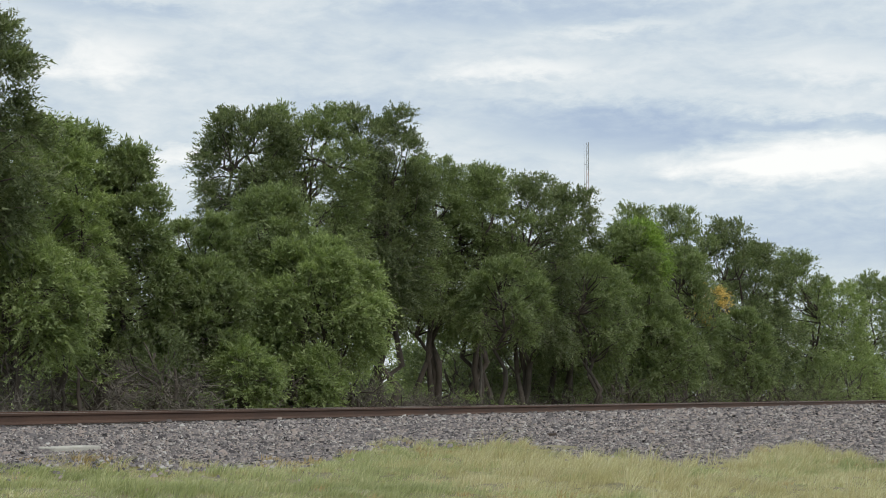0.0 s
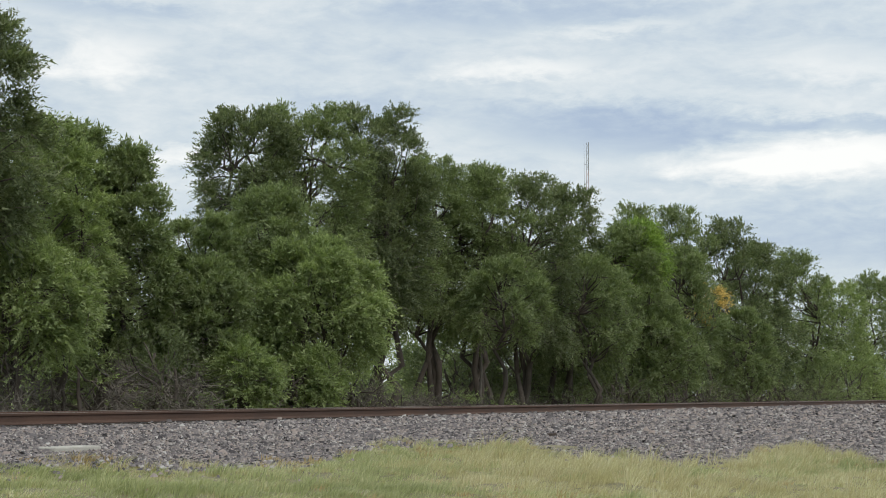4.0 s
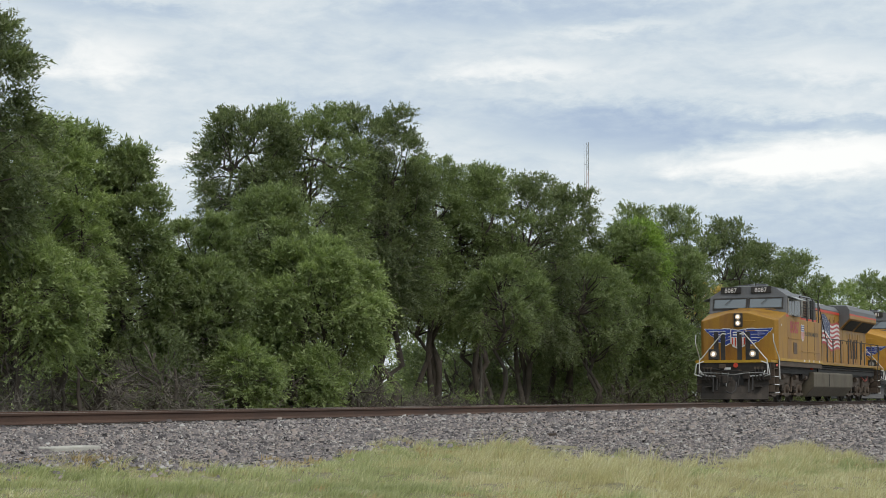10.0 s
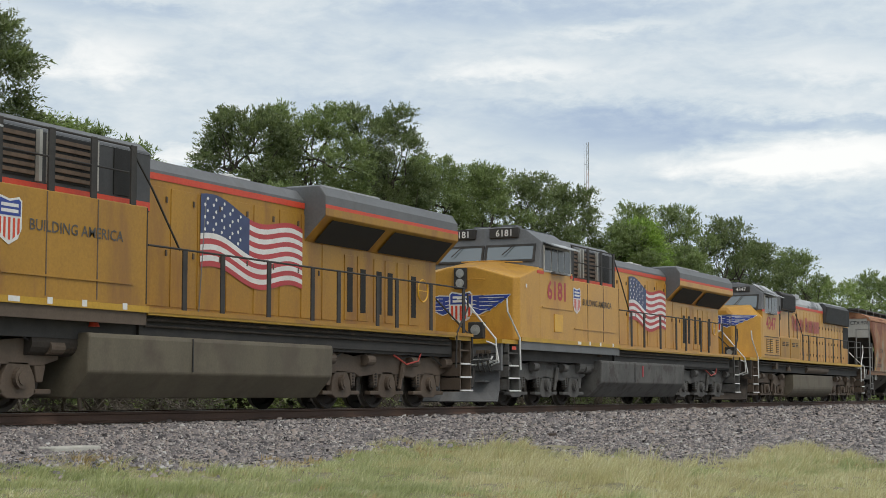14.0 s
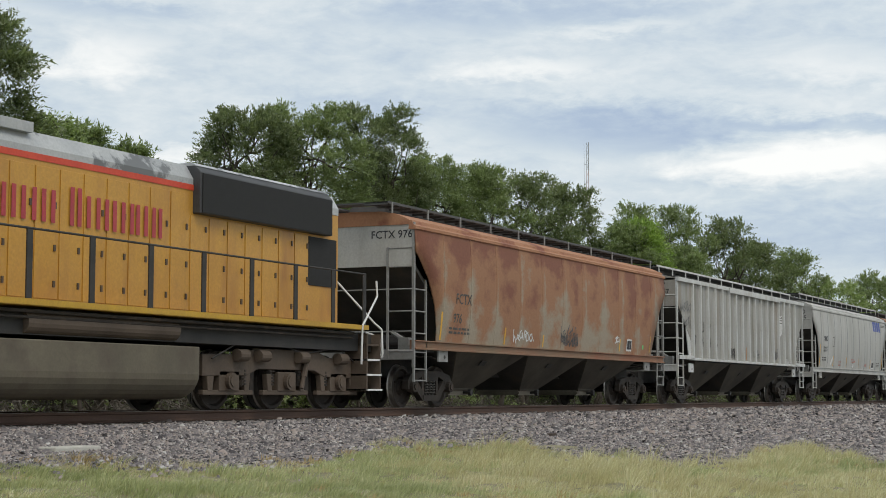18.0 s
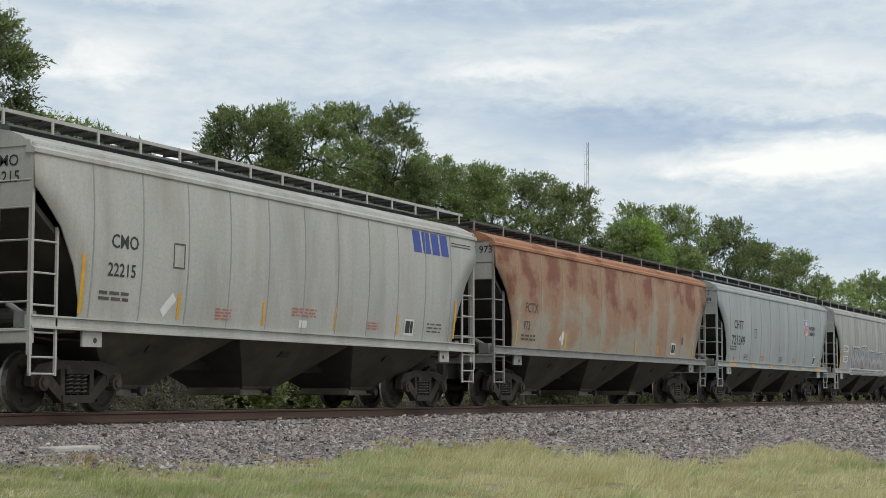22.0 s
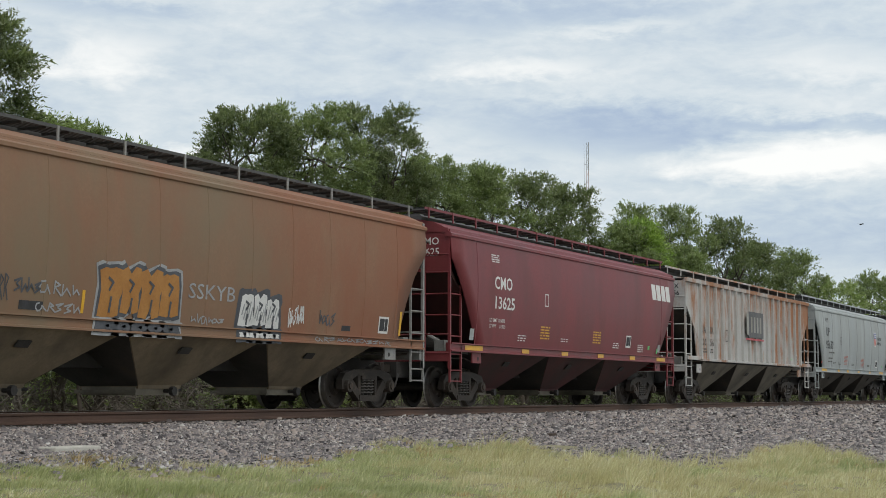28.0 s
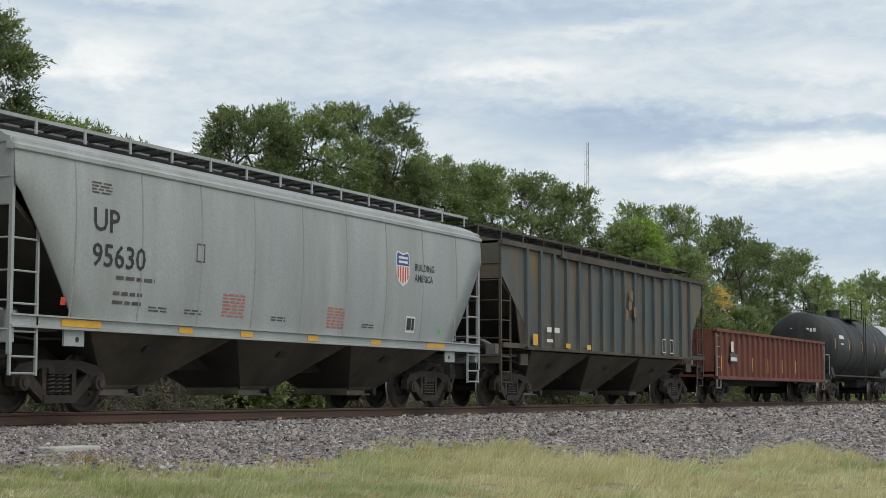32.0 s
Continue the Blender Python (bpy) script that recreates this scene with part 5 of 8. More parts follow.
def bays(car, L, n, mat, ztop=1.30, half=2.0, pitch=4.1, wtop=1.44):
    for k in range(n):
        c = L / 2 + (k - (n - 1) / 2) * pitch
        ring = lambda hx, hy, z: [(c - hx, -hy, z), (c + hx, -hy, z), (c + hx, hy, z), (c - hx, hy, z)]
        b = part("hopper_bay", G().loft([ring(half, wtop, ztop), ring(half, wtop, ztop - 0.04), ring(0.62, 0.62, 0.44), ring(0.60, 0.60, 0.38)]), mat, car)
        for s in (-1, 1):
            # Sheets laid over the bay ends carry their shade as near-black colour.
            part("slope_sheet", G().loft([[(c + s * (half + 0.012), -wtop + 0.03, ztop - 0.04), (c + s * (half + 0.012), wtop - 0.03, ztop - 0.04), (c + s * 0.635, 0.60, 0.43), (c + s * 0.635, -0.60, 0.43)], [(c + s * (half - 0.01), -wtop + 0.03, ztop - 0.05), (c + s * (half - 0.01), wtop - 0.03, ztop - 0.05), (c + s * 0.61, 0.60, 0.42), (c + s * 0.61, -0.60, 0.42)]]), M_SLOPESHADE, b, "slope sheet, black with soot and painted-in shade")
        gate = part("outlet_gate", G().box(c - 0.62, c + 0.62, -0.56, 0.56, 0.27, 0.41).box(c - 0.72, c - 0.62, -0.64, 0.64, 0.30, 0.36), M_HOPGREY, b)
        part("gate_shaft", G().cyl((c + 0.2, -0.75, 0.34), (c + 0.2, 0.75, 0.34), 0.035, 8).cyl((c + 0.2, -0.78, 0.34), (c + 0.2, -0.70, 0.34), 0.08, 8).cyl((c + 0.62, -0.3, 0.36), (c + 1.05, -0.3, 0.36), 0.03, 6), M_DARK, b)
        hatch = part("inspection_plate", G().prism([(-1.20, 0.96), (-1.29, 1.06), (-1.27, 1.07), (-1.18, 0.97)], c - 0.32, c - 0.02, "x"), M_DARK, b)
    part("center_sill", G().box(1.2, L - 1.2, -0.27, 0.27, 0.72, 1.06), M_DARK, car)


def curved_hopper(name, label, u0, L, xa, mat, band, trim, zr=4.14, posts=11, seams=11, ear=True, end_mat=None, bay_mat=None, yrun=-1.05, sill_mat=None, seam_mat=None, marks=(), mark_mat=None):
    car = thing(name, label, "hopper car", u0, group="cars of the freight train")
    xb = L - xa
    end_mat = end_mat or mat
    # side sheets, curved in section, their ends cut back over the trucks
    def start(z):
        if ear:
            return float(np.interp(z, [1.40, 1.7, 2.2, 2.76, 3.22, 3.30], [1.14, 1.10, 0.92, 0.58, 0.10, 0.0]))
        return float(np.interp(z, [1.40, 3.20, 3.30], [1.45, 0.10, 0.0]))
    zs = [1.40, 1.55, 1.7, 1.95, 2.2, 2.48, 2.76, 3.0, 3.2, 3.3, 3.5, 3.7, 3.84]
    for s in (-1, 1):
        xs = np.linspace(0, 1, 25)
        out = [[(xa + start(z) + (xb - xa - 2 * start(z)) * t, s * curved_skin(z), z) for t in xs] for z in zs]
        inn = [[(x, y - s * 0.03, z) for x, y, z in r] for r in out]
        g = G()
        n = len(xs)
        g.loft(out, closed=False, caps=False)
        g.loft(inn, closed=False, caps=False)
        k = len(zs)
        N = n * k
        rim = [(j * n, (j + 1) * n, N + (j + 1) * n, N + j * n) for j in range(k - 1)] + [(j * n + n - 1, (j + 1) * n + n - 1, N + (j + 1) * n + n - 1, N + j * n + n - 1) for j in range(k - 1)]
        g.f += rim
        part("side_sheet", g, mat, car, smooth=False).data.shade_smooth()
        part("eave_band", G().prism([(s * curved_skin(3.83), 3.78), (s * (curved_skin(3.83) + 0.035), 3.80), (s * (curved_skin(3.83) + 0.035), 3.86), (s * 1.50, 3.90), (s * 1.47, 3.985), (s * 1.40, 3.99), (s * 1.40, 3.80)], xa - 0.04, xb + 0.04, "x"), band, car)
        part("side_sill", G().prism([(s * 1.40, 1.24), (s * 1.545, 1.24), (s * 1.545, 1.27), (s * 1.51, 1.28), (s * 1.51, 1.40), (s * 1.55, 1.41), (s * 1.55, 1.435), (s * 1.40, 1.435)], xa + 0.02, xb - 0.02, "x"), sill_mat or trim, car)
        for i in range(seams):
            x = xa + 1.35 + (xb - xa - 2.7) * i / (seams - 1)
            rows = [[(x - 0.02, s * (curved_skin(z) - 0.002), z), (x - 0.012, s * (curved_skin(z) + 0.007), z), (x + 0.012, s * (curved_skin(z) + 0.007), z), (x + 0.02, s * (curved_skin(z) - 0.002), z)] for z in zs]
            part("weld_seam", G().loft(rows, closed=False, caps=False), seam_mat or mat, car)
    # roof, ends and slope sheets
    roof = [(-1.49, 3.94), (-1.30, 4.05), (-1.08, 4.14), (-0.75, 4.20), (0, 4.22), (0.75, 4.20), (1.08, 4.14), (1.30, 4.05), (1.49, 3.94), (1.4, 3.90), (-1.4, 3.90)]
    part("roof", G().prism(roof, xa - 0.02, xb + 0.02, "x"), band if band is M_RUSTBAND else mat, car)
    part("hatch_trough", G().prism([(-0.46, 4.12), (-0.46, 4.36), (-0.38, 4.42), (0.38, 4.42), (0.46, 4.36), (0.46, 4.12)], xa + 0.7, xb - 0.7, "x"), M_GRATE, car, "long dark roof loading hatch")
    ring = lambda x, z0, z1: [(x, -curved_skin(z0) + 0.04, z0), (x, -curved_skin(z1) + 0.04, z1), (x, curved_skin(z1) - 0.04, z1), (x, curved_skin(z0) - 0.04, z0)]
    for s in (-1, 1):
        X = (lambda d: xa + d) if s < 0 else (lambda d: xb - d)
        part("end_panel", G().box(min(X(0.0), X(0.05)), max(X(0.0), X(0.05)), -1.46, 1.46, 3.02, 3.93), end_mat, car)
        # Shade below the end panel is in this sheet's colour.
        part("slope_sheet", G().prism([(X(0.03), 3.04), (X(2.45), 1.30), (X(2.52), 1.34), (X(0.10), 3.10)], -1.46, 1.46), M_SLOPESHADE if end_mat is not M_MAROON else M_DARKMAROON, car)
        end_gear(car, L, xa, s, trim, 3.95, M_DARK)
    for i, text in enumerate(marks):
        face_text(car, text, xa - 0.008, -0.98, 3.62 - 0.24 * i, 0.17, mark_mat or M_LETTER)
    part("bay_floor", G().box(xa + 2.4, xb - 2.4, -1.42, 1.42, 1.28, 1.36), M_DARK, car)
    # The default bay paint holds grime and the shade under the sill.
    bays(car, L, 3, bay_mat or M_GRIMESHADE)
    running_boards(car, xa - 0.35, xb + 0.35, zr, trim, posts, yrun)
    freight_truck(car, xa + 1.68)
    freight_truck(car, L - xa - 1.68)
    CARS.append((car, u0))
    return car


def ribbed_hopper(name, label, u0, L, xa, mat, trim, ribs=18, rib_mat=None, ztop=3.93, raised=None, marks=(), bay_mat=None):
    car = thing(name, label, "hopper car", u0, group="cars of the freight train")
    xb = L - xa
    for s in (-1, 1):
        y0, y1 = sorted((s * 1.47, s * 1.50))
        g = G().prism([(xa, ztop), (xa, 3.20), (xa + 1.45, 2.0), (xa + 1.45, 1.42), (xb - 1.45, 1.42), (xb - 1.45, 2.0), (xb, 3.20), (xb, ztop)], y0, y1)
        part("side_sheet", g, mat, car)
        a, b = sorted((s * 1.46, s * 1.58))
        part("top_chord", G().box(xa - 0.02, xb + 0.02, a, b, ztop - 0.10, ztop + 0.03), trim, car, bevel=0.01)
        if raised:
            part("raised_chord", G().box(raised[0], raised[1], min(s * 1.5, s * 1.62), max(s * 1.5, s * 1.62), ztop - 0.16, ztop + 0.01), trim, car)
        part("bottom_chord", G().box(xa + 1.3, xb - 1.3, a, b, 1.38, 1.46), trim, car, bevel=0.01)
        for e in (0, 1):
            X = (lambda d: xa + d) if e == 0 else (lambda d: xb - d)
            part("side_sill", G().box(min(X(0.0), X(1.5)), max(X(0.0), X(1.5)), a, b, 1.40, 1.52), trim, car)
        for i in range(ribs):
            x = xa + 1.5 + (xb - xa - 3.0) * i / (ribs - 1)
            lo = 1.44
            prof = [(x - 0.062, s * 1.495), (x - 0.052, s * 1.585), (x + 0.052, s * 1.585), (x + 0.062, s * 1.495)]
            part("side_rib", shared(("rib", s, mat.name, round(ztop, 2)), lambda: G().prism([(p[0] - x, p[1]) for p in prof], lo, ztop - 0.08, "z").mesh("side_rib", rib_mat or mat)), None, car).location = (x, 0, 0)
        diag = [(xa + 0.02, 3.2), (xa + 1.45, 2.0)]
        for e in (0, 1):
            X = (lambda d: xa + d) if e == 0 else (lambda d: xb - d)
            part("gusset_plate", G().prism([(X(0.95), 2.42), (X(1.45), 2.0), (X(1.45), 1.42), (X(1.25), 1.42)], min(s * 1.46, s * 1.49), max(s * 1.46, s * 1.49)), trim, car)
    part("roof", G().prism([(-1.50, ztop), (-0.8, ztop + 0.16), (0.8, ztop + 0.16), (1.50, ztop), (1.4, ztop - 0.06), (-1.4, ztop - 0.06)], xa, xb, "x"), mat, car)
    part("hatch_trough", G().prism([(-0.46, ztop + 0.12), (-0.46, ztop + 0.38), (-0.38, ztop + 0.44), (0.38, ztop + 0.44), (0.46, ztop + 0.38), (0.46, ztop + 0.12)], xa + 0.7, xb - 0.7, "x"), M_GRATE, car, "long dark roof loading hatch")
    for e in (-1, 1):
        X = (lambda d: xa + d) if e < 0 else (lambda d: xb - d)
        part("end_panel", G().box(min(X(0.0), X(0.05)), max(X(0.0), X(0.05)), -1.46, 1.46, 3.05, ztop), mat, car)
        # The sheet is coloured dark for the shade under the end panel.
        part("slope_sheet", G().prism([(X(0.03), 3.06), (X(2.6), 1.34), (X(2.66), 1.38), (X(0.10), 3.12)], -1.46, 1.46), M_SLOPESHADE, car)
        end_gear(car, L, xa, e, trim, ztop, M_DARK)
    for i, text in enumerate(marks):
        face_text(car, text, xa - 0.008, -1.0, 3.66 - 0.22 * i, 0.15, M_LETTER)
    part("bay_floor", G().box(xa + 2.3, xb - 2.3, -1.44, 1.44, 1.34, 1.42), M_DARK, car)
    bays(car, L, 3, bay_mat or M_GRIMESHADE, 1.40)
    running_boards(car, xa - 0.3, xb + 0.3, ztop + 0.16, trim, 13, -0.95)
    freight_truck(car, xa + 1.68)
    freight_truck(car, L - xa - 1.68)
    CARS.append((car, u0))
    return car


def plate(car, x, z, skin, k=1.0):
    """A small dark data plate with a pale frame."""
    stick(car, "data_plate", rect(x, z, 0.42 * k, 0.34 * k), M_LETTERWHITE, skin)
    stick(car, "data_panel", rect(x + 0.04, z + 0.05, 0.20 * k, 0.25 * k) + rect(x + 0.26 * k, z + 0.05, 0.12 * k, 0.25 * k), M_LETTER, skin, 0.010)


def box_mark(car, x, z, mat, skin, s=0.3):
    stick(car, "stencil_frame", ribbon([(x, z), (x + s, z), (x + s, z + s * 1.3), (x, z + s * 1.3), (x, z)], 0.025), mat, skin)


def make_hoppers():
    c = curved_hopper("hopper_car", "rust-stained peach and grey covered hopper car with curved sides", 159.4, 18.0, 0.62, M_RUSTY, M_RUSTBAND, M_GALV, end_mat=M_LIGHTGREY, sill_mat=M_TAN, bay_mat=M_GRIMESHADE, marks=("FCTX 976",))
    k = curved_skin
    write(c, "FCTX", 2.56, 2.30, 0.24, M_LETTERGREY, k)
    write(c, "976", 2.47, 1.87, 0.22, M_LETTERGREY, k)
    small_print(c, 2.3, 1.72, 1.1, 2, M_LETTERGREY, k)
    stick(c, "reflector_tape", rect(1.86, 1.47, 0.08, 0.62) + rect(5.35, 1.47, 0.08, 0.4) + rect(7.75, 1.47, 0.07, 0.3) + rect(13.4, 1.5, 0.07, 0.35) + rect(16.0, 1.5, 0.07, 0.5), M_DECALY, k)
    scrawl(c, 5.85, 1.52, 1.3, 0.34, 6, M_SPRAYW, k, 1)
    scrawl(c, 8.9, 1.45, 1.3, 0.62, 9, M_SPRAYK, k, 2, 0.022)
    scrawl(c, 9.0, 1.48, 1.2, 0.5, 6, M_LETTERGREY, k, 52, 0.03)
    scrawl(c, 13.0, 1.7, 0.4, 0.25, 2, M_SPRAYW, k, 3)
    plate(c, 14.0, 1.52, k)
    stick(c, "green_tag", rect(15.35, 1.6, 0.12, 0.12), M_GREENTAG, k)

    c = ribbed_hopper("hopper_car", "chalky white ribbed covered hopper car with worn numerals", 177.45, 17.8, 0.72, M_CHALK, M_RIBWHITE, 17, rib_mat=M_RIBWHITE, bay_mat=M_GRIMESHADE, marks=("UP", "74457"), raised=(6.3, 13.1))
    k = lambda z: 1.504
    write(c, "U", 3.22, 2.30, 0.36, M_LETTERGREY, k)
    write(c, "P", 4.02, 2.30, 0.36, M_LETTERGREY, k)
    for i, ch in enumerate("74457"):
        write(c, ch, 2.45 + i * 0.80, 1.84, 0.36, M_LETTERGREY, k)
    shield(c, 13.19, 2.50, 0.60, 0.80, k, blue=M_LETTERGREY, red=M_RIBWHITE)
    stick(c, "reflector_tape", rect(2.30, 1.55, 0.09, 0.62) + rect(4.80, 1.5, 0.08, 0.45) + rect(8.6, 1.5, 0.08, 0.45) + rect(11.5, 1.5, 0.08, 0.45) + rect(15.7, 1.5, 0.08, 0.45), M_OLDTAPE, k)
    scrawl(c, 1.0, 2.85, 1.15, 0.42, 6, M_SPRAYK, lambda z: 1.51, 7, 0.02)
    scrawl(c, 1.35, 2.38, 0.8, 0.45, 4, M_SPRAYK, lambda z: 1.51, 77, 0.02)
    scrawl(c, 6.5, 1.52, 0.9, 0.42, 7, M_SPRAYK, k, 8, 0.018)
    scrawl(c, 6.6, 1.55, 0.7, 0.35, 5, M_LETTERGREY, k, 58, 0.03)
    scrawl(c, 9.6, 1.52, 0.8, 0.38, 7, M_SPRAYK, k, 9, 0.016)
    scrawl(c, 12.3, 1.55, 1.1, 0.5, 7, M_SPRAYK, k, 10, 0.024)
    scrawl(c, 14.2, 1.45, 0.8, 0.25, 5, M_SPRAYW, k, 12, 0.03)

    c = curved_hopper("hopper_car", "clean pale grey covered hopper car with a blue emblem", 195.4, 16.8, 0.75, M_LIGHTGREY, M_LIGHTGREY, M_LIGHTGREY, zr=4.22, posts=15, seam_mat=M_SEAM, marks=("CMO", "22215"))
    k = curved_skin
    write(c, "CMO", 2.53, 2.55, 0.22, M_LETTER, k)
    write(c, "22215", 2.47, 2.11, 0.21, M_LETTER, k)
    small_print(c, 2.3, 1.82, 0.75, 2, M_LETTERGREY, k)
    # the blue owner's emblem, as plain blocks
    stick(c, "blue_emblem", [[(12.86 + i * 0.44 + 0.05, 3.30), (13.22 + i * 0.44 + 0.05, 3.30), (13.22 + i * 0.44 - 0.03, 3.76), (12.86 + i * 0.44 - 0.03, 3.76)] for i in range(4)], M_BLUE, k)
    stick(c, "emblem_lines", rect(14.75, 3.62, 1.0, 0.025) + rect(14.75, 3.56, 1.0, 0.025), M_LETTERGREY, k)
    stick(c, "reflector_tape", rect(1.84, 1.5, 0.09, 0.9) + rect(4.38, 1.52, 0.08, 0.42) + rect(7.0, 1.52, 0.08, 0.42) + rect(9.6, 1.52, 0.08, 0.42) + rect(12.2, 1.52, 0.08, 0.42) + rect(14.9, 1.52, 0.09, 0.85), M_DECALY, k)
    box_mark(c, 4.2, 2.35, M_LETTERGREY, k)
    small_print(c, 5.5, 1.72, 0.5, 4, M_REDTAG, k, 0.03, 0.055)
    small_print(c, 8.0, 1.85, 0.9, 3, M_REDTAG, k, 0.03, 0.06)
    small_print(c, 10.9, 1.7, 0.5, 3, M_REDTAG, k, 0.03, 0.055)
    small_print(c, 13.6, 1.78, 0.7, 3, M_LETTERGREY, k, 0.03, 0.08)
    stick(c, "paint_patch", ribbon([(4.0, 1.62), (4.25, 1.85)], 0.16), M_LETTERWHITE, k)
    stick(c, "white_plate", rect(8.3, 1.52, 0.28, 0.14), M_LETTERWHITE, k)
    plate(c, 12.55, 1.52, k)

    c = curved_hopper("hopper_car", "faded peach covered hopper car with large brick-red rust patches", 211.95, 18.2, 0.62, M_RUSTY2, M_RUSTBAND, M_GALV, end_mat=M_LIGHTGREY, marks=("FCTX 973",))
    write(c, "FCTX", 2.35, 2.30, 0.24, M_LETTERGREY, k)
    write(c, "973", 2.28, 1.87, 0.22, M_LETTERGREY, k)
    small_print(c, 2.2, 1.70, 0.9, 2, M_LETTERGREY, k)
    stick(c, "reflector_tape", rect(1.9, 1.47, 0.08, 0.6) + rect(5.1, 1.47, 0.09, 0.4) + rect(10.6, 1.47, 0.08, 0.35) + rect(12.6, 1.47, 0.08, 0.3) + rect(16.1, 1.47, 0.09, 0.5), M_DECALY, k)
    stick(c, "paint_patch", ribbon([(4.75, 1.7), (4.95, 1.85), (4.9, 1.6)], 0.12), M_LETTERWHITE, k)
    stick(c, "dark_plate", rect(14.9, 1.85, 0.16, 0.2), M_LETTERGREY, k)
    plate(c, 13.9, 1.52, k)

    c = curved_hopper("hopper_car", "pale blue-grey covered hopper car with a striped shield", 230.2, 17.6, 0.7, M_COOLGREY, M_COOLGREY, M_COOLGREY, zr=4.2, posts=12, seam_mat=M_SEAM, marks=("CHTT", "721349"))
    write(c, "CHTT", 2.52, 2.58, 0.30, M_LETTER, k, squeeze=1.08, bold=0.02)
    write(c, "721349", 2.24, 2.02, 0.33, M_LETTER, k, squeeze=1.22, bold=0.022)
    small_print(c, 2.1, 1.92, 0.8, 2, M_LETTERGREY, k, 0.045)
    shield(c, 12.62, 2.63, 0.68, 0.66, k)
    write(c, "BUILDING", 13.5, 2.90, 0.16, M_LETTER, k, squeeze=1.05)
    write(c, "AMERICA", 13.5, 2.67, 0.16, M_LETTER, k, squeeze=1.05)
    box_mark(c, 5.2, 2.35, M_LETTERGREY, k, 0.22)
    stick(c, "reflector_tape", rect(2.05, 1.285, 1.0, 0.10) + rect(4.9, 1.285, 0.45, 0.09) + rect(7.4, 1.285, 0.45, 0.09) + rect(9.9, 1.285, 0.45, 0.09) + rect(12.4, 1.285, 0.45, 0.09) + rect(14.6, 1.285, 1.0, 0.10), M_DECALY, lambda z: 1.515)
    stick(c, "red_tag", rect(2.62, 1.5, 0.1, 0.1) + rect(15.2, 1.5, 0.1, 0.1), M_REDLINE, k)
    stick(c, "green_tag", rect(14.75, 1.75, 0.2, 0.12), M_GREENTAG, k)
    for x in (3.9, 6.1, 8.8, 10.9):
        small_print(c, x, 1.68, 0.5, 4, M_REDTAG if x in (6.1, 10.9) else M_LETTERGREY, k, 0.025, 0.05)
    plate(c, 14.2, 1.5, k)

    c = curved_hopper("hopper_car", "pale grey covered hopper car with silver and black spray paint", 248.0, 17.1, 0.6, M_WARMWHITE, M_WARMWHITE, M_LIGHTGREY, zr=4.14, posts=11, seam_mat=M_SEAM, marks=("CEFX", "12864"))
    stick(c, "number_panel", rect(2.16, 2.18, 0.95, 0.29) + rect(2.14, 1.73, 1.0, 0.28), M_LETTERWHITE, k)
    write(c, "CEFX", 2.22, 2.22, 0.22, M_LETTER, k, 0.011, squeeze=1.1)
    write(c, "12864", 2.19, 1.77, 0.21, M_LETTER, k, 0.011, squeeze=1.12)
    stick(c, "reflector_tape", rect(1.55, 1.47, 0.12, 0.8) + rect(14.9, 1.5, 0.12, 0.6), M_DECALY, k)
    bubble(c, 3.85, 1.48, 3.3, 0.95, M_SPRAYG, M_SPRAYW, k, 4, 6, M_SPRAYW)
    bubble(c, 7.65, 1.48, 3.6, 0.78, M_SPRAYG, M_SPRAYW, k, 6, 6, M_SPRAYW)
    scrawl(c, 3.05, 1.45, 0.7, 0.45, 6, M_SPRAYG, k, 21, 0.025)
    stick(c, "spray_fill", rect(5.9, 1.5, 0.16, 0.4) + rect(7.8, 1.48, 0.16, 0.36) + rect(9.8, 1.5, 0.14, 0.3), M_SPRAYO, k, 0.02)
    bubble(c, 3.8, 1.285, 7.4, 0.10, M_SPRAYG, M_SPRAYW, lambda z: 1.515, 25, 12)
    scrawl(c, 3.2, 1.26, 8.2, 0.15, 30, M_SPRAYW, lambda z: 1.555, 27, 0.02)
    plate(c, 13.9, 1.5, k)

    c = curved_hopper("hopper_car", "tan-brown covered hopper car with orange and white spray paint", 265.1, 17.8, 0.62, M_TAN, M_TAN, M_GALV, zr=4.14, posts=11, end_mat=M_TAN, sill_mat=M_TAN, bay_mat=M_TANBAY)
    stick(c, "number_panel", rect(2.23, 1.75, 1.42, 0.86), M_LIGHTGREY, k)
    write(c, "NAHX", 2.38, 2.27, 0.25, M_LETTERGREY, k, 0.011, squeeze=1.28)
    write(c, "61657", 2.30, 1.85, 0.25, M_LETTERGREY, k, 0.011, squeeze=1.40)
    stick(c, "reflector_tape", rect(2.3, 1.5, 0.08, 0.8) + rect(5.6, 1.5, 0.07, 0.35) + rect(16.0, 1.5, 0.09, 0.5), M_DECALY, k)
    scrawl(c, 1.35, 2.65, 0.8, 0.62, 5, M_SPRAYK, k, 31, 0.018)
    scrawl(c, 3.5, 1.6, 0.45, 0.4, 4, M_SPRAYK, k, 32, 0.022)
    scrawl(c, 4.05, 1.72, 0.6, 0.25, 4, M_SPRAYK, k, 33, 0.03)
    scrawl(c, 4.65, 1.72, 0.9, 0.24, 4, M_SPRAYG, k, 34, 0.028)
    scrawl(c, 4.6, 1.46, 1.0, 0.2, 5, M_SPRAYG, k, 134, 0.025)
    bubble(c, 6.0, 1.48, 2.1, 0.74, M_SPRAYO, M_SPRAYG, k, 35, 4)
    bubble(c, 6.0, 1.285, 2.1, 0.08, M_SPRAYK, M_SPRAYG, lambda z: 1.515, 36, 5)
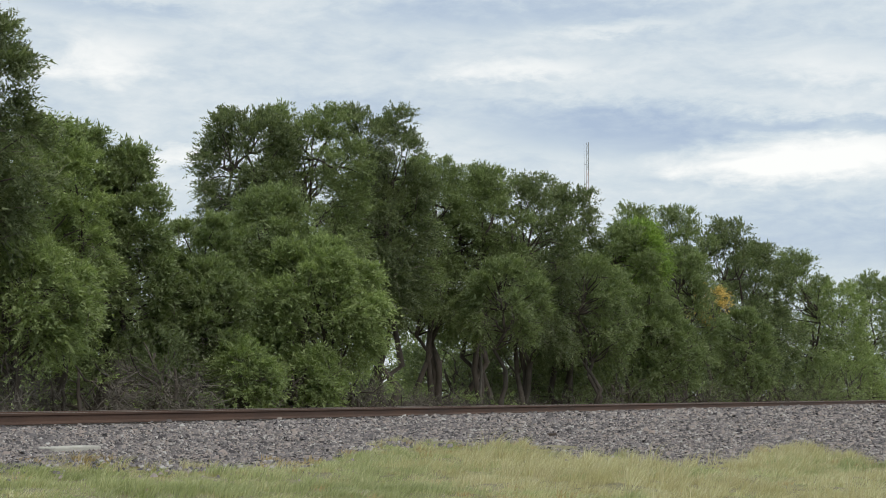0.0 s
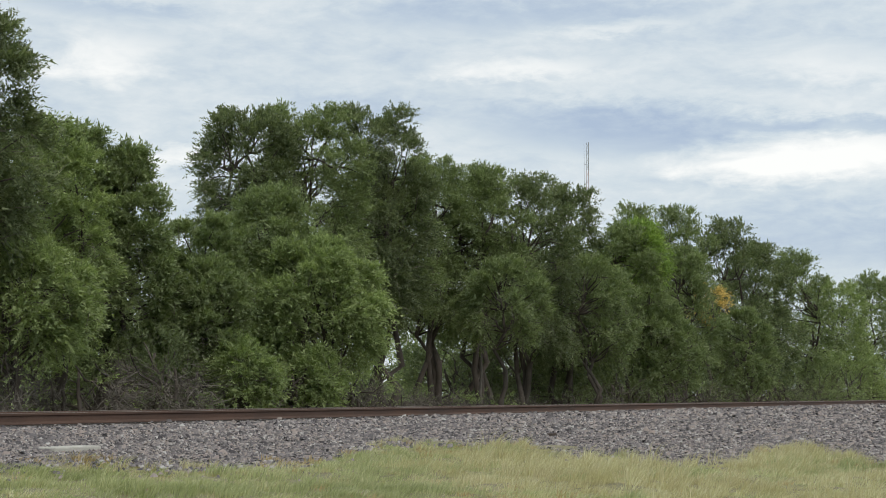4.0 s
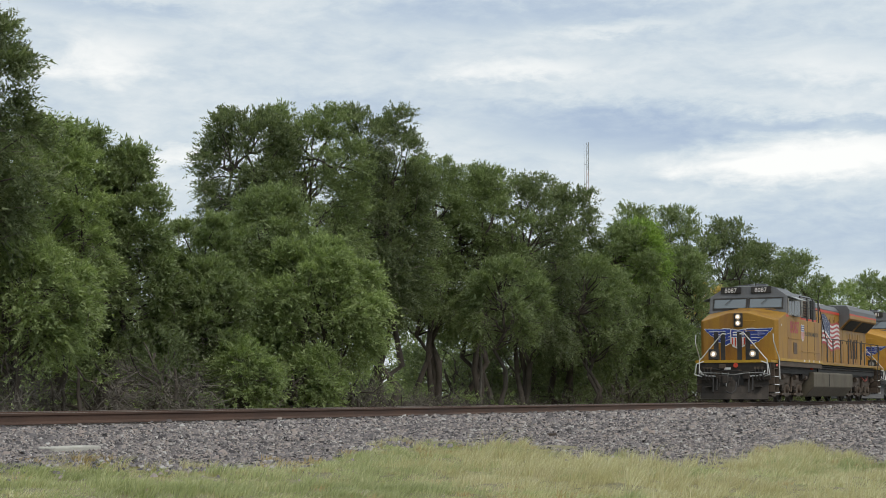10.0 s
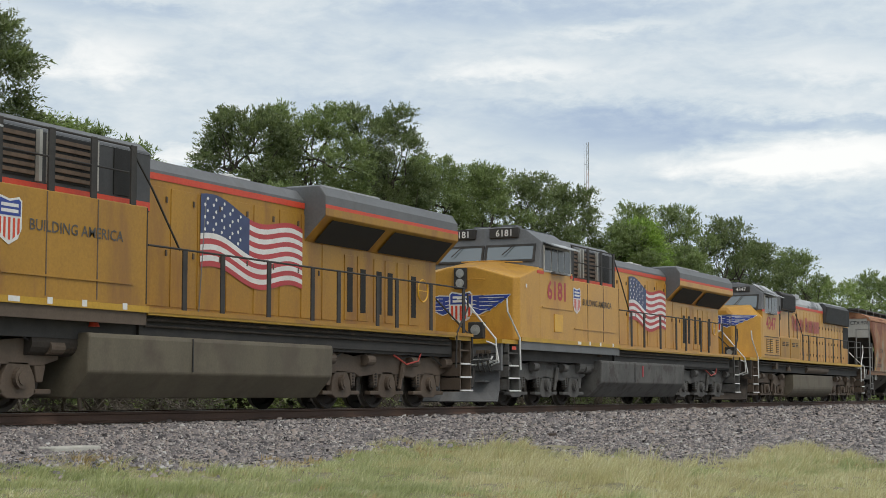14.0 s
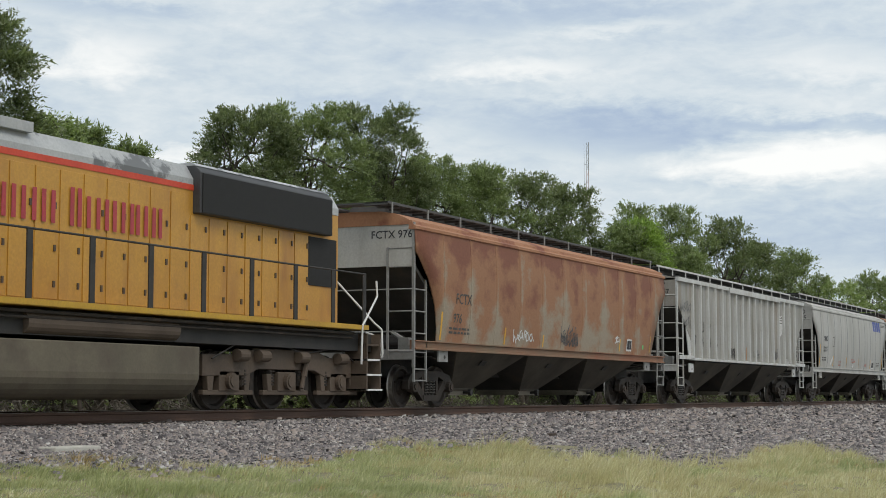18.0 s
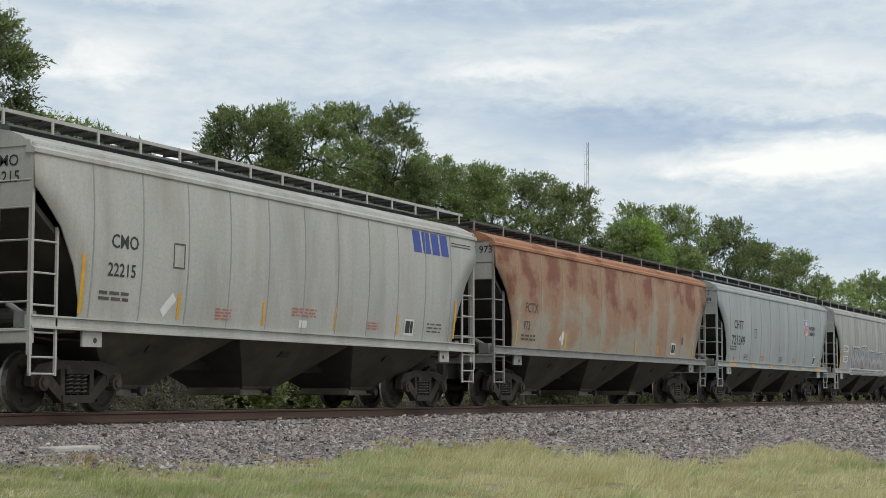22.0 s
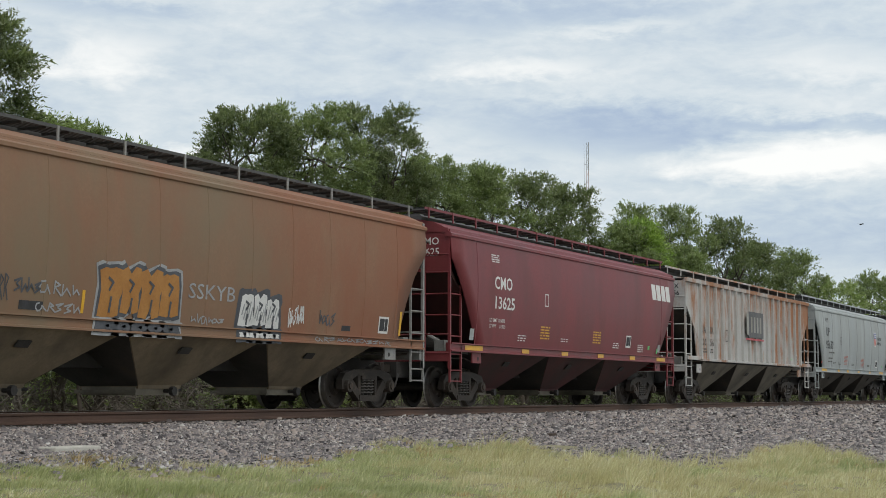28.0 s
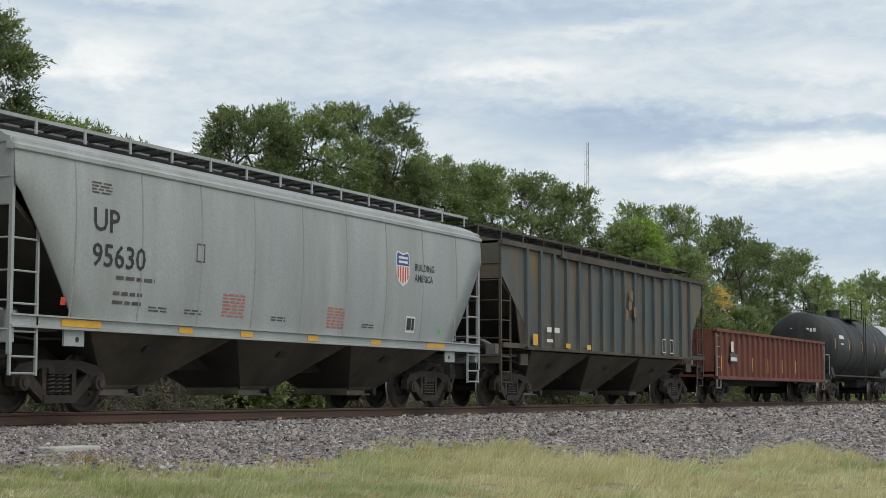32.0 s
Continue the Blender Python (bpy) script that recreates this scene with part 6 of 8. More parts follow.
    bubble(c, 9.95, 1.285, 1.3, 0.08, M_SPRAYW, M_SPRAYK, lambda z: 1.515, 136, 4)
    scrawl(c, 12.6, 1.28, 3.0, 0.11, 12, M_SPRAYG, lambda z: 1.516, 137, 0.018)
    scrawl(c, 2.1, 1.27, 0.9, 0.13, 3, M_SPRAYK, lambda z: 1.516, 138, 0.028)
    write(c, "SSKYB", 8.34, 1.88, 0.26, M_SPRAYG, k, squeeze=1.45, bold=0.004)
    scrawl(c, 8.5, 1.46, 1.0, 0.17, 6, M_SPRAYG, k, 37, 0.025)
    bubble(c, 9.95, 1.46, 1.3, 0.56, M_SPRAYW, M_SPRAYK, k, 38, 3, M_SPRAYG)
    scrawl(c, 11.6, 1.5, 0.55, 0.45, 6, M_SPRAYW, k, 39, 0.028)
    scrawl(c, 12.7, 1.58, 0.6, 0.3, 4, M_SPRAYK, k, 40, 0.03)
    stick(c, "dark_plate", rect(4.2, 1.5, 0.55, 0.13) + rect(13.6, 1.52, 0.35, 0.1), M_LETTER, k)
    plate(c, 15.1, 1.52, k)

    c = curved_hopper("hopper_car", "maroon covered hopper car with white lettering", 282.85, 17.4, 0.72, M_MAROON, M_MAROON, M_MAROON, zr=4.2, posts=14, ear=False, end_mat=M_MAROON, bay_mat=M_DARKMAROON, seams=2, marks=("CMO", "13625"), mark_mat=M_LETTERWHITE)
    write(c, "CMO", 2.98, 2.76, 0.30, M_LETTERWHITE, k, squeeze=1.1, bold=0.022)
    write(c, "13625", 2.95, 2.30, 0.29, M_LETTERWHITE, k, squeeze=1.25, bold=0.022)
    write(c, "LD LMT 224000", 2.75, 1.98, 0.085, M_LETTERWHITE, k, squeeze=1.15, bold=0.004)
    write(c, "LT WT     61900", 2.75, 1.84, 0.085, M_LETTERWHITE, k, squeeze=1.15, bold=0.004)
    small_print(c, 2.85, 3.53, 0.45, 4, M_LETTERWHITE, k, 0.025, 0.05)
    stick(c, "white_emblem", [[(14.46 + i * 0.44 + 0.05, 3.10), (14.82 + i * 0.44 + 0.05, 3.10), (14.82 + i * 0.44 - 0.03, 3.56), (14.46 + i * 0.44 - 0.03, 3.56)] for i in range(4)], M_LETTERWHITE, k)
    box_mark(c, 6.1, 2.5, M_LETTERWHITE, k, 0.22)
    stick(c, "reflector_tape", rect(1.5, 1.285, 0.95, 0.11) + rect(4.75, 1.285, 0.45, 0.1) + rect(7.35, 1.285, 0.45, 0.1) + rect(10.0, 1.285, 0.45, 0.1) + rect(12.6, 1.285, 0.45, 0.1) + rect(15.0, 1.285, 0.8, 0.11), M_DECALY, lambda z: 1.515)
    small_print(c, 5.9, 1.95, 0.6, 5, M_DECALY, k, 0.035, 0.07)
    small_print(c, 9.6, 1.95, 0.6, 5, M_DECALY, k, 0.035, 0.07)
    for x, n in ((4.5, 3), (7.3, 2), (11.2, 3), (13.3, 4)):
        small_print(c, x, 1.70, 0.5, n, M_LETTERWHITE, k, 0.025, 0.06)
    stick(c, "tag", rect(1.75, 1.52, 0.22, 0.26) + rect(15.1, 1.55, 0.25, 0.22), M_COOLGREY, lambda z: curved_skin(z) + 0.0)
    stick(c, "green_tag", rect(14.2, 1.6, 0.16, 0.12) + rect(15.0, 1.5, 0.12, 0.14), M_GREENTAG, k)
    plate(c, 12.25, 1.62, k)

    c = ribbed_hopper("hopper_car", "white ribbed covered hopper car streaked with orange rust", 300.2, 17.6, 0.62, M_STREAKED, M_STREAKED, 17, rib_mat=M_STREAKED, bay_mat=M_HOPGREY, ztop=3.97, marks=("NAHX", "500756"))
    k, over = (lambda z: 1.504), (lambda z: 1.586)
    for i, ch in enumerate("NAHX"):
        write(c, ch, 2.26 + [0, 0.30, 0.84, 1.14][i], 2.30, 0.24, M_LETTERGREY, k)
    for i, ch in enumerate("500756"):
        write(c, ch, 2.22 + [0, 0.22, 0.44, 0.84, 1.06, 1.28][i], 1.90, 0.23, M_LETTERGREY, k)
    small_print(c, 2.25, 1.75, 1.3, 2, M_LETTERGREY, k)
    stick(c, "dark_emblem_panel", rect(7.75, 2.32, 2.0, 0.92), M_FADED, over, 0.005)
    stick(c, "emblem_letter_bar", rect(7.45, 2.40, 0.30, 0.76) + rect(8.02, 2.50, 0.22, 0.56) + rect(8.42, 2.50, 0.22, 0.56) + rect(8.82, 2.50, 0.22, 0.56) + rect(9.22, 2.50, 0.22, 0.56), M_CHALK, over, 0.011)
    stick(c, "emblem_red_line", rect(7.35, 2.22, 2.4, 0.07), M_NUMRED, over, 0.008)
    stick(c, "reflector_tape", rect(2.2, 1.5, 0.10, 0.5) + rect(4.70, 1.5, 0.10, 0.4) + rect(7.25, 1.5, 0.10, 0.45) + rect(9.9, 1.5, 0.10, 0.4) + rect(12.4, 1.5, 0.10, 0.4) + rect(15.0, 1.5, 0.10, 0.45), M_OLDTAPE, k)
    box_mark(c, 5.1, 2.1, M_LETTERGREY, k, 0.28)
    stick(c, "green_tag", rect(14.0, 1.6, 0.2, 0.13), M_GREENTAG, k)
    plate(c, 14.7, 1.5, k)

    c = curved_hopper("hopper_car", "pale blue-grey covered hopper car with a shield and black numerals", 317.75, 17.25, 0.62, M_COOLGREY, M_COOLGREY, M_COOLGREY, zr=4.18, posts=15, ear=False, seams=9, seam_mat=M_SEAM, marks=("UP", "95630"))
    k = curved_skin
    write(c, "UP", 2.36, 2.78, 0.36, M_LETTER, k, squeeze=1.1, bold=0.02)
    write(c, "95630", 2.36, 2.24, 0.36, M_LETTER, k, squeeze=1.1)
    small_print(c, 3.0, 2.06, 1.0, 1, M_LETTERGREY, k, 0.06)
    small_print(c, 2.95, 1.82, 0.75, 2, M_LETTERGREY, k, 0.055, 0.14)
    small_print(c, 2.35, 3.5, 0.5, 4, M_LETTERGREY, k, 0.025, 0.05)
    shield(c, 12.35, 2.52, 0.6, 0.74, k)
    write(c, "BUILDING", 13.2, 2.90, 0.15, M_LETTER, k)
    write(c, "AMERICA", 13.2, 2.67, 0.15, M_LETTER, k)
    box_mark(c, 5.15, 2.5, M_LETTERGREY, k, 0.22)
    stick(c, "reflector_tape", rect(1.75, 1.285, 0.95, 0.11) + rect(4.75, 1.285, 0.4, 0.1) + rect(6.6, 1.285, 0.4, 0.1) + rect(8.9, 1.285, 0.4, 0.1) + rect(11.4, 1.285, 0.4, 0.1) + rect(13.9, 1.285, 0.9, 0.11), M_DECALY, lambda z: 1.515)
    small_print(c, 6.0, 1.98, 0.7, 7, M_REDTAG, k, 0.03, 0.06)
    small_print(c, 9.6, 1.92, 0.7, 7, M_REDTAG, k, 0.03, 0.06)
    for x in (3.9, 4.9, 7.6, 11.0):
        small_print(c, x, 1.66, 0.5, 2, M_LETTERGREY, k, 0.025, 0.05)
    stick(c, "red_tag", rect(1.72, 1.6, 0.12, 0.12), M_REDLINE, k)
    stick(c, "green_tag", rect(14.4, 1.6, 0.18, 0.1), M_GREENTAG, k)
    plate(c, 12.9, 1.58, k)

    c = ribbed_hopper("hopper_car", "dark slate ribbed covered hopper car with ochre stains", 335.0, 17.5, 0.62, M_SLATE, M_GRIMESHADE, 16, rib_mat=M_SLATE, ztop=3.95, raised=(4.3, 13.2))
    k = lambda z: 1.588
    stick(c, "stencil_patch", rect(3.3, 1.85, 0.3, 0.13) + rect(3.8, 1.85, 0.35, 0.13) + rect(3.3, 1.6, 0.4, 0.08), M_LETTERWHITE, k)
    stick(c, "ochre_patch", rect(2.4, 1.5, 0.3, 0.28) + rect(6.1, 1.48, 0.3, 0.12) + rect(4.6, 1.48, 0.3, 0.12), M_DECALY, k)
    stick(c, "stencil_frame", ribbon([(12.5, 1.55), (12.8, 1.55), (12.8, 1.95), (12.5, 1.95), (12.5, 1.55)], 0.03) + ribbon([(13.2, 1.55), (13.5, 1.55), (13.5, 1.95), (13.2, 1.95), (13.2, 1.55)], 0.03), M_LETTERWHITE, k)
    stick(c, "yellow_mark", [q for i, j in ((9.2, 2.4), (9.5, 2.7), (9.9, 2.5), (9.6, 2.95)) for q in rect(i, j, 0.22, 0.3)], M_TAN, k)


make_hoppers()


def make_gondola():
    u0, L = 352.6, 17.4
    c = thing("gondola_car", "worn oxide-red gondola car with ribbed sides", "gondola car", u0, group="cars of the freight train")
    xa, xb = 0.8, L - 0.8
    for s in (-1, 1):
        a, b = sorted((s * 1.42, s * 1.47))
        part("side_sheet", G().box(xa, xb, a, b, 0.88, 2.42), M_OXIDE, c)
        a, b = sorted((s * 1.40, s * 1.56))
        part("top_chord", G().box(xa - 0.05, xb + 0.05, a, b, 2.40, 2.50), M_OXIDE, c, bevel=0.012)
        part("side_sill", G().box(xa, xb, a, b, 0.80, 0.92), M_OXIDE, c, bevel=0.012)
        rib = G().prism([(-0.09, s * 1.46), (-0.06, s * 1.56), (0.06, s * 1.56), (0.09, s * 1.46)], 0.9, 2.40, "z").mesh("side_rib", M_OXIDE)
        for i in range(22):
            part("side_rib", rib, None, c).location = (xa + 0.4 + (xb - xa - 0.8) * i / 21, 0, 0)
    for x in (xa, xb - 0.06):
        part("end_wall", G().box(x, x + 0.06, -1.45, 1.45, 0.88, 2.48), M_OXIDE, c)
        for y in (-0.9, -0.3, 0.3, 0.9):
            part("end_rib", G().box(x - 0.05, x + 0.11, y - 0.05, y + 0.05, 0.9, 2.42), M_OXIDE, c)
    part("floor", G().box(xa, xb, -1.42, 1.42, 0.98, 1.06), M_DARK, c)
    part("center_sill", G().box(0.6, L - 0.6, -0.28, 0.28, 0.62, 0.98), M_DARK, c)
    for s, x in ((-1, 0.0), (1, L)):
        coupler(c, x, s)
        d = 0.82 if s < 0 else L - 1.22
        for y in (-1.52, 1.52):
            g = G().box(d - 0.02, d + 0.02, y - 0.02, y + 0.02, 0.5, 2.35).box(d + 0.4, d + 0.44, y - 0.02, y + 0.02, 0.5, 2.35)
            for z in (0.52, 0.85, 1.2, 1.55, 1.9, 2.25):
                g.cyl((d, y, z), (d + 0.42, y, z), 0.015, 6)
            part("side_ladder", g, M_GALV, c)
    k = lambda z: 1.562
    stick(c, "yellow_mark", [q for x in (1.15, 5.1, 7.2, 9.3, 11.4) for q in rect(x, 1.1, 0.07, 0.5)], M_DECALY, k)
    stick(c, "white_emblem", rect(2.4, 1.75, 0.3, 0.36) + rect(2.35, 1.45, 0.75, 0.12), M_LETTERWHITE, k)
    stick(c, "blue_panel", rect(2.3, 1.4, 0.9, 0.3), M_SPRAYK, k, 0.003)
    freight_truck(c, 2.5)
    freight_truck(c, L - 2.5)
    CARS.append((c, u0))


def tank_car(label, u0, L, mat, r=1.45, name="tank_car"):
    c = thing(name, label, "tank car", u0, group="cars of the freight train")
    zc, a, b = 2.45, 0.9, L - 0.9
    ring = lambda x, q: [(x, q * math.cos(6.28318 * i / 40), zc + q * math.sin(6.28318 * i / 40)) for i in range(40)]
    rows = [ring(a - 0.0, r * 0.05), ring(a + 0.03, r * 0.45), ring(a + 0.12, r * 0.75), ring(a + 0.28, r * 0.93), ring(a + 0.5, r)]
    rows += [ring(a + 0.5 + (b - a - 1.0) * i / 8, r) for i in range(1, 8)]
    rows += [ring(b - 0.5, r), ring(b - 0.28, r * 0.93), ring(b - 0.12, r * 0.75), ring(b - 0.03, r * 0.45), ring(b, r * 0.05)]
    part("tank_shell", G().loft(rows), mat, c, smooth=True)
    for i in range(5):
        x = a + 1.2 + (b - a - 2.4) * i / 4
        part("tank_band", G().loft([ring(x - 0.03, r + 0.004), ring(x - 0.02, r + 0.012), ring(x + 0.02, r + 0.012), ring(x + 0.03, r + 0.004)]), mat, c)
    m = L / 2
    part("dome", G().cyl((m, 0, zc + r - 0.1), (m, 0, zc + r + 0.30), 0.32, 20).cyl((m, 0, zc + r + 0.3), (m, 0, zc + r + 0.36), 0.36, 20), mat, c)
    part("valve_housing", G().cyl((m + 0.8, 0, zc + r - 0.1), (m + 0.8, 0, zc + r + 0.22), 0.16, 14), M_RUNNING, c)
    part("platform", G().box(m - 1.2, m + 1.2, -1.1, 1.1, zc + r - 0.12, zc + r - 0.06), M_GRATE, c)
    for y in (-1.1, 1.1):
        g = G().tube([(m - 1.2, y, zc + r - 0.06), (m - 1.2, y, zc + r + 0.75), (m + 1.2, y, zc + r + 0.75), (m + 1.2, y, zc + r - 0.06)], 0.022)
        g.cyl((m, y, zc + r - 0.06), (m, y, zc + r + 0.75), 0.02, 6).cyl((m - 1.2, y, zc + r + 0.35), (m + 1.2, y, zc + r + 0.35), 0.018, 6)
        part("safety_rail", g, M_GALV if mat is not M_TANKBLACK else M_DARK, c)
        g = G().box(m - 0.24, m - 0.20, y * 1.34 - 0.02, y * 1.34 + 0.02, 0.9, zc + r).box(m + 0.20, m + 0.24, y * 1.34 - 0.02, y * 1.34 + 0.02, 0.9, zc + r)
        for i in range(8):
            g.cyl((m - 0.22, y * 1.34, 1.0 + i * 0.36), (m + 0.22, y * 1.34, 1.0 + i * 0.36), 0.015, 6)
        part("side_ladder", g, M_DARK, c)
    for s, x in ((-1, 0.0), (1, L)):
        coupler(c, x, s)
        d = (0.4, 4.2) if s < 0 else (L - 4.2, L - 0.4)
        part("stub_sill", G().box(*d, -0.3, 0.3, 0.65, 1.05), M_DARK, c)
        e = (0.55, 0.75) if s < 0 else (L - 0.75, L - 0.55)
        part("end_sill", G().box(*e, -1.45, 1.45, 0.95, 1.15), M_DARK, c)
        w = 2.4 if s < 0 else L - 2.4
        part("saddle", G().prism([(-1.2, 1.05), (1.2, 1.05), (1.05, 1.75), (0.5, 1.3), (-0.5, 1.3), (-1.05, 1.75)], w - 0.25, w + 0.25, "x"), M_DARK, c)
        rx = 0.6 if s < 0 else L - 0.6
        part("end_rail", G().tube([(rx, -1.4, 1.15), (rx, -1.4, 2.0), (rx, 1.4, 2.0), (rx, 1.4, 1.15)], 0.022), M_GALV, c)
    part("walk_step", G().box(0.8, L - 0.8, -1.52, -1.30, 1.10, 1.16), M_DARK, c)
    part("bottom_outlet", G().cyl((m, 0, 0.55), (m, 0, 1.1), 0.15, 12), M_DARK, c)
    freight_truck(c, 2.4)
    freight_truck(c, L - 2.4)
    k = lambda z: math.sqrt(max(0.01, r * r - (z - zc) ** 2)) + 0.004
    stick(c, "stencil_lines", rect(2.6, 2.75, 0.9, 0.16) + rect(2.7, 2.5, 0.6, 0.06), M_LETTERWHITE, k)
    stick(c, "yellow_mark", [q for i in range(5) for q in rect(1.6 + i * 2.8, 2.3, 0.08, 0.45)], M_DECALY, k)
    # the number on the rounded end, as bars
    for i in range(7):
        y = 0.30 - 0.15 * i - (0.1 if i > 2 else 0)
        part("number_bar", G().box(a + 0.055, a + 0.12, y - 0.05, y + 0.05, 3.02, 3.18), M_LETTERWHITE, c)
    CARS.append((c, u0))
    return c


make_gondola()
tank_car("glossy black tank car with a railed top platform", 370.1, 15.6, M_TANKBLACK)
tank_car("pale blue-grey tank car at the end of the train", 385.7, 15.6, M_TANKPALE)

make_mast()

# ---- locomotives ----
def six_wheel_truck(car, x, mat, kind):
    t = part("truck", G().box(-2.3, 2.3, -0.5, 0.5, 0.55, 0.80).box(-0.3, 0.3, -1.0, 1.0, 0.75, 1.0), M_DARK, car)
    t.location = (x, 0, 0)
    for s in (-1, 1):
        a, b = sorted((s * 1.0, s * 1.14))
        g = G()
        if kind == "ge":
            g.prism([(-2.85, 0.80), (-2.85, 1.04), (-2.3, 1.14), (-1.4, 1.06), (-0.6, 1.16), (0.6, 1.16), (1.4, 1.06), (2.3, 1.14), (2.85, 1.04), (2.85, 0.80), (2.45, 0.70), (1.45, 0.72), (1.2, 0.64), (0.55, 0.70), (-0.55, 0.70), (-1.2, 0.64), (-1.45, 0.72), (-2.45, 0.70)], a, b)
            for k in (-1.95, 0, 1.95):
                g.prism([(k - 0.40, 0.30), (k - 0.36, 0.54), (k - 0.22, 0.76), (k + 0.22, 0.76), (k + 0.36, 0.54), (k + 0.40, 0.30), (k + 0.24, 0.22), (k - 0.24, 0.22)], a, b)
                for d in (-1, 1):
                    g.prism([(k + d * 0.36, 0.72), (k + d * 0.62, 0.72), (k + d * 0.56, 0.46), (k + d * 0.42, 0.46)], a + 0.01, b - 0.01)
                    g.box(min(k + d * 0.34, k + d * 0.74), max(k + d * 0.34, k + d * 0.74), a, b, 0.28, 0.36)
        else:
            g.prism([(-2.8, 0.60), (-2.8, 0.98), (-1.5, 1.0), (-1.1, 1.12), (1.1, 1.12), (1.5, 1.0), (2.8, 0.98), (2.8, 0.60), (1.4, 0.62), (1.0, 0.74), (-1.0, 0.74), (-1.4, 0.62)], a, b)
            for k in (-1.95, 0, 1.95):
                g.box(k - 0.32, k + 0.32, a, b, 0.34, 0.70)
                g.box(k - 0.80, k + 0.80, a + 0.02, b - 0.02, 0.27, 0.36)
                for d in (-0.58, 0.58):
                    g.prism([(k + d - 0.12, 0.66), (k + d + 0.12, 0.66), (k + d + 0.07, 0.34), (k + d - 0.07, 0.34)], a + 0.01, b - 0.01)
        part("side_frame", g, mat, t, bevel=0.015)
        for k in (-1.95, 0, 1.95):
            part("axle_box", G().cyl((k, s * 1.10, 0.52), (k, s * 1.22, 0.52), 0.15, 16).cyl((k, s * 1.2, 0.52), (k, s * 1.24, 0.52), 0.10, 12), mat, t)
        for k in (-1.45, -0.5, 0.5, 1.45):
            g = G().cyl((k, s * 1.05, 0.42), (k, s * 1.05, 0.76), 0.06, 8)
            for i in range(5):
                g.cyl((k, s * 1.05, 0.45 + 0.06 * i), (k, s * 1.05, 0.485 + 0.06 * i), 0.10, 10)
            part("coil_spring", g, M_RUNNING, t)
        for k in ((-2.62, -1.0, 1.0, 2.62) if kind == "ge" else (-1.7, -1.0, 0.4, 1.9)):
            part("brake_cylinder", G().cyl((k - 0.16, s * 1.22, 0.98), (k + 0.16, s * 1.22, 0.98), 0.11, 14), mat, t)
        for k in (-2.5, -0.98, 0.98, 2.5):
            part("brake_hanger", G().box(k - 0.07, k + 0.07, min(s * 0.84, s * 0.98), max(s * 0.84, s * 0.98), 0.30, 0.80), M_RUNNING, t)
        part("damper", G().cyl((0.42, s * 1.2, 0.40), (0.62, s * 1.2, 0.98), 0.045, 8).cyl((0.50, s * 1.2, 0.62), (0.62, s * 1.2, 0.98), 0.06, 8), mat, t)
        part("sand_pipe", G().tube([(-2.7, s * 1.05, 1.0), (-2.95, s * 1.0, 0.6), (-2.72, s * 0.86, 0.16)], 0.02), M_DARK, t)
        part("brake_rigging", G().tube([(-2.6, s * 1.2, 0.9), (-1.9, s * 1.24, 1.18), (-0.4, s * 1.24, 1.2), (0.5, s * 1.22, 1.05), (1.7, s * 1.24, 1.2), (2.5, s * 1.2, 0.92)], 0.016), M_DARK, t)
    for k in (-1.95, 0, 1.95):
        wheel(t, k, 0.533)


def emblem_wings(put):
    """Spread blue wings of long level feathers with white edges, as plain shapes in (y, z) about the middle."""
    for s in (1, -1):
        W = lambda q: [(s * a, b) for a, b in q]
        root = [(0.16, 0.30), (0.34, 0.42), (0.62, 0.44), (0.78, 0.36), (0.80, 0.06), (0.70, -0.14), (0.52, -0.26), (0.36, -0.18), (0.20, -0.02)]
        put("wing_edge", [W([(0.45 + (a - 0.45) * 1.12, 0.1 + (b - 0.1) * 1.12) for a, b in root])], M_LETTERWHITE, 0.008)
        put("wing", [W(root)], M_BLUE, 0.012)
        for z0, z1, tip in ((0.30, 0.42, 1.40), (0.15, 0.26, 1.24), (0.01, 0.11, 1.08), (-0.13, -0.03, 0.92)):
            put("feather_edge", [W([(0.60, z0 - 0.025), (0.60, z1 + 0.025), (tip + 0.03, z1 + 0.045), (tip - 0.10, z0 - 0.025)])], M_LETTERWHITE, 0.010)
            put("feather", [W([(0.58, z0), (0.58, z1), (tip, z1 + 0.02), (tip - 0.11, z0)])], M_BLUE, 0.014)
            put("wing_bar", [W([(0.52, z0 + 0.03), (0.52, z0 + 0.055), (tip - 0.16, z0 + 0.06), (tip - 0.18, z0 + 0.035)])], M_LETTERWHITE, 0.018)
        for a0, z0 in ((0.30, 0.26), (0.28, 0.12), (0.34, -0.02)):
            put("wing_bar", [W([(a0, z0), (a0 + 0.16, z0 - 0.05), (a0 + 0.16, z0 - 0.02), (a0, z0 + 0.03)])], M_LETTERWHITE, 0.016)


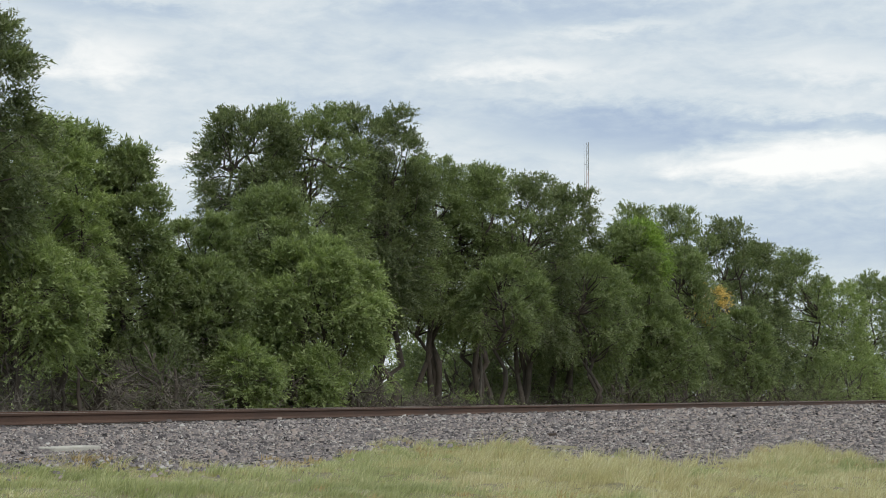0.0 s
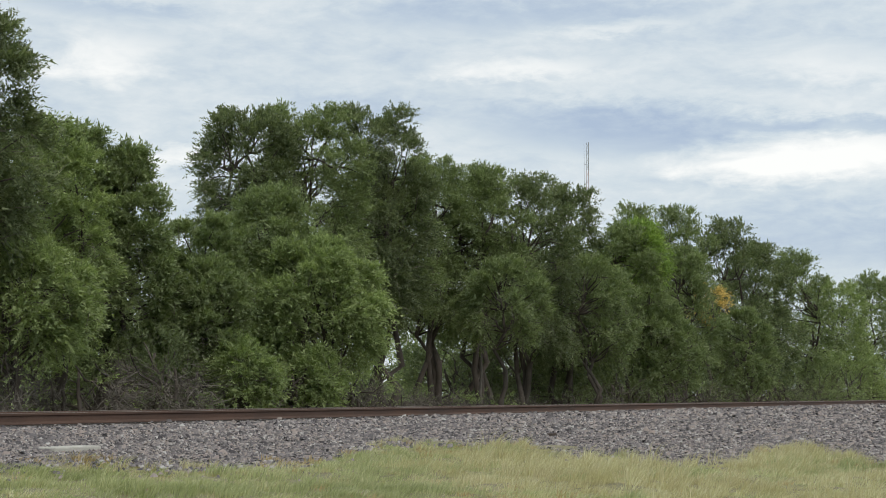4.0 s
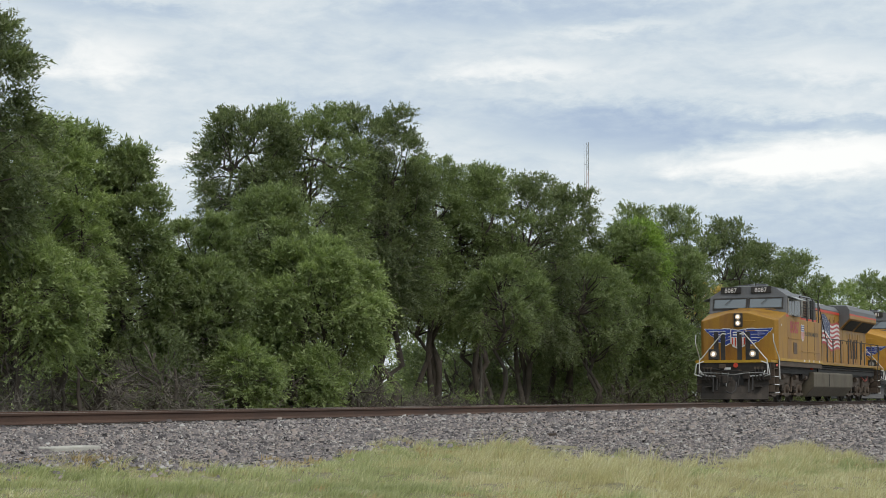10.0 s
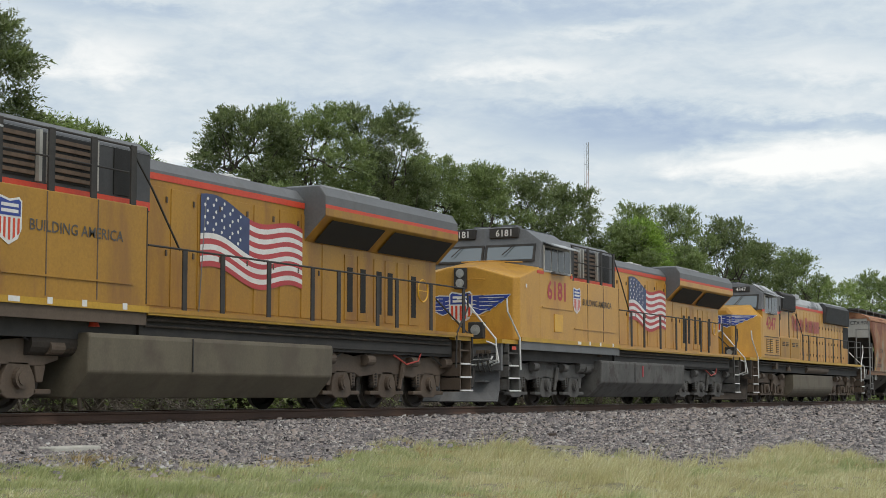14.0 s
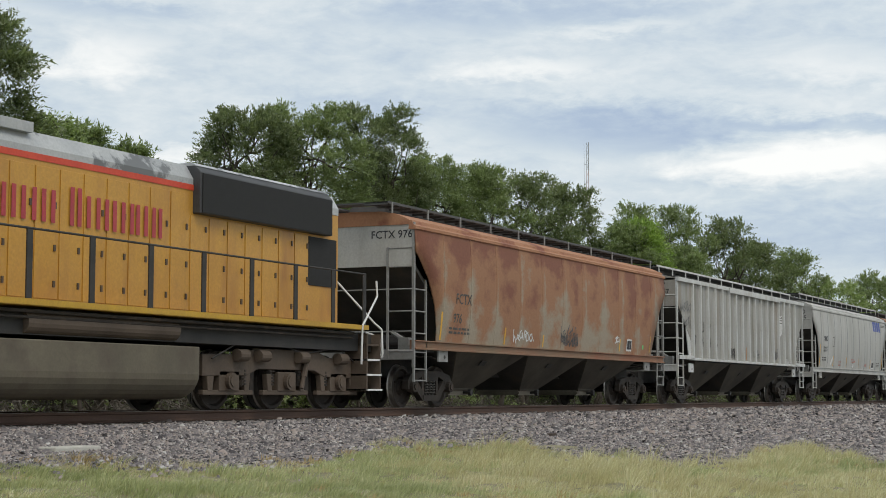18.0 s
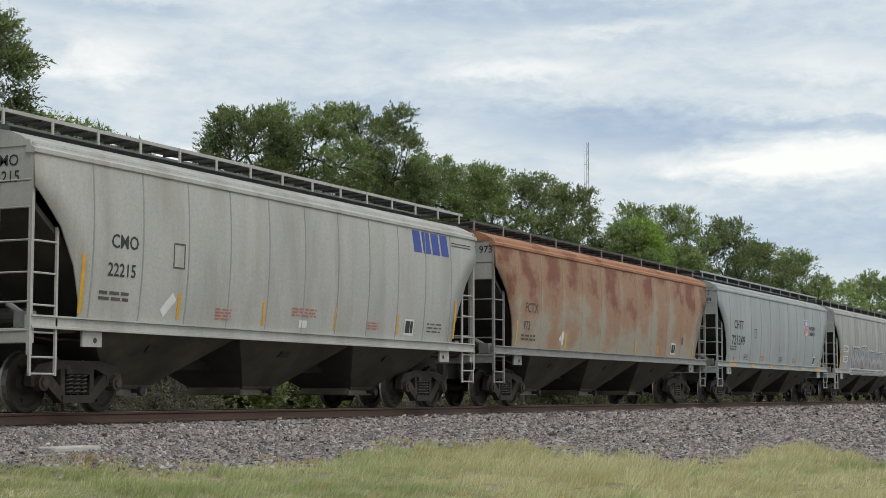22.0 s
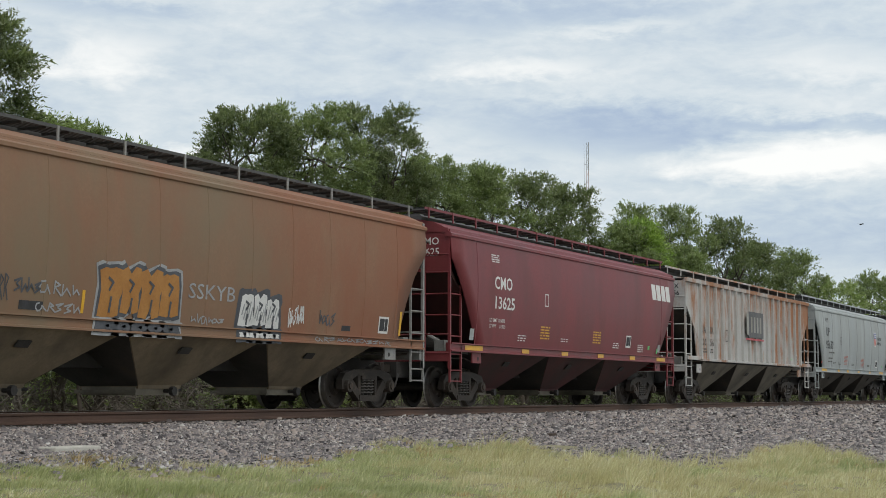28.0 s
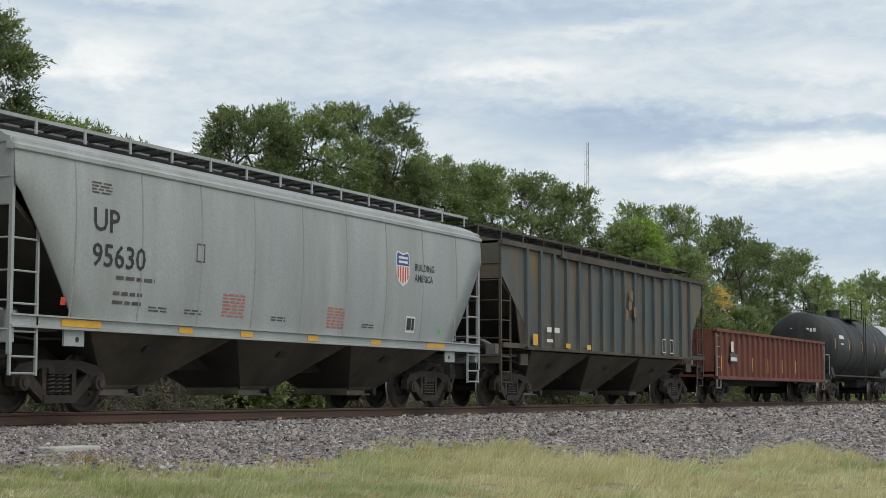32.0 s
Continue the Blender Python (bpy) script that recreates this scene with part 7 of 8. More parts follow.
def flag(car, x, z, w, h, skin):
    """A waving striped flag painted on the hood."""
    n = 22
    wave = lambda u: 0.115 * math.sin(u * 8.2 + 0.4) - 0.22 * u
    up = lambda u, v: (x + w * u, z + h * (0.30 + 0.70 * v * (1 - 0.10 * u)) + wave(u) + 0.14)
    for i in range(13):
        a, b = 1 - i / 13, 1 - (i + 1) / 13
        st = [[up(j / n, b), up((j + 1) / n, b), up((j + 1) / n, a), up(j / n, a)] for j in range(n) if not (i < 7 and j < n * 0.42)]
        stick(car, "flag_stripe", st, M_FLAGRED if i % 2 == 0 else M_LETTERWHITE, skin)
    m = int(n * 0.42) + 1
    stick(car, "flag_canton", [[up(j / n, 6 / 13), up((j + 1) / n, 6 / 13), up((j + 1) / n, 1), up(j / n, 1)] for j in range(m)], M_FLAGBLUE, skin)
    stars = []
    for r in range(6):
        for q in range(5):
            cx, cz = up((q + 0.5 + 0.3 * (r % 2)) / 5.5 * 0.42, 6 / 13 + (r + 0.6) / 6.4 * 7 / 13)
            stars.append([(cx + 0.035 * math.cos(1.2566 * i), cz + 0.035 * math.sin(1.2566 * i)) for i in range(5)])
    for star in stars:
        stick(car, "flag_star", [star], M_LETTERWHITE, skin, 0.010)
    stick(car, "flag_pole", ribbon([(x - 0.03, z - 0.1), (x + 0.16, z + h + 0.12)], 0.03), M_GREY, skin, 0.008)


def front_plate(car, x, tilt=0.0):
    """Paint on the flat nose: put(name, polygons in (y, z), material, lift)."""
    def put(name, polys, mat, lift):
        g = G()
        for p in polys:
            g.add([(x - lift + (z - 1.6) * tilt, y, z) for y, z in p], [tuple(range(len(p)))])
        return part(name, g, mat, car)
    return put


def windscreen(car, x0, y0, y1, z0, z1, lean, frame_mat):
    X = lambda z: x0 + (z - z0) * lean
    corners = lambda k: [(y0 + k, z0 + k), (y1 - k, z0 + k), (y1 - k, z1 - k), (y0 + k, z1 - k)]
    g = G()
    o, i = corners(-0.035), corners(0.02)
    g.add([(X(z) - 0.02, y, z) for y, z in o] + [(X(z) - 0.02, y, z) for y, z in i] + [(X(z) + 0.02, y, z) for y, z in o],
          [(j, (j + 1) % 4, 4 + (j + 1) % 4, 4 + j) for j in range(4)] + [(j, (j + 1) % 4, 8 + (j + 1) % 4, 8 + j) for j in range(4)])
    w = part("windscreen", g, M_DARK, car, "black rubber window frame")
    part("pane", G().add([(X(z) - 0.012, y, z) for y, z in corners(0.0)] + [(X(z) + 0.012, y, z) for y, z in corners(0.0)], [(0, 1, 2, 3), (7, 6, 5, 4), (0, 4, 5, 1), (1, 5, 6, 2), (2, 6, 7, 3), (3, 7, 4, 0)]), M_GLASS, w)
    m = (y0 + y1) / 2
    part("wiper", G().cyl((X(z1) - 0.05, m - 0.1, z1 + 0.02), (X(z0) - 0.05, m + 0.18, z0 + 0.14), 0.012, 6), M_DARK, w)


def cab_windows(car, x0, x1, z0, z1, y, awn_mat):
    for s in (-1, 1):
        n = 4
        fr = part("cab_window", G().box(x0 - 0.05, x1 + 0.05, min(s * y, s * (y + 0.02)), max(s * y, s * (y + 0.02)), z0 - 0.05, z1 + 0.05), M_LIGHTGREY, car, "pale metal window frame")
        w = (x1 - x0) / n
        for i in range(n):
            a, b = sorted((s * (y + 0.015), s * (y + (0.03 if i in (1, 2) else 0.024))))
            part("pane", G().box(x0 + i * w + 0.03, x0 + (i + 1) * w - 0.03, a, b, z0, z1), M_SIDEGLASS, fr)
        part("arm_rest", G().box(x0 + w, x1 - w, min(s * y, s * (y + 0.12)), max(s * y, s * (y + 0.12)), z0 - 0.07, z0 - 0.03), M_GREY, fr)
        part("awning", G().prism([(s * y, z1 + 0.12), (s * y, z1 + 0.15), (s * (y + 0.30), z1 + 0.03), (s * (y + 0.30), z1 + 0.005)], x0 - 0.02, x1 + 0.02, "x"), awn_mat, car, "pale sun visor")


def number_board(car, x, y, z, text, w=0.80, h=0.26):
    b = part("number_board", G().box(x - 0.05, x + 0.08, y - w / 2, y + w / 2, z - h / 2, z + h / 2), M_DARK, car, "black board with pale figures", bevel=0.015)
    face_text(b, text, x - 0.056, y, z - h * 0.34, h * 0.68, M_LETTERWHITE, 0.5, 0.012)


def handrail(car, x0, x1, z, zd, y, xs, mat, flat=True):
    part("handrail", G().cyl((x0, y, z), (x1, y, z), 0.018, 8), mat, car)
    me = shared(("stanchion", round(z - zd, 2), mat.name, flat), lambda: (G().box(-0.062, 0.062, -0.012, 0.012, 0, z - zd) if flat else G().cyl((0, 0, 0), (0, 0, z - zd), 0.018, 8)).mesh("stanchion", mat))
    for x in xs:
        part("stanchion", me, None, car).location = (x, y, zd)


def steps(car, x0, x1, mat, s_end):
    """Corner steps on both sides with pale treads; x0 to x1 along the car."""
    for s in (-1, 1):
        a, b = sorted((s * 1.0, s * 1.50))
        part("step_side", G().box(x0, x0 + 0.04, a, b, 0.35, 1.5), mat, car)
        part("step_side", G().box(x1 - 0.04, x1, a, b, 0.35, 1.5), mat, car)
        part("step_back", G().box(x0 + 0.04, x1 - 0.04, min(s * 0.98, s * 1.02), max(s * 0.98, s * 1.02), 0.35, 1.5), mat, car)
        for i, z in enumerate((0.36, 0.66, 0.96, 1.26)):
            a, b = sorted((s * 1.02, s * (1.54 - 0.02 * i)))
            part("step_tread", G().box(x0, x1, a, b, z, z + 0.035), M_WHITE if i < 3 else mat, car, "white-edged step")


def corner_rails(car, x, s_end, white, k=1.0):
    """Bent grab rails at the steps: x is the end of the deck; s_end -1 leading, 1 trailing."""
    d = -s_end
    for s in (-1, 1):
        part("grab_rail", G().tube([(x, s * 0.30 * k, 2.58), (x, s * 0.50 * k, 2.60), (x - 0.02 * d, s * 1.38 * k, 1.72), (x - 0.05 * d, s * 1.52 * k, 1.60), (x - 0.05 * d, s * 1.54 * k, 1.10), (x - 0.04 * d, s * 1.2 * k, 1.0)], 0.022, 8), white, car)
        part("grab_rail", G().tube([(x + 0.15 * d, s * 1.50, 2.58), (x + 0.15 * d, s * 1.52, 2.26), (x + 0.82 * d, s * 1.55, 1.64), (x + 0.86 * d, s * 1.55, 0.88)], 0.022, 8), white, car)
        part("grab_rail", G().tube([(x - 0.15 * d, s * 1.1, 1.55), (x - 0.22 * d, s * 1.38, 1.45), (x - 0.22 * d, s * 1.45, 1.05), (x - 0.1 * d, s * 1.2, 0.98)], 0.02, 8), white, car)


def plow(car, x, mat):
    """Two broad curved blades meeting in a blunt prow, with a stiffened foot."""
    rows = []
    for y in np.linspace(-1.30, 1.30, 11):
        k = abs(y) / 1.30
        rows.append([(x + 0.06 + 0.46 * k, y, 0.12), (x + 0.24 + 0.36 * k, y, 0.34), (x + 0.36 + 0.30 * k, y, 0.60), (x + 0.42 + 0.26 * k, y, 0.90), (x + 0.47 + 0.26 * k, y, 0.90), (x + 0.42 + 0.30 * k, y, 0.60), (x + 0.30 + 0.36 * k, y, 0.34), (x + 0.12 + 0.46 * k, y, 0.12)])
    blade = part("plow", G().loft(rows), mat, car, "oily dust-brown steel plow blade")
    for s in (-1, 1):
        part("plow_lip", G().cyl((x + 0.05, s * 0.02, 0.13), (x + 0.50, s * 1.30, 0.13), 0.025, 6), mat, blade)
        part("plow_step", G().box(x + 0.34, x + 0.62, s * 0.92 - 0.16, s * 0.92 + 0.16, 0.58, 0.62), mat, blade)


def tank_box(car, x0, x1, mat, mark=False):
    prof = [(-1.50, 1.22), (-1.52, 1.15), (-1.50, 0.62), (-1.15, 0.22), (1.15, 0.22), (1.50, 0.62), (1.52, 1.15), (1.50, 1.22)]
    part("fuel_tank", G().prism(prof, x0, x1, "x"), mat, car, "dusty fuel tank with sloped sides", bevel=0.03)
    part("tank_seam", G().box((x0 + x1) / 2 - 1.0, (x0 + x1) / 2 - 0.97, -1.528, -1.515, 0.65, 1.2), M_DARK, car)
    if mark:
        part("tank_mark", G().box((x0 + x1) / 2 - 0.35, (x0 + x1) / 2 - 0.25, -1.53, -1.52, 0.8, 1.12), M_NUMRED, car)


def ge_locomotive(label, u0, number, yel, gear, tank, lamps, dx=0.0, posts=True):
    car = thing("locomotive", label, "locomotive", u0, group="locomotives of the train")
    L = 22.25
    side = lambda z: 1.55
    # frame and decks
    part("frame", G().box(1.5, 21.9, -1.30, 1.30, 1.12, 1.45), M_DARK, car)
    part("front_deck", G().box(1.32, 2.3, -1.46, 1.46, 1.50, 1.60), M_EDGE, car, "bright yellow deck edge")
    part("rear_deck", G().box(20.9, 21.75, -1.50, 1.50, 1.50, 1.62), M_EDGE, car)
    for s in (-1, 1):
        a, b = sorted((s * 1.05, s * 1.54))
        part("walkway", G().box(9.4, 21.0, a, b, 1.55, 1.62), M_EDGE, car, "walkway with a yellow edge")
        a, b = sorted((s * 1.50, s * 1.558))
        part("deck_edge", G().box(9.4, 21.75, a, b, 1.59, 1.66), yel, car)
        part("frame_side", G().box(9.4, 21.0, min(s * 1.30, s * 1.36), max(s * 1.30, s * 1.36), 1.18, 1.55), M_DARK, car)
        part("frame_pipe", G().cyl((9.5, s * 1.42, 1.48), (20.8, s * 1.42, 1.48), 0.03, 8).cyl((9.5, s * 1.40, 1.38), (20.8, s * 1.40, 1.38), 0.022, 8), M_RUNNING, car)
        part("sill_strip", G().box(2.3, 9.4, a, b + 0.0, 1.58, 1.68), M_EDGE, car, "yellow sill stripe")
        part("side_skirt", G().box(2.3, 9.38, min(s * 1.46, s * 1.52), max(s * 1.46, s * 1.52), 1.38, 1.58), M_DUSTBROWN if gear is M_RUNNING else M_GREY, car)
    # nose, cab below the windows and the wide body behind it
    n = 3.0
    rg = lambda x, w, zt, zc: [(x, -w, 1.60), (x, -w, zt), (x, -0.34, zc), (x, 0.34, zc), (x, w, zt), (x, w, 1.60)]
    part("nose", G().loft([rg(2.15, 1.40, 3.12, 3.43), rg(2.28, 1.52, 3.14, 3.45), rg(3.50, 1.55, 3.46, 3.66)]), yel, car, "yellow short nose", bevel=0.03)
    part("cab_side", G().box(3.48, 5.72, -1.55, 1.55, 1.60, 3.44), yel, car, bevel=0.015)
    part("wide_body", G().box(5.72, 9.38, -1.52, 1.52, 1.62, 3.28), yel, car, bevel=0.02)
    up = [(-1.54, 3.44), (-1.54, 4.12), (-1.05, 4.46), (-0.6, 4.53), (0.6, 4.53), (1.05, 4.46), (1.54, 4.12), (1.54, 3.44)]
    lean = 0.28
    part("cab_roof", G().loft([[(3.46 + max(0, z - 3.44) * lean, y, z) for y, z in up], [(5.70, y, z) for y, z in up]]), M_GREY, car, "grey cab top", bevel=0.02)
    part("roof_panel", G().prism([(-0.98, 4.495), (-0.6, 4.545), (0.6, 4.545), (0.98, 4.495)], 3.85, 5.7, "x"), M_ROOFGREY, car)
    part("roof_gear", G().box(4.4, 4.8, -0.5, -0.1, 4.54, 4.66).cyl((5.1, 0.3, 4.54), (5.1, 0.3, 4.70), 0.14, 14).box(4.0, 4.2, 0.1, 0.5, 4.54, 4.60), M_GREY, car)
    for y0, y1 in ((-1.36, -0.06), (0.06, 1.36)):
        windscreen(car, 3.50, y0, y1, 3.66, 4.04, lean, M_DARK)
    for y in (-0.50, 0.70):
        number_board(car, 3.68, y, 4.38, number)
    cab_windows(car, 3.76, 5.52, 3.42, 3.98, 1.545, M_ROOFGREY)
    for s in (-1, 1):
        a, b = sorted((s * 1.552, s * 1.558))
        part("red_stripe", G().box(3.3, 3.72, a, b, 3.30, 3.38), M_REDLINE, car)
        part("red_stripe", G().box(5.56, 5.72, a, b, 3.30, 3.38), M_REDLINE, car)
        part("body_louvre", G().box(4.42, 4.98, min(s * 1.55, s * 1.565), max(s * 1.55, s * 1.565), 1.88, 2.33), M_BROWNVENT if gear is M_RUNNING else M_DECALY, car)
        for z in (2.46,):
            part("door_ledge", G().box(3.6, 5.70, min(s * 1.55, s * 1.572), max(s * 1.55, s * 1.572), z, z + 0.03), yel, car)
            part("door_ledge", G().box(5.9, 9.0, min(s * 1.52, s * 1.545), max(s * 1.52, s * 1.545), 2.0, 2.03), yel, car)
        for x in (5.71, 6.9, 8.1, 9.36):
            part("panel_joint", G().box(x - 0.012, x + 0.012, min(s * 1.52, s * 1.527), max(s * 1.52, s * 1.527), 1.72, 3.26), M_DARK if x in (5.71, 9.36) else M_BROWNVENT, car)
    # upper equipment cabinets behind the cab
    part("upper_cabinet", G().prism([(-1.18, 3.26), (-1.18, 4.22), (-0.9, 4.40), (0.9, 4.40), (1.18, 4.22), (1.18, 3.26)], 5.72, 9.9, "x"), M_CABINET, car, "dark grey equipment cabinet", bevel=0.02)
    part("cabinet_lid", G().prism([(-1.19, 4.20), (-0.92, 4.415), (0.92, 4.415), (1.19, 4.20), (0.9, 4.38), (-0.9, 4.38)], 5.70, 9.92, "x"), M_GREY, car)
    part("red_stripe", G().box(5.74, 9.88, -1.188, -1.180, 3.28, 3.42), M_REDLINE, car)
    part("red_stripe", G().box(5.74, 9.88, 1.180, 1.188, 3.28, 3.42), M_REDLINE, car)
    for s in (-1, 1):
        for x in (6.0, 7.35):
            a, b = sorted((s * 1.17, s * 1.20))
            v = part("grid_vent", G().box(x, x + 1.0, a, b, 3.48, 4.18), M_BLACK, car)
            for k in (x - 0.05, x + 1.05):
                part("vent_post", G().box(k - 0.035, k + 0.035, min(s * 1.17, s * 1.26), max(s * 1.17, s * 1.26), 3.44, 4.22), M_LIGHTGREY, v, "pale upright frame")
            for i in range(6):
                part("louvre", G().box(x + 0.05, x + 0.95, min(s * 1.19, s * 1.23), max(s * 1.19, s * 1.23), 3.52 + i * 0.11, 3.58 + i * 0.11), M_BROWNVENT, v)
        part("dark_vent", G().box(8.9, 9.5, min(s * 1.17, s * 1.20), max(s * 1.17, s * 1.20), 3.45, 4.2), M_BLACK, car)
        y = s * 1.50
        part("handrail", G().tube([(5.75, y, 4.20), (8.9, y, 4.20), (9.5, y, 3.6), (10.3, y, 2.66)], 0.018, 8).cyl((5.75, y, 3.78), (8.9, y, 3.78), 0.015, 8), M_DARK, car)
        me = shared("black_post", lambda: G().box(-0.07, 0.07, -0.015, 0.015, 3.20, 4.22).mesh("stanchion", M_DARK))
        for x in (5.85, 7.0, 8.0, 9.0):
            part("stanchion", me, None, car).location = (x, y, 0)
    # engine hood
    hood = [(-1.02, 1.60), (-1.02, 3.93), (-0.85, 4.18), (0.85, 4.18), (1.02, 3.93), (1.02, 1.60)]
    part("engine_hood", G().prism([(-1.02, 1.60), (-1.02, 3.90), (1.02, 3.90), (1.02, 1.60)], 9.38, 20.9, "x"), yel, car, bevel=0.015)
    part("hood_top", G().prism([(-1.025, 3.90), (-1.025, 4.02), (-0.85, 4.22), (0.85, 4.22), (1.025, 4.02), (1.025, 3.90)], 9.38, 20.9, "x"), M_GREY, car)
    part("red_stripe", G().box(9.4, 15.1, -1.034, -1.027, 3.86, 3.97), M_REDLINE, car)
    part("red_stripe", G().box(9.4, 15.1, 1.027, 1.034, 3.86, 3.97), M_REDLINE, car)
    part("exhaust_stack", G().box(11.2, 12.6, -0.4, 0.4, 4.2, 4.30).cyl((10.4, 0, 4.2), (10.4, 0, 4.36), 0.2, 14), M_DARK, car)
    part("hood_gear", G().cyl((13.2, -0.45, 4.2), (13.2, -0.45, 4.33), 0.16, 14).box(12.95, 13.6, -0.75, -0.35, 4.2, 4.27), M_WHITE, car)
    wing = [(-1.00, 3.22), (-1.50, 3.72), (-1.50, 4.10), (-1.36, 4.30), (1.36, 4.30), (1.50, 4.10), (1.50, 3.72), (1.00, 3.22)]
    part("radiator_wing", G().prism(wing, 15.1, 21.05, "x"), M_GREY, car, "overhanging radiator section", bevel=0.02)
    part("wing_top", G().box(15.2, 17.6, -1.35, 1.35, 4.30, 4.33), M_ROOFGREY, car)
    for s in (-1, 1):
        a, b = sorted((s * 1.502, s * 1.509))
        part("red_stripe", G().box(15.1, 21.05, a, b, 3.86, 3.93), M_REDLINE, car)
        part("yellow_stripe", G().box(15.1, 21.05, a, b, 3.72, 3.86), yel, car)
        part("wing_slope", G().prism([(s * 1.0, 3.205), (s * 1.5, 3.705), (s * 1.505, 3.72), (s * 1.0, 3.24)], 15.11, 21.04, "x"), yel, car)
        for x0, x1 in ((15.4, 17.6), (18.0, 20.8)):
            g = G().add([(x0, s * 1.06, 3.26), (x1, s * 1.06, 3.26), (x1, s * 1.47, 3.67), (x0, s * 1.47, 3.67)], [(0, 1, 2, 3)])
            for v in range(4):
                g.v[v] = (g.v[v][0], g.v[v][1] + s * 0.018, g.v[v][2] - 0.024)
            part("radiator_screen", g, M_BLACK, car)
        y0, y1 = sorted((s * 1.02, s * 1.035))
        for x in (16.7, 17.25, 17.95, 18.45, 19.0, 19.55):
            d = part("hood_door", G().box(x, x + 0.42, y0, y1, 1.78, 3.10), yel, car, bevel=0.005)
            if x != 19.0:
                part("door_vent", G().box(x + 0.10, x + 0.32, min(s * 1.034, s * 1.042), max(s * 1.034, s * 1.042), 1.95, 2.85), M_BLACK, d)
        for x in (9.9, 10.7, 11.5, 12.4, 13.3, 14.2, 15.0, 15.8):
            d = part("hood_door", G().box(x, x + 0.74, y0, min(y1, y1) if s < 0 else y1, 1.75, 3.75), yel, car, bevel=0.004)
            [setattr(part("door_latch", shared("latch", lambda: G().box(-0.022, 0.022, -0.012, 0.012, 0, 0.10).mesh("door_latch", M_DUSTBROWN)), None, d), "location", (x + 0.65, s * 1.045, z)) for z in (2.6, 3.5)]
        handrail(car, 9.4, 21.4, 2.67, 1.62, s * 1.52, [10.42, 11.55, 13.05, 14.6, 15.6, 17.2, 18.05, 19.65, 21.3], M_DARK)
    part("brake_wheel", G().loft([[(20.05 + (0.24 + 0.02 * math.cos(b)) * math.cos(a), -1.12 + 0.02 * math.sin(b), 2.55 + (0.24 + 0.02 * math.cos(b)) * math.sin(a)) for b in (0, 1.57, 3.14, 4.71)] for a in np.linspace(0, 6.28318, 21)], caps=False).box(19.83, 20.27, -1.125, -1.115, 2.54, 2.56), M_DECALY, car)
    # front end
    part("pilot_plate", G().box(1.36, 1.48, -1.42, 1.42, 0.85, 1.52), M_RUNNING if gear is M_RUNNING else M_GREY, car, bevel=0.01)
    for y in (-1.12, -0.98, -0.86, 0.86, 0.98, 1.1):
        part("air_hose", G().tube([(1.36, y, 1.30), (1.22, y - 0.02, 1.22), (1.16, y - 0.05, 0.98), (1.20, y - 0.1, 0.82)], 0.022, 6), M_DARK, car)
        part("hose_cock", G().box(1.24, 1.36, y - 0.035, y + 0.035, 1.26, 1.34), M_DUSTBROWN, car)
    part("uncoupling_lever", G().tube([(1.30, -1.40, 1.02), (1.18, -1.2, 1.12), (1.16, -0.5, 1.10), (0.9, -0.15, 1.04), (1.16, 0.5, 1.10), (1.18, 1.2, 1.12), (1.30, 1.40, 1.02)], 0.018, 6), M_GALV, car)
    for y in (-0.52, 0.52):
        part("buffer_block", G().box(1.16, 1.38, y - 0.12, y + 0.12, 0.88, 1.16), M_RUNNING, car, bevel=0.02)
    part("cable_socket", G().box(1.26, 1.37, 0.30, 0.52, 1.28, 1.44), M_DUSTBROWN, car, bevel=0.01)
    plow(car, 0.86, M_PLOW if gear is M_RUNNING else M_GREY)
    part("draft_pocket", G().box(1.28, 1.38, -0.42, 0.42, 0.66, 1.12), M_DARK, car)
    coupler(car, 0.0, -1)
    coupler(car, L, 1)
    for y in (-0.75, 0.62):
        part("hose_bundle", G().tube([(1.34, y, 1.05), (1.15, y - 0.05, 0.8), (0.98, y - 0.08, 0.45)], 0.03, 6).tube([(1.34, y + 0.12, 1.05), (1.13, y + 0.10, 0.75), (0.96, y + 0.06, 0.38)], 0.03, 6), M_DARK, car)
    for y in (-0.30, 0.16, 0.44):
        part("hanging_chain", G().tube([(1.30, y, 1.12), (1.10, y + 0.04, 0.82), (1.0, y + 0.02, 0.60)], 0.018, 6), M_GALV if y == 0.16 else M_DARK, car)
    part("cable_loom", G().tube([(1.32, -1.3, 1.28), (1.30, -0.6, 1.16), (1.30, 0.2, 1.18), (1.32, 1.2, 1.34)], 0.02), M_DARK, car)
    part("red_marker", G().cyl((1.35, -0.10, 1.40), (1.31, -0.10, 1.40), 0.09, 12), M_REDLINE, car)
    part("white_plate", G().box(1.345, 1.355, 0.10, 0.36, 1.24, 1.32), M_LETTERWHITE, car)
    steps(car, 1.62, 2.28, gear if gear is not M_RUNNING else M_DUSTBROWN, -1)
    steps(car, 21.15, 21.75, gear if gear is not M_RUNNING else M_DUSTBROWN, 1)
    corner_rails(car, 1.38, -1, M_WHITE, 0.86)
    corner_rails(car, 21.7, 1, M_DARK)
    for s in (-1, 1):
        part("crew_rail", G().tube([(1.3, s * 0.6, 0.98), (1.25, s * 0.95, 1.0), (1.22, s * 1.2, 1.08), (1.25, s * 1.25, 1.2)], 0.024, 8), M_WHITE, car)
    if posts:
        for y in (0.66, 0.40, -0.24, -0.56):
            part("end_post", G().box(1.38, 1.42, y - 0.085, y + 0.085, 1.60, 2.66), M_DARK, car)
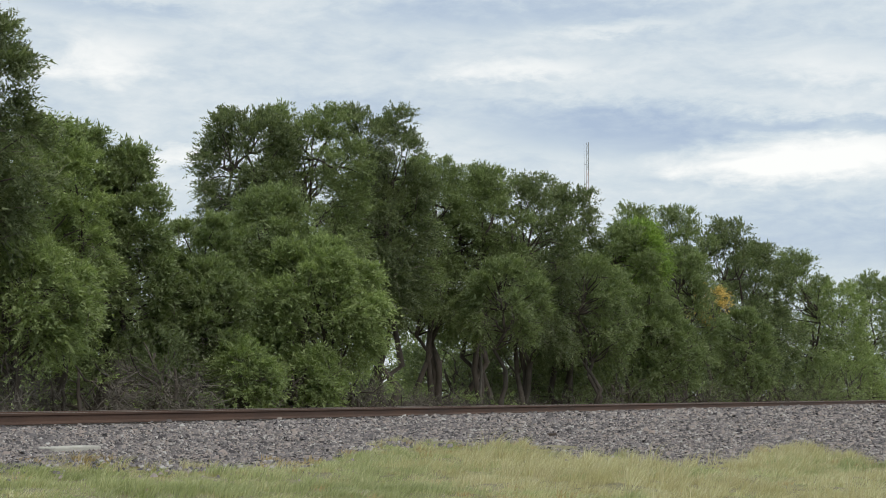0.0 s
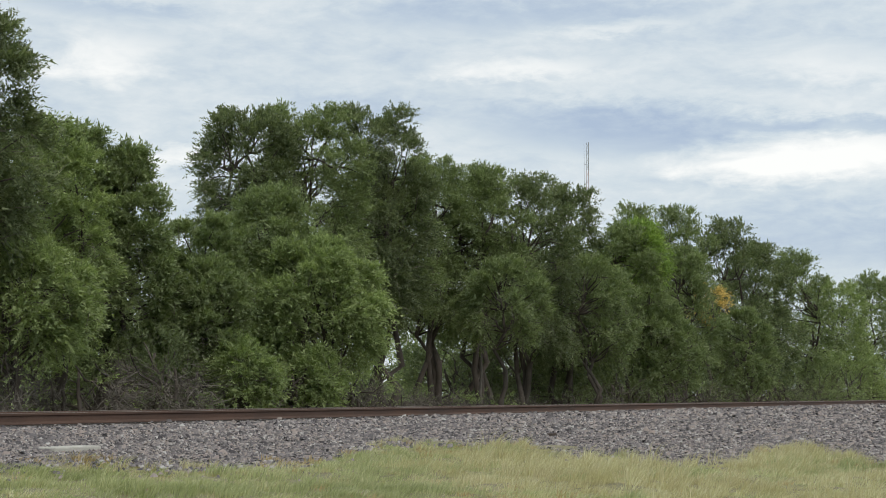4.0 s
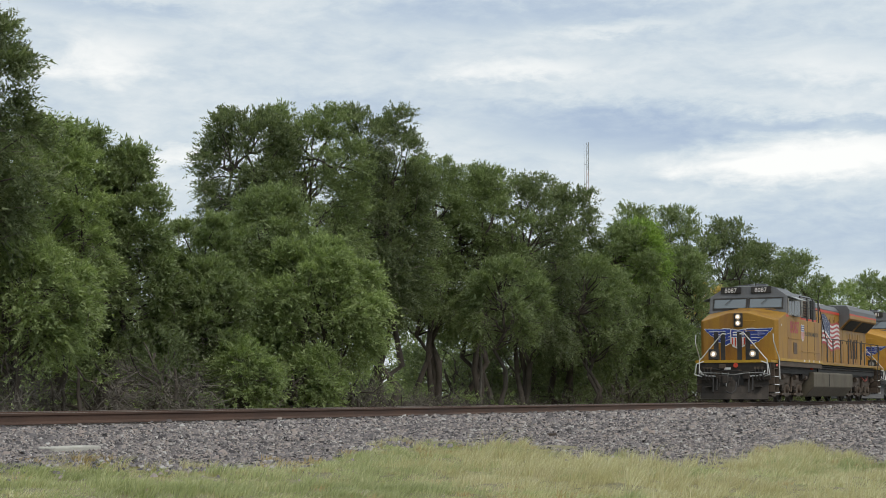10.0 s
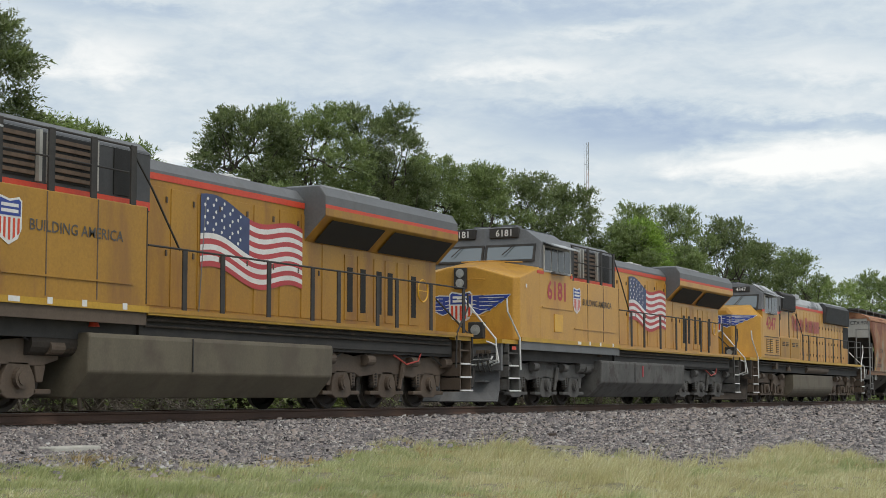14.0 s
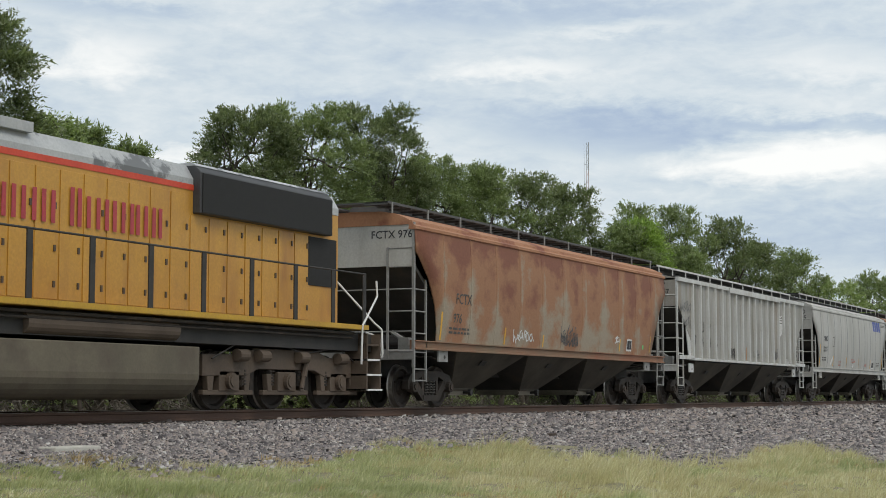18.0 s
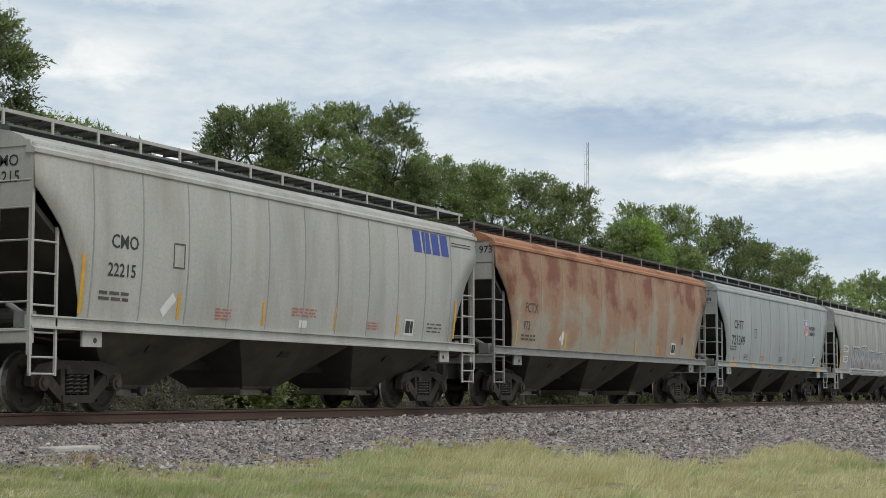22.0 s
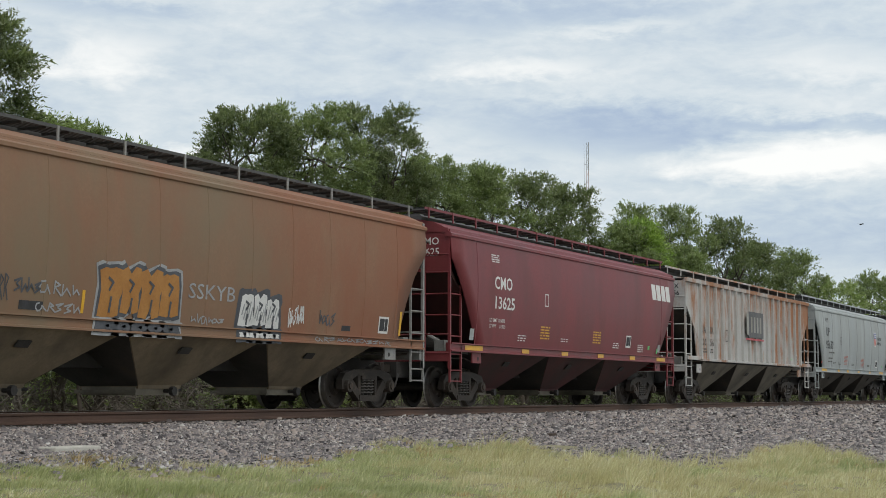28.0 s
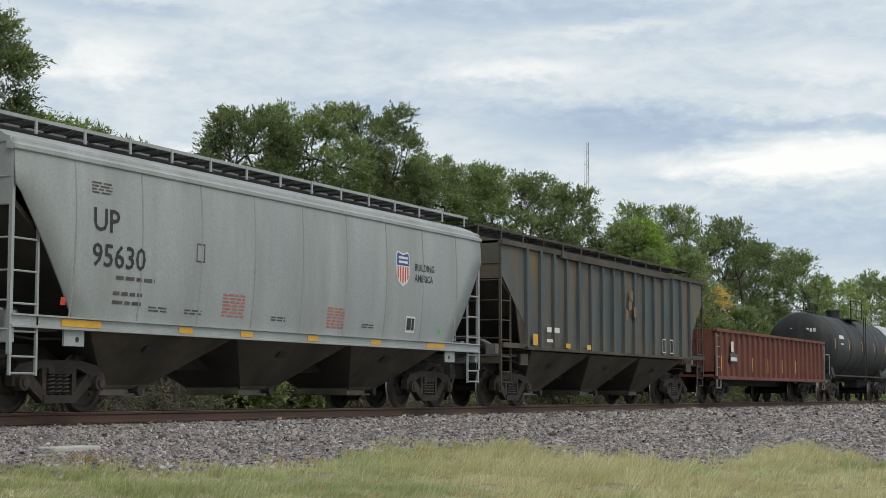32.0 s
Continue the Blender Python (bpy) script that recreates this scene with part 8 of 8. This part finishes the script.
    for y in (0.76, -0.76):
        b = part("ditch_light", G().box(1.34, 1.5, y - 0.2, y + 0.2, 1.62, 2.02), M_DARK, car, bevel=0.02)
        part("reflector", G().cyl((1.323, y, 1.83), (1.35, y, 1.83), 0.125, 20), M_REFLECT if lamps else M_TAILGLASS, b)
        part("lens", G().cyl((1.312, y, 1.83), (1.324, y, 1.83), 0.055, 16), M_LAMP if lamps else M_TAILGLASS, b, "lit white lamp" if lamps else "unlit lamp")
    h = part("headlight", G().box(2.08, 2.2, -0.17, 0.17, 2.88, 3.40), M_DARK, car, bevel=0.02)
    for z in (3.02, 3.26):
        part("reflector", G().cyl((2.063, 0, z), (2.09, 0, z), 0.108, 20), M_REFLECT if lamps else M_TAILGLASS, h)
        part("lens", G().cyl((2.052, 0, z), (2.064, 0, z), 0.05, 16), M_LAMP if lamps else M_TAILGLASS, h, "lit white lamp" if lamps else "unlit lamp")
    put = front_plate(car, 2.148)
    tall = 0.88 if lamps else 0.66
    base = lambda n, p, m, l: put(n, [[(y * 0.95, z * tall + 2.42) for y, z in q] for q in p], m, l)
    emblem_wings(base)
    shield(car, -0.32, 2.02, 0.64, 0.80, None, 0.018, lambda n, p, m, l: put(n, p, m, l))
    part("nose_door", G().box(2.146, 2.16, 0.42, 1.18, 1.75, 3.12), yel, car)
    for z in (1.9, 2.2, 2.72, 3.1):
        part("nose_rung", G().tube([(2.14, -0.2, z), (2.06, -0.22, z), (2.06, -0.62, z), (2.14, -0.64, z)], 0.012), yel, car)
    part("roof_rail", G().tube([(3.2, -1.2, 3.58), (2.75, -0.5, 3.60), (2.6, 0.2, 3.58)], 0.014), yel, car)
    # paint on the side
    write(car, number, 3.95 + dx, 2.70, 0.47, M_NUMRED, side, squeeze=1.06, bold=0.035)
    w = lambda z: 1.522
    shield(car, 5.80, 2.40, 0.54, 0.70, w)
    write(car, "BUILDING AMERICA", 6.5, 2.66, 0.17, M_LETTERGREY, w, squeeze=1.05)
    flag(car, 11.55, 1.74, 3.45, 1.84, lambda z: 1.045)
    stick(car, "white_plate", rect(6.05, 1.60, 0.25, 0.08) + rect(6.9, 1.60, 0.12, 0.10) + rect(7.7, 1.60, 0.12, 0.10) + rect(8.7, 1.60, 0.12, 0.10) + rect(2.55, 2.9, 0.09, 0.09), M_LETTERWHITE, lambda z: 1.556)
    stick(car, "red_plate", rect(1.75, 1.36, 0.25, 0.08), M_REDLINE, lambda z: 1.53)
    # tank and gear below
    tank_box(car, 7.95, 15.4, tank, gear is not M_RUNNING)
    part("air_reservoir", G().cyl((6.9, -1.1, 1.05), (8.0, -1.1, 1.05), 0.2, 16), gear, car)
    part("traction_cables", G().tube([(2.6, -1.2, 1.3), (3.6, -1.25, 1.22), (5.0, -1.2, 1.3), (7.5, -1.2, 1.28)], 0.03), M_DARK, car)
    part("red_hose", G().tube([(18.3, -1.32, 1.1), (18.8, -1.36, 0.92), (19.4, -1.34, 1.0), (19.6, -1.32, 1.25)], 0.018), M_REDHOSE, car)
    part("bell", G().cyl((8.3, -1.3, 1.32), (8.3, -1.3, 1.48), 0.11, 14, 0.05), M_REDLINE if gear is M_RUNNING else M_DUSTBROWN, car)
    six_wheel_truck(car, 4.85, M_DUSTBROWN if gear is M_RUNNING else gear, "ge")
    six_wheel_truck(car, 18.35, M_DUSTBROWN if gear is M_RUNNING else gear, "ge")
    CARS.append((car, u0))
    return car


def emd_locomotive(label, u0, number):
    car = thing("locomotive", label, "locomotive", u0, group="locomotives of the train")
    L, yel, gear = 21.3, M_YELLOW2, M_RUNNING
    side = lambda z: 1.55
    part("frame", G().box(1.0, L - 0.5, -1.3, 1.3, 1.15, 1.5), M_DARK, car)
    part("front_deck", G().box(0.9, 2.0, -1.5, 1.5, 1.52, 1.62), M_EDGE, car)
    # a narrow flat front between two long slanting cheeks
    rg = lambda x, w, zt, zc: [(x, -w, 1.60), (x, -w, zt), (x, -w * 0.72, zc), (x, w * 0.72, zc), (x, w, zt), (x, w, 1.60)]
    part("nose", G().loft([rg(1.40, 0.66, 3.14, 3.34), rg(1.45, 0.74, 3.20, 3.46), rg(2.30, 1.53, 3.14, 3.56), rg(2.55, 1.55, 3.12, 3.60)]), yel, car, "yellow tapered nose", bevel=0.03)
    part("cab_side", G().box(2.5, 4.9, -1.55, 1.55, 1.62, 3.40), yel, car, bevel=0.015)
    up = [(-1.54, 3.40), (-1.54, 4.02), (-1.10, 4.34), (-0.5, 4.42), (0.5, 4.42), (1.10, 4.34), (1.54, 4.02), (1.54, 3.40)]
    lean = 0.36
    part("cab_roof", G().loft([[(2.42 + max(0, z - 3.40) * lean, y, z) for y, z in up], [(4.95, y, z) for y, z in up]]), M_GREY, car, "grey cab top", bevel=0.02)
    part("roof_panel", G().prism([(-1.5, 4.10), (-1.08, 4.38), (-1.06, 4.40), (-1.45, 4.14)], 2.9, 4.7, "x"), M_ROOFGREY, car)
    part("roof_gear", G().box(3.2, 4.3, -0.4, 0.4, 4.42, 4.50).box(4.4, 4.8, -0.8, 0.8, 4.40, 4.46), M_GREY, car)
    for y0, y1 in ((-1.36, -0.06), (0.06, 1.36)):
        windscreen(car, 2.44, y0, y1, 3.46, 3.94, lean, M_DARK)
    for y in (-0.72, 0.72):
        number_board(car, 2.68, y, 4.18, number, 0.66, 0.20)
    b = part("headlight", G().box(2.58, 2.75, -0.26, 0.26, 4.06, 4.30), M_DARK, car, bevel=0.02)
    for y in (-0.13, 0.13):
        part("lens", G().cyl((2.56, y, 4.18), (2.59, y, 4.18), 0.10, 18), M_TAILGLASS, b, "unlit lamp")
    cab_windows(car, 2.85, 4.55, 3.34, 3.92, 1.545, M_ROOFGREY)
    for s in (-1, 1):
        a, c2 = sorted((s * 1.552, s * 1.558))
        part("red_stripe", G().box(2.45, 2.78, a, c2, 3.34, 3.43), M_REDLINE, car)
        part("red_stripe", G().box(4.6, 4.95, a, c2, 3.34, 3.43), M_REDLINE, car)
        for x in (3.0, 3.5, 4.35):
            v = part("body_louvre", G().box(x, x + 0.40, min(s * 1.55, s * 1.56), max(s * 1.55, s * 1.56), 1.85, 2.35), M_DARK, car)
            for i in range(7):
                part("louvre", G().box(x, x + 0.40, min(s * 1.555, s * 1.575), max(s * 1.555, s * 1.575), 1.87 + i * 0.068, 1.91 + i * 0.068), yel, v)
        part("door_ledge", G().box(2.7, 4.85, min(s * 1.55, s * 1.57), max(s * 1.55, s * 1.57), 2.42, 2.445), M_DUSTBROWN, car)
        part("door_ledge", G().box(2.7, 4.85, min(s * 1.55, s * 1.57), max(s * 1.55, s * 1.57), 1.74, 1.77), M_DUSTBROWN, car)
        part("sill_strip", G().box(2.0, L - 1.3, min(s * 1.50, s * 1.55), max(s * 1.50, s * 1.55), 1.57, 1.66), M_EDGE, car)
        part("frame_pipe", G().cyl((2.2, s * 1.42, 1.49), (19.6, s * 1.42, 1.49), 0.03, 8).cyl((2.2, s * 1.40, 1.40), (19.6, s * 1.40, 1.40), 0.02, 8), M_RUNNING, car)
        cab = part("blower_duct", G().box(5.0, 8.4, min(s * 1.0, s * 1.50), max(s * 1.0, s * 1.50), 1.62, 2.52), yel, car, bevel=0.02)
        for x in (5.2, 6.75):
            d = part("duct_door", G().box(x, x + 1.45, min(s * 1.50, s * 1.515), max(s * 1.50, s * 1.515), 1.72, 2.46), M_YELLOW, cab, "scuffed yellow door")
            for i in range(2):
                for z in (2.16, 2.22, 2.28):
                    part("louvre", G().box(x + 0.3 + i * 0.55, x + 0.62 + i * 0.55, min(s * 1.51, s * 1.53), max(s * 1.51, s * 1.53), z, z + 0.03), M_DARK, cab)
    # hood
    part("engine_hood", G().prism([(-1.0, 1.6), (-1.0, 3.86), (1.0, 3.86), (1.0, 1.6)], 4.95, 19.7, "x"), yel, car, bevel=0.015)
    part("hood_top", G().prism([(-1.005, 3.86), (-1.005, 4.0), (-0.85, 4.25), (0.85, 4.25), (1.005, 4.0), (1.005, 3.86)], 4.95, 19.7, "x"), M_ROOFGREY, car, "pale peeling grey hood top")
    part("blower_housing", G().prism([(-1.12, 3.5), (-1.12, 4.1), (-0.9, 4.32), (0.9, 4.32), (1.12, 4.1), (1.12, 3.5)], 4.95, 6.9, "x"), M_GREY, car, bevel=0.02)
    part("brake_hatch", G().prism([(-1.16, 3.62), (-1.16, 4.24), (-1.02, 4.34), (1.02, 4.34), (1.16, 4.24), (1.16, 3.62)], 6.95, 9.1, "x"), M_DARK, car, "black dynamic brake housing", bevel=0.02)
    part("hood_hump", G().box(9.1, 10.4, -1.0, 1.0, 4.2, 4.36), M_ROOFGREY, car)
    part("radiator_box", G().prism([(-1.16, 3.40), (-1.16, 4.12), (-1.02, 4.26), (1.02, 4.26), (1.16, 4.12), (1.16, 3.40)], 14.6, 19.2, "x"), M_CABINET, car, "dark radiator housing", bevel=0.02)
    part("radiator_lid", G().prism([(-1.06, 4.235), (-0.98, 4.29), (0.98, 4.29), (1.06, 4.235)], 14.6, 19.2, "x"), M_ROOFGREY, car)
    for s in (-1, 1):
        part("radiator_screen", G().box(14.65, 19.15, min(s * 1.16, s * 1.18), max(s * 1.16, s * 1.18), 3.42, 4.10), M_BLACK, car)
        part("brake_screen", G().box(7.0, 9.05, min(s * 1.16, s * 1.18), max(s * 1.16, s * 1.18), 3.68, 4.20), M_BLACK, car)
        part("filter_screen", G().box(5.15, 6.75, min(s * 1.12, s * 1.14), max(s * 1.12, s * 1.14), 3.2, 3.75), M_BLACK, car)
        part("rear_vent", G().box(18.5, 19.6, min(s * 1.0, s * 1.02), max(s * 1.0, s * 1.02), 2.4, 3.35), M_BLACK, car)
        part("red_stripe", G().box(4.95, 14.6, min(s * 1.006, s * 1.013), max(s * 1.006, s * 1.013), 3.80, 3.90), M_REDLINE, car)
        part("red_stripe", G().box(4.97, 6.9, min(s * 1.121, s * 1.128), max(s * 1.121, s * 1.128), 3.50, 3.58), M_REDLINE, car)
        for i in range(17):
            x = 9.3 + i * 0.58
            if x > 18.3:
                continue
            d = part("hood_door", G().box(x, x + 0.54, min(s * 1.0, s * 1.016), max(s * 1.0, s * 1.016), 1.72, 3.72 if x < 14.4 else 3.36), yel, car, bevel=0.004)
            [setattr(part("door_latch", shared("latch", lambda: G().box(-0.022, 0.022, -0.012, 0.012, 0, 0.10).mesh("door_latch", M_DUSTBROWN)), None, d), "location", (x + 0.45, s * 1.026, z)) for z in (1.9, 2.45, 3.1)]
        part("walkway", G().box(8.4, 19.9, min(s * 1.0, s * 1.52), max(s * 1.0, s * 1.52), 1.56, 1.63), M_EDGE, car)
        handrail(car, 8.7, 19.9, 2.68, 1.63, s * 1.52, [8.75, 9.75, 11.2, 12.7, 14.2, 15.7, 17.2, 18.6, 19.85], M_DARK)
        y = s * 1.50
        part("handrail", G().tube([(5.0, y, 3.50), (7.6, y, 3.50), (8.3, y, 3.1), (8.75, y, 2.68)], 0.016, 8), M_DARK, car)
        for x in (5.1, 6.6, 7.9):
            part("stanchion", G().box(x - 0.035, x + 0.035, y - 0.012, y + 0.012, 2.5, 3.5), M_DARK, car)
    for x in (6.6, 9.0):
        part("lifting_eye", G().cyl((x, -0.6, 4.36), (x, -0.55, 4.36), 0.08, 12), M_DARK, car)
    # the railway's name in red, as plain bars of its size
    k = lambda z: 1.03
    big = [(9.05, 0.30), (9.48, 0.30), (9.90, 0.10), (10.12, 0.34), (10.58, 0.32), (11.25, 0.28), (11.66, 0.34), (12.12, 0.30), (12.55, 0.10), (12.78, 0.26), (13.16, 0.10), (13.38, 0.28)]
    for n, (x, w) in enumerate(big):
        top = 0.60 if n in (0, 5) else 0.50
        stick(car, "name_bar", rect(x, 2.88, 0.10, top), M_NUMRED, k, 0.01)
        if w > 0.2:
            stick(car, "name_bar", rect(x + w - 0.10, 2.88, 0.10, top), M_NUMRED, k, 0.01)
    write(car, number, 2.98, 2.72, 0.46, M_NUMRED, side, squeeze=1.08, bold=0.035)
    part("pilot_plate", G().box(0.95, 1.07, -1.5, 1.5, 0.85, 1.55), M_RUNNING, car, bevel=0.01)
    plow(car, 0.50, M_PLOW)
    coupler(car, 0.0, -1)
    coupler(car, L, 1)
    for y in (-0.75, 0.62):
        part("hose_bundle", G().tube([(0.94, y, 1.05), (0.80, y - 0.05, 0.8), (0.76, y - 0.08, 0.45)], 0.03, 6), M_DARK, car)
    steps(car, 1.25, 1.95, M_DUSTBROWN, -1)
    steps(car, L - 1.3, L - 0.7, M_DUSTBROWN, 1)
    corner_rails(car, 0.95, -1, M_WHITE, 0.86)
    corner_rails(car, L - 0.75, 1, M_WHITE)
    for y in (0.85, -0.72):
        b = part("ditch_light", G().box(0.98, 1.14, y - 0.18, y + 0.18, 1.64, 2.0), M_DARK, car, bevel=0.02)
        part("lens", G().cyl((0.96, y, 1.82), (0.99, y, 1.82), 0.11, 20), M_TAILGLASS, b, "unlit lamp")
    # the winged emblem wraps round the cheeks
    def put(name, polys, mat, lift):
        g = G()
        for q in polys:
            for lo, hi in ((-2.0, -0.70), (-0.70, 0.70), (0.70, 2.0)):
                q2 = clip_span(q, lo, hi)
                if len(q2) > 2:
                    g.add([((1.397 + max(0.0, abs(y) - 0.69) * 1.076) - lift * (1.0 if abs(lo + hi) < 0.1 else 0.9), y - (0 if abs(lo + hi) < 0.1 else lift * 0.9 * (1 if lo < 0 else -1)), z) for y, z in q2], [tuple(range(len(q2)))])
        return part(name, g, mat, car)
    base = lambda n, p, m, l: put(n, [[(y * 1.0, z * 0.62 + 2.90) for y, z in q] for q in p], m, l)
    emblem_wings(base)
    shield(car, -0.34, 2.46, 0.68, 0.72, None, 0.018, lambda n, p, m, l: put(n, p, m, l))
    for z in (2.1, 2.4, 3.2):
        part("nose_rung", G().tube([(1.43, -0.3, z), (1.36, -0.32, z), (1.36, -0.7, z), (1.43, -0.72, z)], 0.012), yel, car)
    # round fuel tank and air reservoirs
    prof = [(-1.46, 1.08)] + [(-1.46 + 0.5 * (1 - math.cos(a)), 0.62 - 0.42 * math.sin(a)) for a in np.linspace(0, 1.57, 8)]
    prof += [(-y, z) for y, z in reversed(prof)]
    part("fuel_tank", G().prism(prof, 7.3, 14.2, "x"), M_TANKDUST, car, "dusty round-bottomed fuel tank", bevel=0.02)
    for s in (-1, 1):
        part("air_reservoir", G().cyl((9.9, s * 1.25, 1.33), (13.7, s * 1.25, 1.33), 0.17, 18), M_DUSTBROWN, car)
    part("bell", G().cyl((6.9, -1.35, 1.22), (6.9, -1.35, 1.45), 0.13, 14, 0.05), M_DUSTBROWN, car)
    part("cab_gear_box", G().box(4.7, 5.0, -1.45, -1.1, 1.25, 1.52), M_DUSTBROWN, car)
    part("traction_cables", G().tube([(2.2, -1.2, 1.35), (3.6, -1.25, 1.28), (5.0, -1.2, 1.35), (7.2, -1.2, 1.3)], 0.03), M_DARK, car)
    six_wheel_truck(car, 4.45, M_DUSTBROWN, "emd")
    six_wheel_truck(car, 17.55, M_DUSTBROWN, "emd")
    CARS.append((car, u0))


def clip_span(q, lo, hi):
    """The part of a flat polygon of (y, z) points that lies between two values of y."""
    for lim, sign in ((lo, 1), (hi, -1)):
        out = []
        for p0, p1 in zip(q, q[1:] + q[:1]):
            a, b = sign * (p0[0] - lim), sign * (p1[0] - lim)
            if a >= 0:
                out.append(p0)
            if a * b < 0:
                k = a / (a - b)
                out.append((lim, p0[1] + (p1[1] - p0[1]) * k))
        q = out
    return q


ge_locomotive("leading yellow and grey diesel locomotive with lit headlights", 93.4, "8087", M_YELLOW, M_RUNNING, M_TANKDUST, True)
ge_locomotive("second yellow and grey diesel locomotive with grey trucks", 115.65, "6181", M_YELLOW2, M_TRUCKGREY, M_TRUCKGREY, False, posts=False)
emd_locomotive("third yellow diesel locomotive with round fuel tank", 137.95, "4347")

# ---- birds ----
M_BIRD = surface("dark_feathers", (0.02, 0.02, 0.022), (0.045, 0.042, 0.04), 0.7, scale=8, fine=60, relief=0.1)
BIRDS = []


def bird(rows, lift):
    """A small dark bird in flight; rows of time and place."""
    b = thing("bird", "small dark bird gliding over the trees", "bird")
    part("body", G().loft([[(x, r * math.cos(a), r * math.sin(a)) for a in np.linspace(0, 5.5, 8)] for x, r in ((-0.14, 0.008), (-0.09, 0.03), (0.0, 0.042), (0.08, 0.03), (0.13, 0.012))]), M_BIRD, b, smooth=True)
    for s in (-1, 1):
        w = part("wing", G().add([(-0.07, 0, 0), (0.05, 0, 0), (0.07, s * 0.12, 0.02), (0.0, s * 0.25, 0.0), (-0.04, s * 0.13, 0.015), (-0.06, 0, -0.008), (0.05, 0, -0.008), (0.06, s * 0.12, 0.012), (-0.035, s * 0.13, 0.007)], [(0, 1, 2, 4), (4, 2, 3), (5, 8, 7, 6), (8, 3, 7)]), M_BIRD, b)
        w.rotation_euler = (s * lift, 0, 0)
    part("tail", G().prism([(0.12, -0.02), (0.24, -0.05), (0.24, 0.05), (0.12, 0.02)], -0.004, 0.004, "z"), M_BIRD, b)
    for o in b.children:
        o.scale = (0.62, 0.62, 0.62)
    BIRDS.append((b, rows))


bird([(0.0, (72.0, -9.0, 22.0)), (5.5, (66.4, -1.3, 16.0)), (6.0, (66.33, -0.78, 15.5)), (9.0, (65.6, 4.5, 11.3)), (11.0, (66.0, 25.0, 9.0)), (32.0, (60, 220, 12))], 0.35)
bird([(0.0, (70.0, -60.0, 20.0)), (27.5, (59.0, -8.5, 6.2)), (28.0, (58.5, -5.31, 6.31)), (29.0, (56.4, 1.8, 8.07)), (30.0, (55.4, 4.2, 8.94)), (31.0, (70.0, 16.0, 8.9)), (32.0, (90.0, 30.0, 9.0))], 0.2)

# ---- what moves ----
def travel(t):
    ts, ss = zip(*TRAVEL)
    return float(np.interp(t, ts, ss))


def motions():
    for c, u in CARS:
        walk(c, [(t, pose(u + s, 0, 0)) for t, s in TRAVEL])
    for b, rows in BIRDS:
        walk(b, [(t, pose(*p, rz=-20)) for t, p in rows])
    # the wheels roll while their car is near
    spans = {}
    for c, u in CARS:
        near = [k / 30 for k in range(0, 961) if 5 < u + travel(k / 30) < 85]
        spans[c] = (near[0], near[-1]) if near else None
    for w, r in SPIN:
        car = w.parent.parent
        if not spans[car]:
            continue
        a, b = spans[car]
        x0 = travel(a)
        loc = w.location.copy()
        rows, n = [], int(round((b - a) * 30))
        times = [0.0] * (a > 0) + [a + k / 30 for k in range(n + 1)] + [32.0] * (b < 32.0)
        for t in times:
            turn = -math.degrees((travel(min(max(t, a), b)) - x0) / r)
            rows.append((t, Matrix.Translation(loc) @ Matrix.Rotation(math.radians(-turn), 4, "Y")))
        walk(w, rows)


motions()
